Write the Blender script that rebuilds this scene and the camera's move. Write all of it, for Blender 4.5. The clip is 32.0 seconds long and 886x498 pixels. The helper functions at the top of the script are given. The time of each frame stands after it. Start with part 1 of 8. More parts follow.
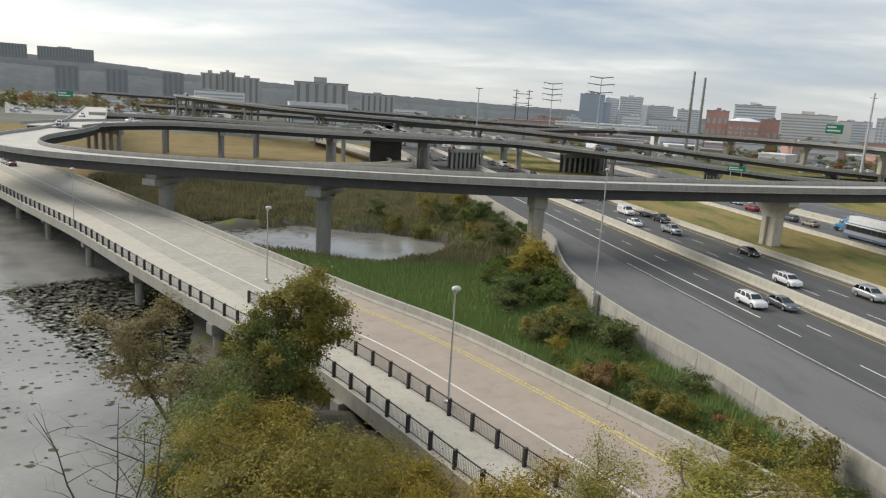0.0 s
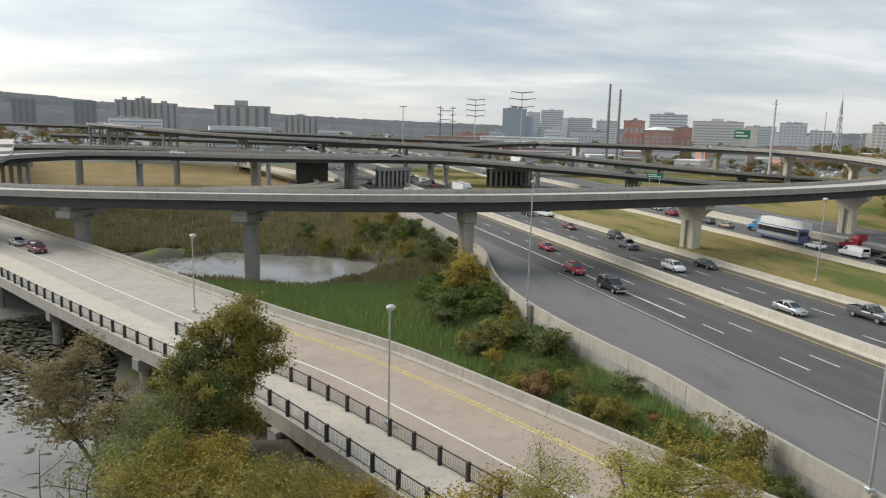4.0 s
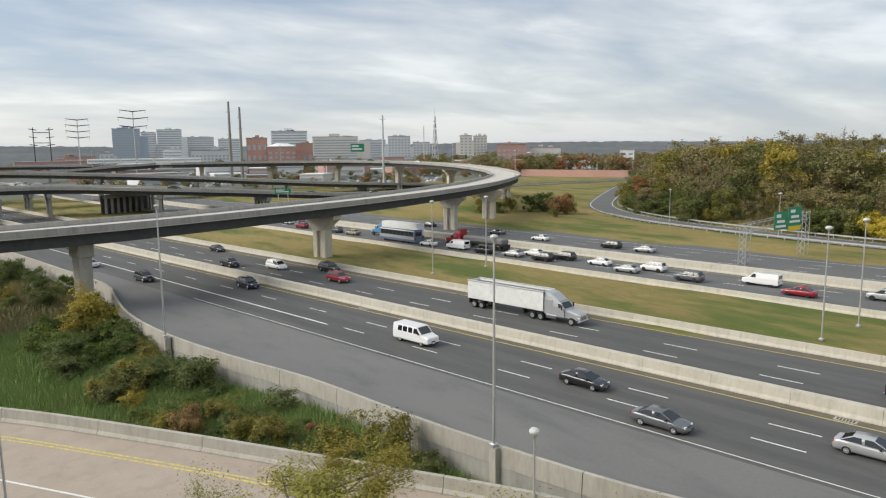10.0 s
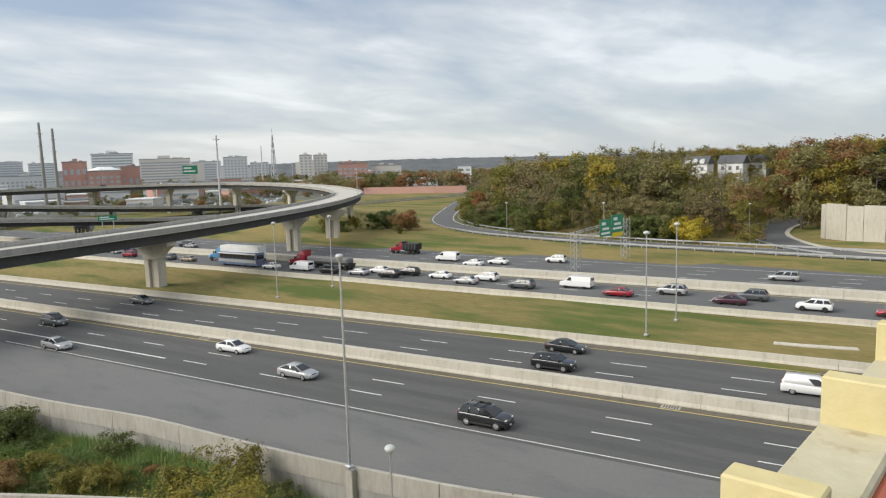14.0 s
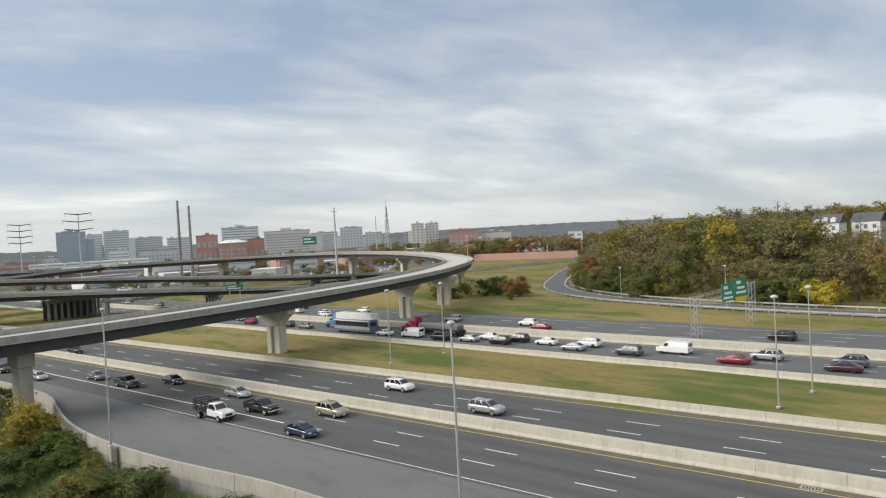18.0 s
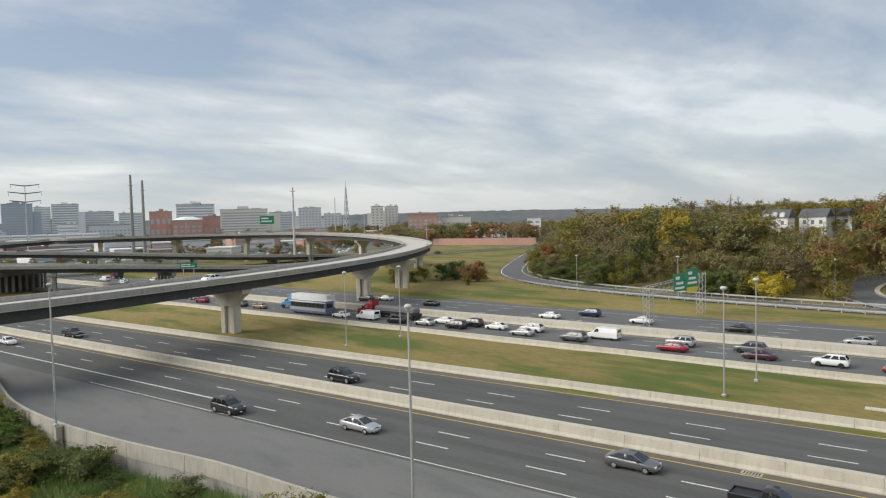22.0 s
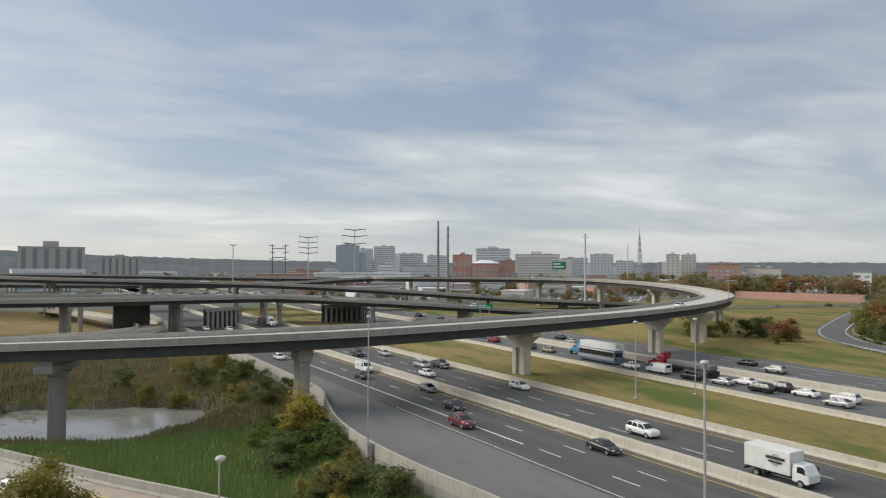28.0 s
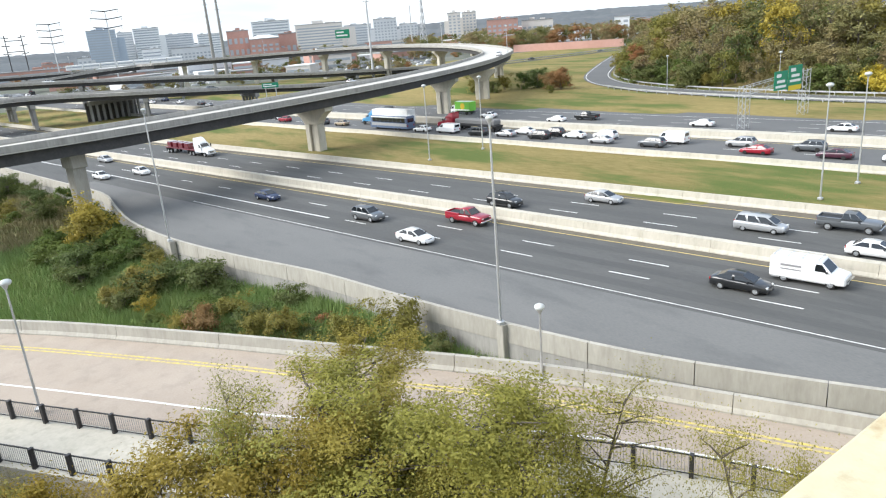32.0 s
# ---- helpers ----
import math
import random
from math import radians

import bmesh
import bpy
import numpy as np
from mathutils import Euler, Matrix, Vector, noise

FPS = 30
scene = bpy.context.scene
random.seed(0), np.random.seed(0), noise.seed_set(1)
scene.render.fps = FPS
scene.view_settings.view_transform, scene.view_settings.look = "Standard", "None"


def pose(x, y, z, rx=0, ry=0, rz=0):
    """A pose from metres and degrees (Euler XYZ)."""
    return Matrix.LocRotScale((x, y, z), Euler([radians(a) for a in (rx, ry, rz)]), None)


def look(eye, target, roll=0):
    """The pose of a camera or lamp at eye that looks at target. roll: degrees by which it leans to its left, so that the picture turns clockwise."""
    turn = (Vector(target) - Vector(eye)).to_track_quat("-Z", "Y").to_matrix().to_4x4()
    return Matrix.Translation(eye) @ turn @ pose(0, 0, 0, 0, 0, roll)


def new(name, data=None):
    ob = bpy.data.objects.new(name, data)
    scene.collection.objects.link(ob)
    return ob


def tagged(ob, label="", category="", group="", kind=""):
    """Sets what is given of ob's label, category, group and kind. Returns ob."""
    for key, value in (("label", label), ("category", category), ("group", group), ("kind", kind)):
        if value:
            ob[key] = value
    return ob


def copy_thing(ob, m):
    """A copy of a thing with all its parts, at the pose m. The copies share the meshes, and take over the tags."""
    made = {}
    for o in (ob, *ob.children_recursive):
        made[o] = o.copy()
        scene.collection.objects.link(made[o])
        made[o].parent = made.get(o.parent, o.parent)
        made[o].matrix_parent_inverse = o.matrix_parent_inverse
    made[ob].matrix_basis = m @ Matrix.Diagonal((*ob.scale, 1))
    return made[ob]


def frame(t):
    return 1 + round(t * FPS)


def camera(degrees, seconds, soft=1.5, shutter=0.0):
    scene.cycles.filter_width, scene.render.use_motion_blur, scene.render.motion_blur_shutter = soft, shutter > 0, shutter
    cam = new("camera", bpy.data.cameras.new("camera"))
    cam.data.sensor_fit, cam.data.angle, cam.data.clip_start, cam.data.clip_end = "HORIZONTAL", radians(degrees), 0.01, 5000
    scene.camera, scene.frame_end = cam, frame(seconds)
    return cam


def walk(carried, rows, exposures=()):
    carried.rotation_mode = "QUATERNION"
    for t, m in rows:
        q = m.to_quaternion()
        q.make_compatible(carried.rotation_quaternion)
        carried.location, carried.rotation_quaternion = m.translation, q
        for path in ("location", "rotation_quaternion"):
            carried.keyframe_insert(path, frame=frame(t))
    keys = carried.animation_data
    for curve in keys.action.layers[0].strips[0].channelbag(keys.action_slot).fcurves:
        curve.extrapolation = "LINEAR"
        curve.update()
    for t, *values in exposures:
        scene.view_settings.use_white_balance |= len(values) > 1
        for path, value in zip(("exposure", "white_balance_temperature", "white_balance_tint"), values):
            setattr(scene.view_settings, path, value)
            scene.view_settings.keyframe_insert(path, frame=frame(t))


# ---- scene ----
# The camera turns on the spot, high over the road, on the roof behind the parapet.
# The plan below is drawn in units of 1.14 m; true_scale() brings it to metres, vehicles are built in metres.
UNIT = 1.14
EYE = 19.5
cam = camera(64.7, 32.0, soft=1.2)
# seconds, yaw, pitch, roll
ROWS = [
    (0.0, 0.0, -11.49, -3.45), (0.5, -0.79, -11.57, -3.02), (1.0, -1.37, -11.31, -2.76), (1.5, -1.81, -11.08, -2.64),
    (2.0, -1.9, -11.03, -2.74), (2.5, -3.57, -10.41, -2.41), (3.0, -5.28, -9.67, -1.49), (3.5, -5.61, -9.78, -1.17),
    (5.5, -12.07, -10.05, -2.72), (6.0, -16.01, -10.69, -0.82), (6.5, -18.63, -11.06, 4.37), (7.0, -22.74, -11.35, 2.46),
    (7.5, -24.73, -10.9, 1.9), (8.0, -27.31, -10.9, 1.6), (8.5, -31.21, -10.8, 0.66), (9.0, -33.23, -9.25, 1.24),
    (9.5, -34.95, -8.35, 0.63), (10.0, -35.84, -8.19, 0.6), (10.5, -36.48, -8.11, 1.0), (11.0, -38.1, -7.71, 2.38),
    (11.5, -40.83, -7.09, 1.12), (12.0, -43.72, -6.9, 1.03), (12.5, -45.0, -7.22, 1.12), (13.0, -46.37, -7.5, 1.63),
    (13.5, -47.02, -6.96, 1.51), (14.0, -48.71, -6.99, 1.83), (14.5, -50.3, -7.02, 1.8), (16.5, -48.87, -3.22, 2.97),
    (17.0, -44.33, -2.05, 3.97), (17.5, -40.79, -1.07, 3.34), (18.0, -39.74, -1.17, 3.18), (18.5, -36.85, -1.55, 2.32),
    (19.0, -35.57, -1.28, 2.59), (19.5, -35.09, -1.24, 2.32), (20.0, -38.6, -2.13, 1.25), (20.5, -40.68, -2.79, 1.45),
    (21.0, -41.67, -2.8, 1.27), (21.5, -42.77, -2.75, 1.25), (22.0, -43.05, -2.62, 1.47), (22.5, -43.15, -2.69, 0.92),
    (23.0, -43.73, -2.69, 1.01), (23.5, -43.63, -2.87, 1.37), (24.0, -41.19, -2.97, 1.09), (24.5, -34.96, -2.84, 2.0),
    (25.0, -28.8, -1.88, 1.66), (25.5, -24.48, -1.34, 1.38), (27.5, -19.38, 2.42, 0.23), (28.0, -19.51, 1.44, -0.24),
    (28.5, -19.15, -10.27, 1.71), (29.0, -20.36, -13.83, 1.62), (29.5, -23.47, -16.69, 1.85), (30.0, -25.79, -17.91, 1.88),
    (30.5, -28.73, -18.49, 1.99), (31.0, -32.79, -18.1, 2.93), (31.5, -34.9, -17.85, 3.55), (32.0, -36.78, -17.58, 4.45),
]
# the film camera brightens and darkens its picture on the way
EXPOSURES = [(0, 0.31, 6500, 10), (4, 0.37, 6500, 10), (9, 0.42, 6500, 10), (14, 0.45, 6500, 10), (18, 0.4, 6500, 10), (21, 0.33, 6500, 10), (25.5, 0.3, 6500, 10), (28.0, 0.16, 6500, 10), (29.0, 0.4, 6450, 10), (30.0, 1.0, 6200, 10), (31.0, 1.16, 6050, 10), (32.0, 1.16, 6050, 10)]
walk(cam, [(t, pose(0, 0, EYE * UNIT, 90 + pitch, roll, yaw)) for t, yaw, pitch, roll in ROWS], EXPOSURES)

# ---- light ----
SUN_AZ, SUN_EL = -58.0, 34.0  # degrees to the right of +y, above the horizon
world = bpy.data.worlds.new("sky")
scene.world = world
world.use_nodes = True
wn, wl = world.node_tree.nodes, world.node_tree.links
wn.clear()


def wnode(kind, **values):
    n = wn.new(kind)
    for key, value in values.items():
        n.inputs[key].default_value = value
    return n


def wmath(op, a, b=None):
    n = wn.new("ShaderNodeMath")
    n.operation = op
    for i, v in enumerate((a, b)):
        if v is None:
            continue
        if isinstance(v, (int, float)):
            n.inputs[i].default_value = v
        else:
            wl.new(v, n.inputs[i])
    return n.outputs[0]


sky = wn.new("ShaderNodeTexSky")
sky.sky_type, sky.sun_disc = "NISHITA", False
sky.sun_elevation, sky.sun_rotation = radians(SUN_EL), radians(SUN_AZ)
coord = wn.new("ShaderNodeTexCoord")
split = wn.new("ShaderNodeSeparateXYZ")
wl.new(coord.outputs["Generated"], split.inputs[0])
height = wmath("MAXIMUM", split.outputs["Z"], 0.0)
flat = wmath("ADD", height, 0.16)
plane = wn.new("ShaderNodeCombineXYZ")
wl.new(wmath("DIVIDE", split.outputs["X"], flat), plane.inputs[0])
wl.new(wmath("DIVIDE", split.outputs["Y"], flat), plane.inputs[1])
turned = wn.new("ShaderNodeMapping")
turned.inputs["Rotation"].default_value = (0, 0, radians(28))
turned.inputs["Scale"].default_value = (0.62, 1.0, 1.0)
turned.inputs["Location"].default_value = (2.3, 0.4, 0.0)
wl.new(plane.outputs[0], turned.inputs[0])
big = wnode("ShaderNodeTexNoise", Scale=0.62, Detail=5.0, Roughness=0.46, Distortion=0.6)
small = wnode("ShaderNodeTexNoise", Scale=1.9, Detail=6.0, Roughness=0.56, Distortion=0.3)
wl.new(turned.outputs[0], big.inputs["Vector"])
wl.new(turned.outputs[0], small.inputs["Vector"])
thick = wmath("ADD", wmath("MULTIPLY", big.outputs["Fac"], 0.66), wmath("MULTIPLY", small.outputs["Fac"], 0.34))
ramp = wn.new("ShaderNodeValToRGB")
wl.new(thick, ramp.inputs[0])
stops = ramp.color_ramp.elements
stops[0].position, stops[0].color = 0.415, (0.225, 0.285, 0.37, 1)
stops[1].position, stops[1].color = 0.60, (0.70, 0.705, 0.69, 1)
for place, colour in ((0.47, (0.325, 0.365, 0.415, 1)), (0.535, (0.47, 0.49, 0.50, 1))):
    stops.new(place).color = colour
# towards the horizon the cloud sheet closes and brightens, most of all below the veiled sun
low = wmath("POWER", wmath("SUBTRACT", 1.0, height), 9.0)
haze = wn.new("ShaderNodeMix")
haze.data_type = "RGBA"
wl.new(wmath("MULTIPLY", low, 0.85), haze.inputs[0])
wl.new(ramp.outputs[0], haze.inputs[6])
haze.inputs[7].default_value = (0.468, 0.486, 0.49, 1)
sunward = wn.new("ShaderNodeVectorMath")
sunward.operation = "DOT_PRODUCT"
wl.new(coord.outputs["Generated"], sunward.inputs[0])
sunward.inputs[1].default_value = (math.sin(radians(SUN_AZ)), math.cos(radians(SUN_AZ)), 0.25)
glow = wmath("MULTIPLY", wmath("POWER", wmath("MAXIMUM", sunward.outputs["Value"], 0.0), 4.0), 0.55)
bright = wn.new("ShaderNodeMix")
bright.data_type, bright.blend_type = "RGBA", "ADD"
wl.new(glow, bright.inputs[0])
wl.new(haze.outputs[2], bright.inputs[6])
bright.inputs[7].default_value = (0.44, 0.42, 0.36, 1)
turned_away = wn.new("ShaderNodeVectorMath")
turned_away.operation = "DOT_PRODUCT"
wl.new(coord.outputs["Generated"], turned_away.inputs[0])
turned_away.inputs[1].default_value = (math.sin(radians(SUN_AZ + 145)), math.cos(radians(SUN_AZ + 145)), 0.0)
dim = wn.new("ShaderNodeMix")
dim.data_type, dim.blend_type = "RGBA", "MULTIPLY"
wl.new(wmath("MULTIPLY", wmath("POWER", wmath("MAXIMUM", turned_away.outputs["Value"], 0.0), 2.0), 0.5), dim.inputs[0])
wl.new(bright.outputs[2], dim.inputs[6])
dim.inputs[7].default_value = (0.62, 0.66, 0.73, 1)
clear = wn.new("ShaderNodeMix")
clear.data_type, clear.blend_type = "RGBA", "ADD"
clear.inputs[0].default_value = 0.02
wl.new(dim.outputs[2], clear.inputs[6])
wl.new(sky.outputs[0], clear.inputs[7])
back = wnode("ShaderNodeBackground", Strength=1.0)
wl.new(clear.outputs[2], back.inputs[0])
wl.new(back.outputs[0], wn.new("ShaderNodeOutputWorld").inputs[0])

sun = new("sun", bpy.data.lights.new("sun", "SUN"))
sun.data.energy, sun.data.angle, sun.data.color = 2.5, radians(38), (1.0, 0.93, 0.82)
away = Vector((math.sin(radians(SUN_AZ)) * math.cos(radians(SUN_EL)), math.cos(radians(SUN_AZ)) * math.cos(radians(SUN_EL)), math.sin(radians(SUN_EL))))
sun.matrix_world = look(away * 900, (0, 0, 0))


# ---- materials ----
def surf(name, c1, c2, rough=0.85, fine=6.0, coarse=0.25, bump=0.15, metal=0.0, stretch=(1, 1, 1), stain=None, spots=0.5, island=0.0, spec=0.4, patch=(0.5, 0.72)):
    """A weathered surface: a grain and a broad mottling between two colours, an optional stain colour, fine relief."""
    m = bpy.data.materials.new(name)
    m.use_nodes = True
    n, l = m.node_tree.nodes, m.node_tree.links
    bsdf = n["Principled BSDF"]
    bsdf.inputs["Roughness"].default_value, bsdf.inputs["Metallic"].default_value = rough, metal
    bsdf.inputs["Specular IOR Level"].default_value = spec
    geo = n.new("ShaderNodeNewGeometry")
    place = n.new("ShaderNodeMapping")
    place.inputs["Scale"].default_value = stretch
    l.new(geo.outputs["Position"], place.inputs[0])

    def tex(scale, detail):
        t = n.new("ShaderNodeTexNoise")
        t.inputs["Scale"].default_value, t.inputs["Detail"].default_value, t.inputs["Roughness"].default_value = scale, detail, 0.6
        l.new(place.outputs[0], t.inputs["Vector"])
        return t.outputs["Fac"]

    grain, broad = tex(fine, 5), tex(coarse, 4)
    both = n.new("ShaderNodeMath")
    both.operation = "MULTIPLY_ADD"
    l.new(grain, both.inputs[0])
    both.inputs[1].default_value = 0.9
    l.new(broad, both.inputs[2])
    spread = n.new("ShaderNodeMapRange")
    spread.inputs[1].default_value, spread.inputs[2].default_value = 0.62, 1.28
    l.new(both.outputs[0], spread.inputs[0])
    fac = spread.outputs[0]
    if island:
        mixf = n.new("ShaderNodeMath")
        mixf.operation = "MULTIPLY_ADD"
        l.new(geo.outputs["Random Per Island"], mixf.inputs[0])
        mixf.inputs[1].default_value = island
        scaled = n.new("ShaderNodeMath")
        scaled.operation = "MULTIPLY"
        l.new(fac, scaled.inputs[0])
        scaled.inputs[1].default_value = 1 - island
        l.new(scaled.outputs[0], mixf.inputs[2])
        fac = mixf.outputs[0]
    mix = n.new("ShaderNodeMix")
    mix.data_type = "RGBA"
    l.new(fac, mix.inputs[0])
    mix.inputs[6].default_value, mix.inputs[7].default_value = (*c1, 1), (*c2, 1)
    colour = mix.outputs[2]
    if stain:
        spot = n.new("ShaderNodeMapRange")
        spot.inputs[1].default_value, spot.inputs[2].default_value, spot.inputs[4].default_value = *patch, spots
        l.new(tex(coarse * 3.7, 6), spot.inputs[0])
        over = n.new("ShaderNodeMix")
        over.data_type = "RGBA"
        l.new(spot.outputs[0], over.inputs[0])
        l.new(colour, over.inputs[6])
        over.inputs[7].default_value = (*stain, 1)
        colour = over.outputs[2]
    l.new(colour, bsdf.inputs["Base Color"])
    if bump:
        b = n.new("ShaderNodeBump")
        b.inputs["Strength"].default_value, b.inputs["Distance"].default_value = bump, 0.05
        l.new(grain, b.inputs["Height"])
        l.new(b.outputs[0], bsdf.inputs["Normal"])
    return m


def plain(name, c, rough=0.5, metal=0.0, spec=0.5, coat=0.0, glow=0.0):
    m = bpy.data.materials.new(name)
    m.use_nodes = True
    b = m.node_tree.nodes["Principled BSDF"]
    b.inputs["Base Color"].default_value = (*c, 1)
    b.inputs["Roughness"].default_value, b.inputs["Metallic"].default_value, b.inputs["Specular IOR Level"].default_value = rough, metal, spec
    b.inputs["Coat Weight"].default_value, b.inputs["Coat Roughness"].default_value = coat, 0.06
    if glow:
        b.inputs["Emission Color"].default_value, b.inputs["Emission Strength"].default_value = (*c, 1), glow
    return m


def leafy(name, c1, c2, c3):
    """Leaves: a colour of its own for each leaf, and broad patches of a second."""
    m = surf(name, c1, c2, 0.6, 3.0, 0.5, 0.0, island=0.6, spec=0.25)
    n, l = m.node_tree.nodes, m.node_tree.links
    b = n["Principled BSDF"]
    source = b.inputs["Base Color"].links[0].from_socket
    info = n.new("ShaderNodeObjectInfo")
    tint = n.new("ShaderNodeMix")
    tint.data_type = "RGBA"
    part_of = n.new("ShaderNodeMath")
    part_of.operation = "MULTIPLY"
    l.new(info.outputs["Random"], part_of.inputs[0])
    part_of.inputs[1].default_value = 0.8
    l.new(part_of.outputs[0], tint.inputs[0])
    l.new(source, tint.inputs[6])
    tint.inputs[7].default_value = (*c3, 1)
    l.new(tint.outputs[2], b.inputs["Base Color"])
    thin = n.new("ShaderNodeBsdfTranslucent")
    l.new(tint.outputs[2], thin.inputs[0])
    mix = n.new("ShaderNodeMixShader")
    mix.inputs[0].default_value = 0.34
    l.new(b.outputs[0], mix.inputs[1])
    l.new(thin.outputs[0], mix.inputs[2])
    l.new(mix.outputs[0], n["Material Output"].inputs[0])
    return m


ASPHALT = surf("asphalt", (0.074, 0.076, 0.075), (0.114, 0.115, 0.112), 0.9, 9.0, 0.12, 0.12, stretch=(1.0, 0.16, 1.0), stain=(0.052, 0.054, 0.055), spots=0.55)
ASPHALT_OLD = surf("asphalt_old", (0.120, 0.123, 0.122), (0.180, 0.180, 0.175), 0.9, 9.0, 0.1, 0.12, stretch=(1.0, 0.3, 1.0), stain=(0.10, 0.103, 0.104), spots=0.6)
ASPHALT_FAR = surf("asphalt_far", (0.095, 0.098, 0.100), (0.132, 0.134, 0.134), 0.9, 6.0, 0.1, 0.1, stretch=(1.0, 0.2, 1.0))
TAN_DECK = surf("tan_concrete_roadway", (0.31, 0.258, 0.21), (0.40, 0.345, 0.288), 0.9, 7.0, 0.18, 0.12, stain=(0.24, 0.21, 0.18), spots=0.5)
CONCRETE = surf("concrete", (0.315, 0.30, 0.262), (0.435, 0.415, 0.365), 0.9, 4.0, 0.35, 0.15, stretch=(1, 1, 0.25), stain=(0.26, 0.245, 0.21), spots=0.55)
CONCRETE_PALE = surf("pale_concrete", (0.42, 0.395, 0.33), (0.53, 0.50, 0.43), 0.9, 4.0, 0.4, 0.12, stretch=(1, 1, 0.3), stain=(0.30, 0.28, 0.23), spots=0.5)
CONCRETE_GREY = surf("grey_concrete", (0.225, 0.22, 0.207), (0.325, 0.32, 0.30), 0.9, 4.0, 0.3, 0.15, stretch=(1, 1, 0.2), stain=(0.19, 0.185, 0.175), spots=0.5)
STEEL_BEAM = surf("weathered_girder", (0.038, 0.038, 0.040), (0.066, 0.065, 0.065), 0.75, 3.0, 0.3, 0.05, stain=(0.09, 0.085, 0.078), spots=0.4)
CONCRETE_RAIL = surf("parapet_concrete", (0.27, 0.262, 0.245), (0.375, 0.365, 0.34), 0.9, 4.0, 0.3, 0.15, stretch=(1, 1, 0.2), stain=(0.19, 0.185, 0.175), spots=0.65)
CONCRETE_DECK = surf("deck_concrete", (0.44, 0.425, 0.385), (0.55, 0.53, 0.49), 0.9, 4.0, 0.2, 0.1, stain=(0.32, 0.31, 0.29), spots=0.5)
DIRT = surf("roadside_dirt", (0.105, 0.092, 0.072), (0.16, 0.142, 0.115), 0.95, 5.0, 0.4, 0.2, stain=(0.07, 0.065, 0.055), spots=0.6)
SHADE_DARK = surf("underdeck_shade", (0.075, 0.072, 0.067), (0.115, 0.11, 0.10), 0.95, 2.0, 0.2, 0.2)
ASPHALT_WORN = surf("asphalt_wheel_track", (0.060, 0.062, 0.062), (0.096, 0.097, 0.095), 0.85, 9.0, 0.12, 0.1, stretch=(1.0, 0.1, 1.0), stain=(0.085, 0.086, 0.085), spots=0.8)
GALV = surf("galvanized_steel", (0.42, 0.43, 0.44), (0.55, 0.56, 0.57), 0.45, 5.0, 0.6, 0.03, metal=0.6)
DARK_STEEL = surf("dark_painted_steel", (0.035, 0.034, 0.036), (0.06, 0.058, 0.06), 0.5, 6.0, 0.8, 0.03, metal=0.3)
GREY_BAR = surf("grey_steel_bars", (0.24, 0.245, 0.25), (0.32, 0.325, 0.33), 0.5, 6.0, 0.8, 0.03, metal=0.3)
PAINT_WHITE = surf("white_road_paint", (0.62, 0.62, 0.60), (0.78, 0.78, 0.76), 0.7, 6.0, 0.9, 0.05, stain=(0.40, 0.40, 0.39), spots=0.6)
PAINT_YELLOW = surf("yellow_road_paint", (0.50, 0.39, 0.12), (0.60, 0.48, 0.18), 0.7, 6.0, 0.9, 0.05, stain=(0.40, 0.32, 0.16), spots=0.5)
PAINT_YELLOW_WORN = surf("worn_yellow_paint", (0.54, 0.44, 0.11), (0.64, 0.52, 0.13), 0.8, 6.0, 0.9, 0.05, stain=(0.36, 0.30, 0.22), spots=0.9, patch=(0.42, 0.6))
GRASS_DRY = surf("autumn_verge_grass", (0.150, 0.130, 0.048), (0.295, 0.235, 0.102), 1.0, 1.6, 0.03, 0.6, stretch=(1.0, 0.3, 1.0), stain=(0.075, 0.115, 0.030), spots=0.85, patch=(0.47, 0.62), spec=0.1)
GRASS_GREEN = surf("marsh_ground", (0.075, 0.115, 0.030), (0.14, 0.155, 0.055), 1.0, 1.2, 0.07, 0.6, stain=(0.115, 0.095, 0.05), spots=0.7, spec=0.1)
DRY_FIELD = surf("dry_meadow_ground", (0.19, 0.145, 0.068), (0.27, 0.205, 0.10), 1.0, 1.2, 0.05, 0.6, stain=(0.13, 0.125, 0.05), spots=0.7, spec=0.1)
MUD = surf("river_mud", (0.050, 0.046, 0.036), (0.10, 0.092, 0.072), 0.8, 1.5, 0.1, 0.4, stain=(0.05, 0.06, 0.03), spots=0.7)
FAR_LAND = surf("far_land", (0.10, 0.115, 0.09), (0.17, 0.175, 0.15), 1.0, 0.05, 0.006, 0.0, stain=(0.22, 0.21, 0.19), spots=0.6, spec=0.1)
BARK = surf("bark", (0.085, 0.073, 0.062), (0.16, 0.14, 0.115), 0.95, 9.0, 1.2, 0.5)
CREAM_WALL = surf("cream_masonry_paint", (0.54, 0.46, 0.22), (0.64, 0.56, 0.31), 0.75, 9.0, 1.1, 0.18, stain=(0.52, 0.45, 0.27), spots=0.5)
LEDGE = surf("weathered_ledge_paint", (0.46, 0.42, 0.28), (0.56, 0.52, 0.38), 0.8, 7.0, 1.4, 0.25, stain=(0.30, 0.20, 0.10), spots=0.75, patch=(0.56, 0.74))
RED_EDGE = surf("red_sealant", (0.36, 0.09, 0.05), (0.46, 0.14, 0.08), 0.7, 9.0, 2.0, 0.2)
ROOF_FELT = surf("roof_felt", (0.05, 0.055, 0.065), (0.09, 0.095, 0.11), 0.9, 12.0, 1.0, 0.3)
SIGN_GREEN = plain("sign_green", (0.012, 0.23, 0.12), 0.45)
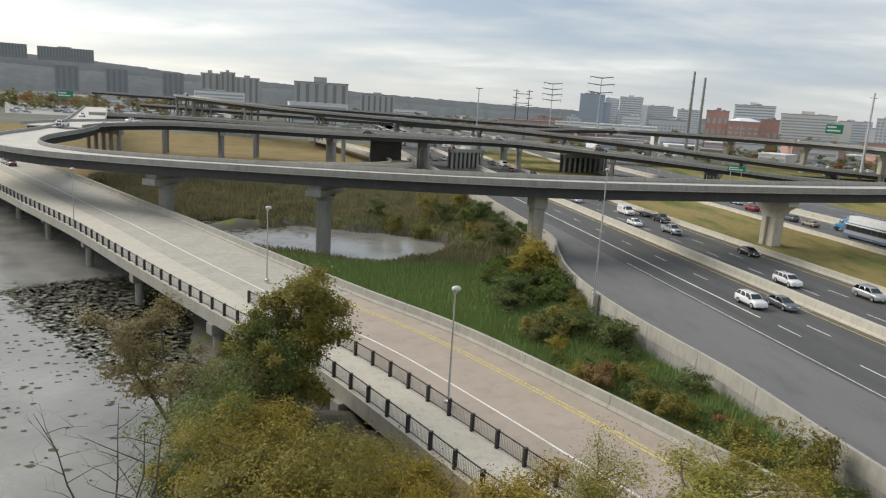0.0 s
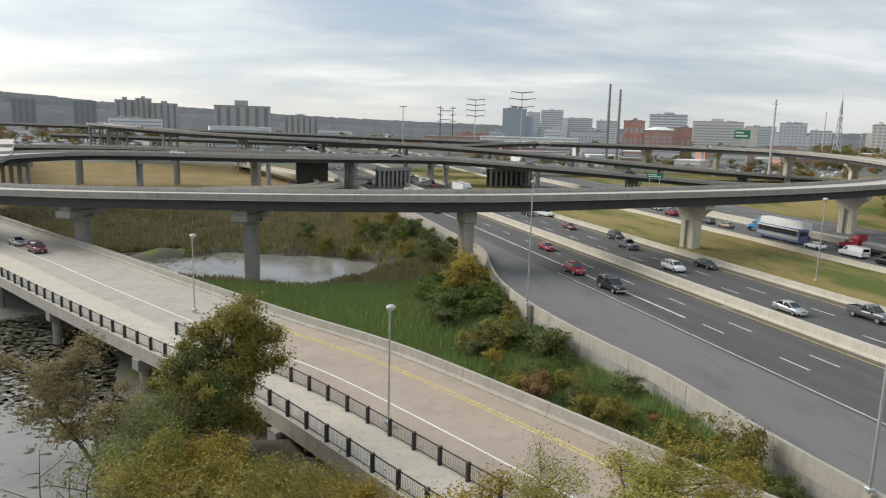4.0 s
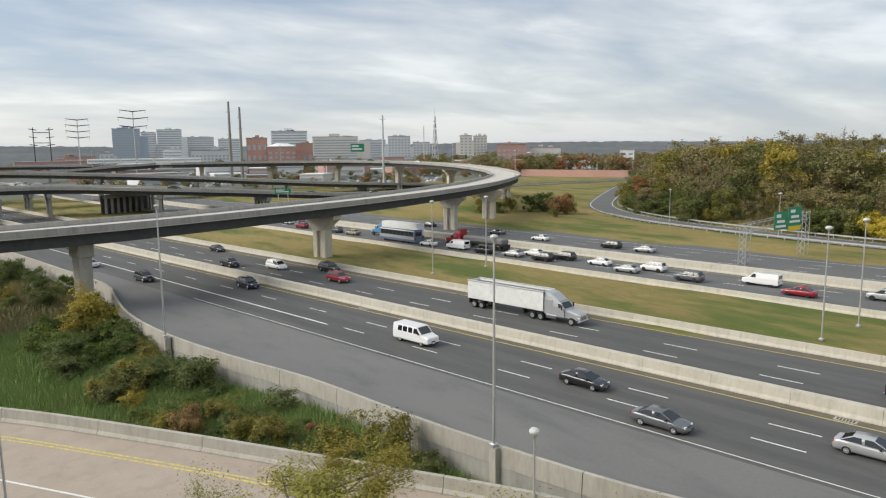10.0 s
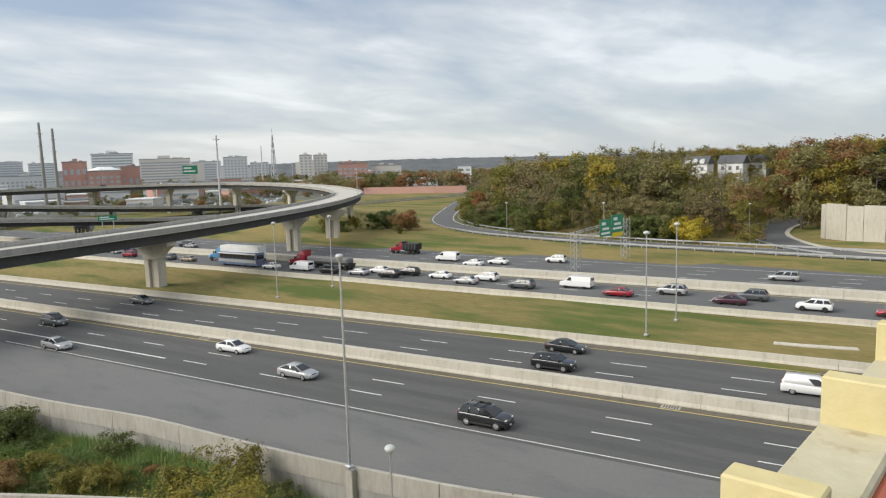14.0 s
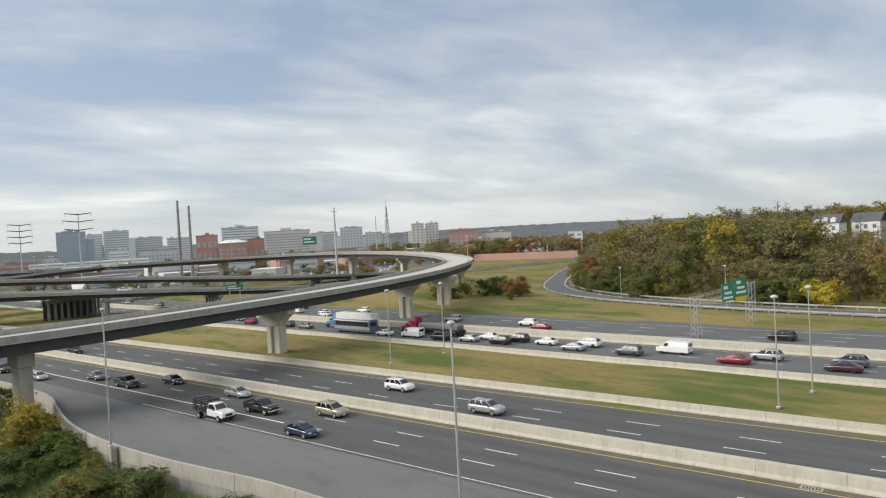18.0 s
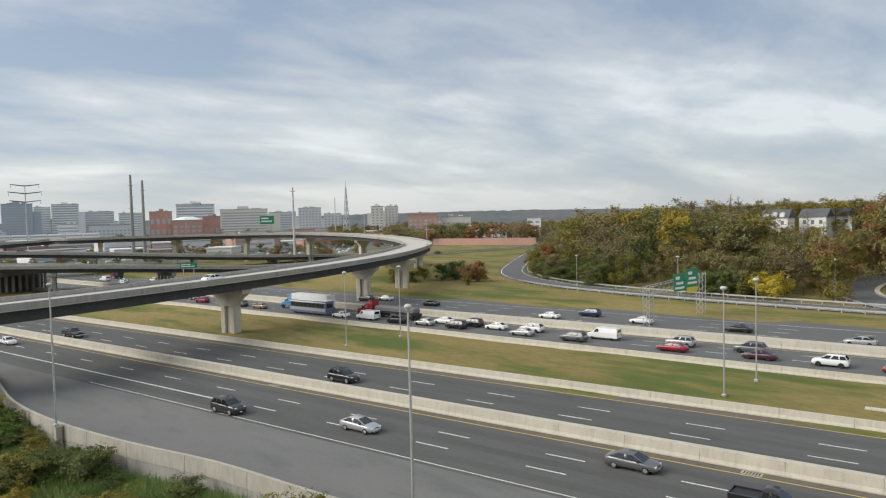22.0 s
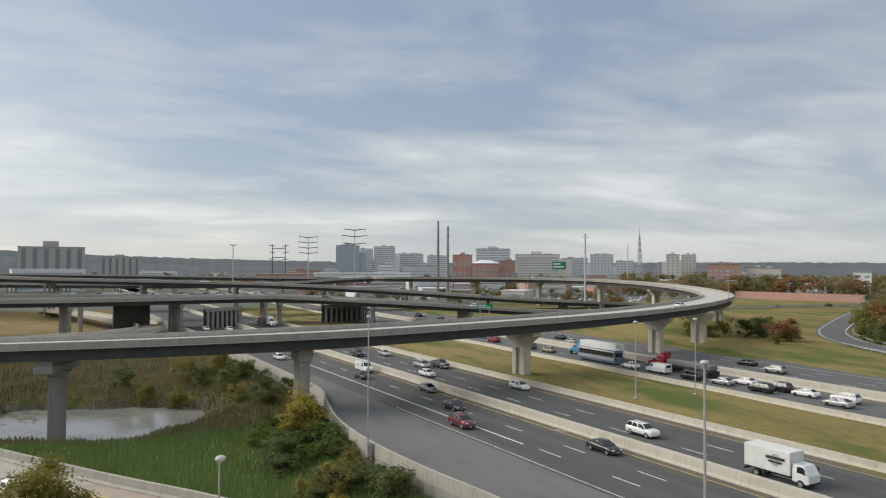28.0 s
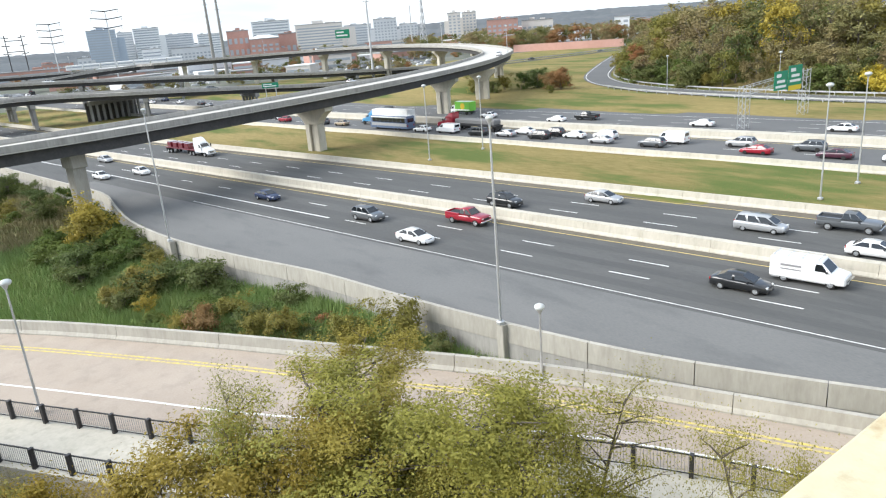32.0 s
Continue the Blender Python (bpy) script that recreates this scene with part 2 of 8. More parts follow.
SIGN_WHITE = plain("sign_white", (0.80, 0.80, 0.78), 0.45)
SIGN_YELLOW = plain("sign_yellow", (0.70, 0.52, 0.03), 0.45)
LAMP_HEAD = plain("lamp_housing", (0.48, 0.50, 0.49), 0.45)

WATER = bpy.data.materials.new("river_water")
WATER.use_nodes = True
_n, _l = WATER.node_tree.nodes, WATER.node_tree.links
_b = _n["Principled BSDF"]
_b.inputs["Base Color"].default_value, _b.inputs["Roughness"].default_value, _b.inputs["IOR"].default_value = (0.26, 0.255, 0.23, 1), 0.14, 1.33
_b.inputs["Specular IOR Level"].default_value = 0.9
_t, _p, _u = _n.new("ShaderNodeTexNoise"), _n.new("ShaderNodeNewGeometry"), _n.new("ShaderNodeBump")
_t.inputs["Scale"].default_value, _t.inputs["Detail"].default_value = 1.1, 4.0
_u.inputs["Strength"].default_value, _u.inputs["Distance"].default_value = 0.25, 0.15
_l.new(_p.outputs["Position"], _t.inputs["Vector"])
_l.new(_t.outputs["Fac"], _u.inputs["Height"])
_l.new(_u.outputs[0], _b.inputs["Normal"])
# broad noise blends the water colour between dark and pale grey
_s, _m = _n.new("ShaderNodeTexNoise"), _n.new("ShaderNodeMix")
_s.inputs["Scale"].default_value, _s.inputs["Detail"].default_value = 0.11, 6.0
_l.new(_p.outputs["Position"], _s.inputs["Vector"])
_m.data_type = "RGBA"
_m.inputs[6].default_value, _m.inputs[7].default_value = (0.06, 0.06, 0.052, 1), (0.36, 0.355, 0.33, 1)
_l.new(_s.outputs["Fac"], _m.inputs[0])
_l.new(_m.outputs[2], _b.inputs["Base Color"])


# ---- building blocks ----
def link(name, me, material, parent=None, label=""):
    if material is not None and not me.materials:
        me.materials.append(material)
    ob = new(name, me)
    if parent is not None:
        ob.parent = parent
    if label:
        ob["label"] = label
    return ob


def part(name, bm, material, parent=None, label=""):
    me = bpy.data.meshes.new(name)
    bm.to_mesh(me)
    bm.free()
    return link(name, me, material, parent, label)


def pydata(name, verts, faces, material, parent=None, label="", smooth=False):
    me = bpy.data.meshes.new(name)
    me.from_pydata([tuple(map(float, v)) for v in verts], [], faces)
    if smooth:
        me.shade_smooth()
    return link(name, me, material, parent, label)


def empty(name, m=None):
    ob = new(name)
    if m is not None:
        ob.matrix_basis = m
    return ob


def box(bm, x0, x1, y0, y1, z0, z1, m=None):
    v = [Vector((x, y, z)) for z in (z0, z1) for y in (y0, y1) for x in (x0, x1)]
    v = [bm.verts.new(m @ p if m else p) for p in v]
    for f in ((0, 2, 3, 1), (4, 5, 7, 6), (0, 1, 5, 4), (2, 6, 7, 3), (0, 4, 6, 2), (1, 3, 7, 5)):
        bm.faces.new([v[i] for i in f])
    return v


def boxed(x0, x1, y0, y1, z0, z1, bevel=0.0, m=None):
    bm = bmesh.new()
    box(bm, x0, x1, y0, y1, z0, z1, m)
    if bevel:
        bmesh.ops.bevel(bm, geom=bm.edges[:], offset=bevel, segments=1, affect="EDGES")
    return bm


def tube(bm, a, b, r0, r1=None, sides=6):
    a, b, r1 = Vector(a), Vector(b), r0 if r1 is None else r1
    q = (b - a).to_track_quat("Z", "Y")
    rings = []
    for c, r in ((a, r0), (b, r1)):
        rings.append([bm.verts.new(c + q @ Vector((r * math.cos(k * math.tau / sides), r * math.sin(k * math.tau / sides), 0))) for k in range(sides)])
    for k in range(sides):
        j = (k + 1) % sides
        bm.faces.new((rings[0][k], rings[0][j], rings[1][j], rings[1][k]))
    bm.faces.new(rings[0][::-1])
    bm.faces.new(rings[1])


def spline(points, step=4.0):
    """Points along a smooth line through the given ones (of any dimension)."""
    p = [np.array(q, float) for q in points]
    p = [2 * p[0] - p[1]] + p + [2 * p[-1] - p[-2]]
    out = []
    for i in range(1, len(p) - 2):
        n = max(1, int(np.linalg.norm((p[i + 1] - p[i])[:2]) / step))
        for k in range(n):
            t = k / n
            out.append(0.5 * (2 * p[i] + (p[i + 1] - p[i - 1]) * t + (2 * p[i - 1] - 5 * p[i] + 4 * p[i + 1] - p[i + 2]) * t**2 + (3 * p[i] - p[i - 1] - 3 * p[i + 1] + p[i + 2]) * t**3))
    out.append(p[-2])
    return np.array(out)


def rights(path):
    """The level unit vectors to the right of a path."""
    d = np.gradient(path[:, :2], axis=0)
    d /= np.linalg.norm(d, axis=1, keepdims=True) + 1e-9
    return np.stack([d[:, 1], -d[:, 0]], 1)


def offset(path, side, up=0.0):
    q = np.zeros((len(path), 3))
    q[:, : path.shape[1]] = path
    q[:, :2] += rights(path) * (np.asarray(side).reshape(-1, 1) if np.ndim(side) else side)
    q[:, 2] += up
    return q


def sweep(name, path, profile, material, parent=None, label="", closed=True):
    """A profile of (side, up) carried along a path; closed profiles are solid."""
    r, n, k = rights(path), len(path), len(profile)
    z = path[:, 2] if path.shape[1] > 2 else np.zeros(n)
    verts = [(path[i, 0] + r[i, 0] * s, path[i, 1] + r[i, 1] * s, z[i] + u) for i in range(n) for s, u in profile]
    faces = []
    for i in range(n - 1):
        for j in range(k if closed else k - 1):
            a, b = i * k + j, i * k + (j + 1) % k
            faces.append((a, b, b + k, a + k))
    if closed:
        faces += [tuple(range(k))[::-1], tuple(range((n - 1) * k, n * k))]
    return pydata(name, verts, faces, material, parent, label)


def ribbon(name, left, right_edge, material, parent=None, label=""):
    n = len(left)
    verts = [v for pair in zip(left, right_edge) for v in pair]
    return pydata(name, verts, [(2 * i, 2 * i + 1, 2 * i + 3, 2 * i + 2) for i in range(n - 1)], material, parent, label)


def structure(ob, label="", category=""):
    return tagged(ob, label, category, kind="structure")
# ---- the plan ----
# The motorway runs straight: across it a line is named by its x at y = 0, along it by y.
LEAN_A, LEAN_B = 0.1834, 0.14


def way_a(c, y, z=0.0):
    return (c - LEAN_A * y, y, z)


def way_b(c, y, z=0.0):
    return (c - LEAN_B * y, y, z)


FAR_Y, NEAR_Y = 900.0, -760.0
STEPS = np.concatenate([np.linspace(FAR_Y, 300, 7), np.linspace(290, -60, 71), np.linspace(-80, NEAR_Y, 8)])
WALL_NEAR = spline([(-40, 420), (-12, 270), (1.0, 205), (10.1, 154.5), (15.0, 126), (18.0, 108), (17.3, 97), (16.6, 86), (17.6, 74), (20.2, 62), (23.3, 51.5), (25.3, 40.5), (27.1, 32.2), (29.6, 23.2), (33.4, 14.5), (38.5, 4.0), (48, -20), (58, -60), (80, -180)], 3.0)
PARAPET_LINE = spline([(-190, 262), (-140, 212), (-105, 178), (-76, 147), (-52.5, 120.5), (-37.5, 104), (-25, 89.2), (-8.2, 70), (2.3, 58.8), (10.7, 47.3), (17.6, 37.0), (24.4, 26.4), (29.0, 17.0), (32.0, 10.5), (36.5, 0), (44, -20), (54, -60)], 2.5)


def wall_x(y):
    return float(np.interp(y, WALL_NEAR[::-1, 1], WALL_NEAR[::-1, 0]))


def line_x(y):
    return float(np.interp(y, PARAPET_LINE[::-1, 1], PARAPET_LINE[::-1, 0]))


def ease(a, b, v):
    t = min(1.0, max(0.0, (v - a) / (b - a)))
    return t * t * (3 - 2 * t)


WATER_Z = -4.8
LOOP_PLAN = [(141, 16), (146, 32), (155, 42), (172, 51), (192, 54.5), (214, 54), (232, 47), (243, 33), (246, 10)]


def loop_gap(x, y):
    """The distance to the side ramp."""
    best = 1e9
    for (ax, ay), (bx, by) in zip(LOOP_PLAN[:-1], LOOP_PLAN[1:]):
        t = ((x - ax) * (bx - ax) + (y - ay) * (by - ay)) / ((bx - ax) ** 2 + (by - ay) ** 2)
        t = min(1.0, max(0.0, t))
        best = min(best, math.hypot(x - ax - t * (bx - ax), y - ay - t * (by - ay)))
    return best


def land(x, y):
    """The height of the ground."""
    bumps = 0.5 * noise.noise(Vector((x * 0.06, y * 0.06, 3.1))) + 0.2 * noise.noise(Vector((x * 0.25, y * 0.25, 1.7)))
    east = x - wall_x(min(max(y, -180), 420))
    if east > 2.6:
        # verges between the roads swell a little, the wooded hill rises beyond the last road
        hill = 0.0
        if x > 138:
            hill = 9.0 * ease(0, 70, x - 146 - max(0, (y - 95) * 1.1)) * ease(260, 120, y) * ease(-300, -40, y)
            hill *= ease(7, 30, loop_gap(x, y))
        a, b = x + LEAN_A * y, x + LEAN_B * y
        verge = 0.35 * ease(71.8, 74, a) * ease(89.3, 87, b) + 0.5 * ease(131, 134, b)
        mound = 2.6 * ease(26, 6, math.hypot(x - 142, y - 180)) * ease(112, 126, x + 0.14 * y - 20)
        return -0.06 + verge + hill + mound
    west = line_x(min(max(y, -60), 262)) - x
    if y > 330:
        return -0.4
    bank = -1.8 - 1.1 * ease(0, 22, -east) + bumps
    # the pond below the overpass
    pond = ease(1.0, 0.55, math.hypot((x + 19) / 36, (y - 118) / 18) + 0.55 * bumps)
    pond = max(pond, ease(1.0, 0.6, math.hypot((x + 65) / 38, (y - 145) / 36) + 0.3 * bumps))
    z = bank - 3.6 * pond
    if west > 2:
        # the river beside and below the ramp bridge, and the near bank with its trees
        across = (x + 13) * 0.80 + (y - 47) * 0.30
        river = ease(4, -10, across + 6 * bumps)
        z = min(z, -2.6 + 0.6 * bumps) * (1 - river) + river * -7.4
        if y < 44 - 0.25 * x:
            z += 1.4 * ease(-14, 2, across)
    return z


def grid(name, xs, ys, material, label):
    verts = [(x, y, land(x, y)) for y in ys for x in xs]
    w = len(xs)
    faces = [(j * w + i, j * w + i + 1, (j + 1) * w + i + 1, (j + 1) * w + i) for j in range(len(ys) - 1) for i in range(w - 1)]
    return pydata(name, verts, faces, material, None, label, True)


def spaced(*stops):
    out = []
    for a, b, s in stops:
        out += list(np.arange(a, b, s))
    return out + [stops[-1][1]]


xs = spaced((-4800, -400, 400), (-400, -120, 20), (-120, 60, 2.5), (60, 240, 5), (240, 500, 20), (500, 4800, 400))
ys = spaced((-3000, -200, 400), (-200, -20, 20), (-20, 160, 2.5), (160, 260, 5), (260, 500, 20), (500, 4900, 400))
ground = structure(grid("ground", xs, ys, GRASS_GREEN, "rough marsh and bank ground, green and brown"), category="ground")
ground.data.materials.append(GRASS_DRY)
ground.data.materials.append(FAR_LAND)
ground.data.materials.append(MUD)
ground.data.materials.append(DRY_FIELD)
ground.data.materials.append(ASPHALT)
for poly in ground.data.polygons:
    c = poly.center
    if c.y > 330 or c.y < -80 or abs(c.x) > 330:
        poly.material_index = 2
    elif c.x > wall_x(min(max(c.y, -180), 420)) + 3:
        poly.material_index = 1
    # dark asphalt colour put on the ground as shade below the lower overpass
    elif c.y > 215 and -30 < c.x < 4:
        poly.material_index = 5
    elif c.y > 140 and c.z > -4.0:
        poly.material_index = 4
    elif c.y < 50 and c.x < line_x(min(max(c.y, -60), 262)) - 1:
        poly.material_index = 3
    elif c.z < -4.0:
        poly.material_index = 3
water = structure(pydata("water", [(-420, 20, WATER_Z), (40, 20, WATER_Z), (40, 330, WATER_Z), (-420, 330, WATER_Z), (-420, -120, WATER_Z), (-6, -120, WATER_Z), (-6, 20, WATER_Z)], [(0, 6, 1, 2, 3), (4, 5, 6, 0)], WATER), "still grey river water mirroring the sky", "water")

# carriageways
road_near = structure(ribbon("road_near", [(wall_x(y) + 0.1, y, 0.0) for y in STEPS], [way_a(55.6, y) for y in STEPS], ASPHALT), "dark grey asphalt motorway carriageway", "road")
shoulder = structure(ribbon("shoulder", [(wall_x(y) + 0.12, y, 0.006) for y in STEPS if y < 130], [way_a(43.2, y, 0.006) for y in STEPS if y < 130], ASPHALT_OLD), "wide lighter asphalt shoulder beside the wall", "road")
road_mid = structure(ribbon("road_middle", [way_a(56.6, y) for y in STEPS], [way_a(71.5, y) for y in STEPS], ASPHALT), "dark grey asphalt motorway carriageway", "road")
road_jam = structure(ribbon("road_jammed", [way_b(89.9, y) for y in STEPS], [way_b(105.3, y) for y in STEPS], ASPHALT_FAR), "grey asphalt carriageway with queuing traffic", "road")
road_far = structure(ribbon("road_far", [way_b(107.9, y) for y in STEPS], [way_b(132.2, y) for y in STEPS], ASPHALT_FAR), "grey asphalt carriageway beyond the divider", "road")

NEAR_STEPS = [y for y in STEPS if -60 <= y <= 300]
for c0, c1 in ((54.62, 55.62), (69.55, 71.1)):
    structure(ribbon("dirt_strip", [way_a(c0, y, 0.009) for y in NEAR_STEPS], [way_a(c1, y, 0.009) for y in NEAR_STEPS], DIRT), "brown dirt swept against the barrier", "road")
for c in (45.5, 49.0, 52.5, 59.7, 63.2, 67.0):
    structure(ribbon("wheel_track", [way_a(c - 0.62, y, 0.005) for y in NEAR_STEPS], [way_a(c + 0.62, y, 0.005) for y in NEAR_STEPS], ASPHALT_WORN), "dark oil-stained track along the lane", "road")
marks = []
MARK_Z = 0.012


def stripe(line, c, y0, y1, w):
    ys_ = np.linspace(y0, y1, max(2, int(abs(y1 - y0) / 40) + 2))
    for a, b in zip(ys_[:-1], ys_[1:]):
        marks.append([line(c - w / 2, a, MARK_Z), line(c + w / 2, a, MARK_Z), line(c + w / 2, b, MARK_Z), line(c - w / 2, b, MARK_Z)])


def flush(name, material, label):
    verts = [v for q in marks for v in q]
    ob = pydata(name, verts, [tuple(range(4 * i, 4 * i + 4)) for i in range(len(marks))], material)
    marks.clear()
    return structure(ob, label, "road marking")


stripe(way_a, 43.75, 94, -300, 0.11)
stripe(way_a, 47.1, 190, 70, 0.24)
stripe(way_a, 59.6, 190, 82, 0.2)
for c, first, pace in ((47.35, 24.2, 10.8), (50.7, 24.8, 10.8), (61.4, 20.3, 10.7), (65.0, 20.7, 10.65)):
    for k in range(-14, 30):
        y = first + pace * k
        if c == 47.35 and y > 68:
            continue
        stripe(way_a, c, y + 0.1, y - 3.3, 0.15)
for c in (93.4, 97.9, 101.6, 115.0, 118.8, 122.6):
    for k in range(-12, 30):
        stripe(way_b, c, 24 + 10.8 * k, 21 + 10.8 * k, 0.16)
stripe(way_b, 90.9, 320, -200, 0.15)
stripe(way_b, 126.4, 320, -200, 0.15)
flush("white_lane_markings", PAINT_WHITE, "white lane lines and dashes painted on the asphalt")
stripe(way_a, 54.4, 320, -300, 0.15)
stripe(way_a, 69.3, 320, -300, 0.15)
stripe(way_b, 104.4, 320, -200, 0.15)
flush("yellow_edge_lines", PAINT_YELLOW, "yellow edge lines along the dividers")


def barrier(name, line, c, y0, y1, label, half=0.3, top=0.95, length=6.1, material=CONCRETE_PALE):
    """A barrier of precast lengths with open joints, on a straight line."""
    top_ob = structure(empty(name), label, "barrier")
    prof = [(-half - 0.1, 0), (-half - 0.1, 0.1), (-half + 0.05, 0.35), (-half + 0.12, top), (half - 0.12, top), (half - 0.05, 0.35), (half + 0.1, 0.1), (half + 0.1, 0)]
    along = Vector(line(0, 1)) - Vector(line(0, 0))
    along.normalize()
    bm = bmesh.new()
    side = Vector((along.y, -along.x, 0))
    gap = 0.012
    rings = [[bm.verts.new(along * d + side * s + Vector((0, 0, u))) for s, u in prof] for d in (gap, length - gap)]
    k = len(prof)
    for j in range(k):
        bm.faces.new((rings[0][j], rings[0][(j + 1) % k], rings[1][(j + 1) % k], rings[1][j]))
    bm.faces.new(rings[0][::-1])
    bm.faces.new(rings[1])
    me = bpy.data.meshes.new("panel")
    bm.to_mesh(me)
    bm.free()
    me.materials.append(material)
    y = y0
    while y < y1:
        p = new("panel", me)
        p.parent, p.location = top_ob, line(c, y)
        y += length * along.y
    return top_ob


def long_wall(name, line, c, half, top, label, material=CONCRETE_PALE):
    a = sweep(name, np.array([line(c, y) for y in (900, 330)]), [(-half, 0), (-half, top), (half, top), (half, 0)], material)
    structure(a, label, "barrier")
    b = sweep(name, np.array([line(c, y) for y in (-100, -760)]), [(-half, 0), (-half, top), (half, top), (half, 0)], material)
    structure(b, label, "barrier")


MEDIAN_LABEL = "pale concrete median barrier between the carriageways"
barrier("median_barrier", way_a, 56.1, -100, 330, MEDIAN_LABEL, 0.5, 1.05)
long_wall("median_barrier", way_a, 56.1, 0.5, 1.05, MEDIAN_LABEL)
VERGE_LABEL = "pale concrete barrier along the grass verge"
barrier("verge_barrier", way_a, 71.3, -100, 330, VERGE_LABEL, 0.25, 0.9)
long_wall("verge_barrier", way_a, 71.3, 0.25, 0.9, VERGE_LABEL)
JAM_LABEL = "low concrete barrier beside the queuing traffic"
barrier("roadside_barrier", way_b, 89.6, -100, 330, JAM_LABEL, 0.25, 0.85)
long_wall("roadside_barrier", way_b, 89.6, 0.25, 0.85, JAM_LABEL)
DIVIDER_LABEL = "broad pale concrete divider with raised centre"
barrier("divider_barrier", way_b, 106.6, -100, 330, DIVIDER_LABEL, 1.15, 1.1)
long_wall("divider_barrier", way_b, 106.6, 1.15, 1.1, DIVIDER_LABEL)

# drain grates at the foot of the median
for y in (21.9, 74.4, 128.0):
    grate = tagged(empty("drain_grate", Matrix.Translation(way_a(54.98, y)) @ Matrix.Rotation(math.atan(LEAN_A), 4, "Z")), "rusty iron drain grate at the foot of the median", "drain", "drain grates")
    part("frame", boxed(-0.36, 0.36, -0.75, 0.75, 0.002, 0.03, 0.008), CONCRETE, grate)
    for k in range(6):
        part("slot", boxed(-0.26, 0.26, -0.6 + 0.21 * k, -0.48 + 0.21 * k, 0.03, 0.034), DARK_STEEL, grate)

# a shallow concrete drain on the verge
drain = np.array([(73.9, 21.0, 0.30), (74.4, 18.4, 0.32), (75.0, 16.4, 0.32), (75.9, 13.8, 0.30)])
structure(sweep("verge_drain", drain, [(-0.5, -0.3), (-0.5, 0.06), (-0.38, 0.08), (0.0, -0.02), (0.38, 0.08), (0.5, 0.06), (0.5, -0.3)], CONCRETE_PALE), "pale concrete drain flume on the verge", "drain")

# the wall on the near side of the motorway, on its retaining wall
near_wall = structure(empty("near_barrier_wall"), "weathered concrete barrier on a retaining wall above the marsh", "barrier")
prof = [(-0.45, 0), (-0.45, 0.12), (-0.3, 0.4), (-0.22, 0.95), (0.08, 0.95), (0.14, -0.35), (-0.1, -0.35), (-0.1, 0)]
foot = [(-0.12, -0.35), (0.10, -0.35), (0.13, -4.6), (-0.12, -4.6)]
cut = list(range(0, len(WALL_NEAR), 2))
for i, j in zip(cut[:-1], cut[1:]):
    seg = WALL_NEAR[i : j + 1].copy()
    d = seg[-1] - seg[0]
    d *= 0.025 / np.linalg.norm(d)
    seg[0] += d
    seg[-1] -= d
    sweep("panel", seg, prof, CONCRETE, near_wall)
    sweep("retaining_panel", seg, foot, CONCRETE_RAIL, near_wall, "darker grey retaining wall panel")

# ---- the ramp bridge below the camera ----
shrink = np.array([1.0 - 0.42 * ease(42, 16, p[1]) for p in PARAPET_LINE])
OFF_YELLOW, OFF_WHITE, OFF_RAIL1 = 2.4 * (0.5 + 0.5 * shrink), 7.2 * shrink, 10.6 * shrink
OFF_RAIL2 = OFF_RAIL1 + 3.6 + np.interp(PARAPET_LINE[:, 1], [60, 90, 115, 145], [0, 0.5, 1.2, 2.8])
ramp_bridge = structure(empty("ramp_bridge"), "two-lane concrete ramp bridge with a railed footway", "bridge")
OLD = int(np.argmin(np.abs(PARAPET_LINE[:, 1] - 70))) + 1  # beyond here the older deck is bare grey concrete
ribbon("roadway", offset(PARAPET_LINE[OLD - 1 :], 0.2, -0.002), offset(PARAPET_LINE[OLD - 1 :], OFF_RAIL1[OLD - 1 :] - 0.3, -0.002), TAN_DECK, ramp_bridge, "tan concrete roadway")
ribbon("roadway", offset(PARAPET_LINE[:OLD], 0.2, -0.002), offset(PARAPET_LINE[:OLD], OFF_RAIL1[:OLD] - 0.3, -0.002), CONCRETE, ramp_bridge, "grey concrete roadway of the older deck")
ribbon("footway", offset(PARAPET_LINE, OFF_RAIL1 - 0.3, 0.16), offset(PARAPET_LINE, OFF_RAIL2 + 0.3, 0.16), CONCRETE_PALE, ramp_bridge, "pale concrete footway")
ribbon("footway_edge", offset(PARAPET_LINE, OFF_RAIL1 - 0.3, -0.05), offset(PARAPET_LINE, OFF_RAIL1 - 0.3, 0.16), CONCRETE, ramp_bridge)
edge_a, edge_b = offset(PARAPET_LINE, OFF_RAIL2 + 0.3, 0.16), offset(PARAPET_LINE, OFF_RAIL2 + 0.3, -1.05)
ribbon("fascia", edge_a, edge_b, CONCRETE, ramp_bridge)
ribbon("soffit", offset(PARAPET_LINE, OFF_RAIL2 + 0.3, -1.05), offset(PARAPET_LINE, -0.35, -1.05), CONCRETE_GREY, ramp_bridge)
ribbon("white_line", offset(PARAPET_LINE, OFF_WHITE - 0.08, 0.006), offset(PARAPET_LINE, OFF_WHITE + 0.08, 0.006), PAINT_WHITE, ramp_bridge)
for side in (-0.19, 0.19):
    ribbon("yellow_line", offset(PARAPET_LINE[OLD - 1 :], OFF_YELLOW[OLD - 1 :] + side - 0.1, 0.006), offset(PARAPET_LINE[OLD - 1 :], OFF_YELLOW[OLD - 1 :] + side + 0.1, 0.006), PAINT_YELLOW_WORN, ramp_bridge)
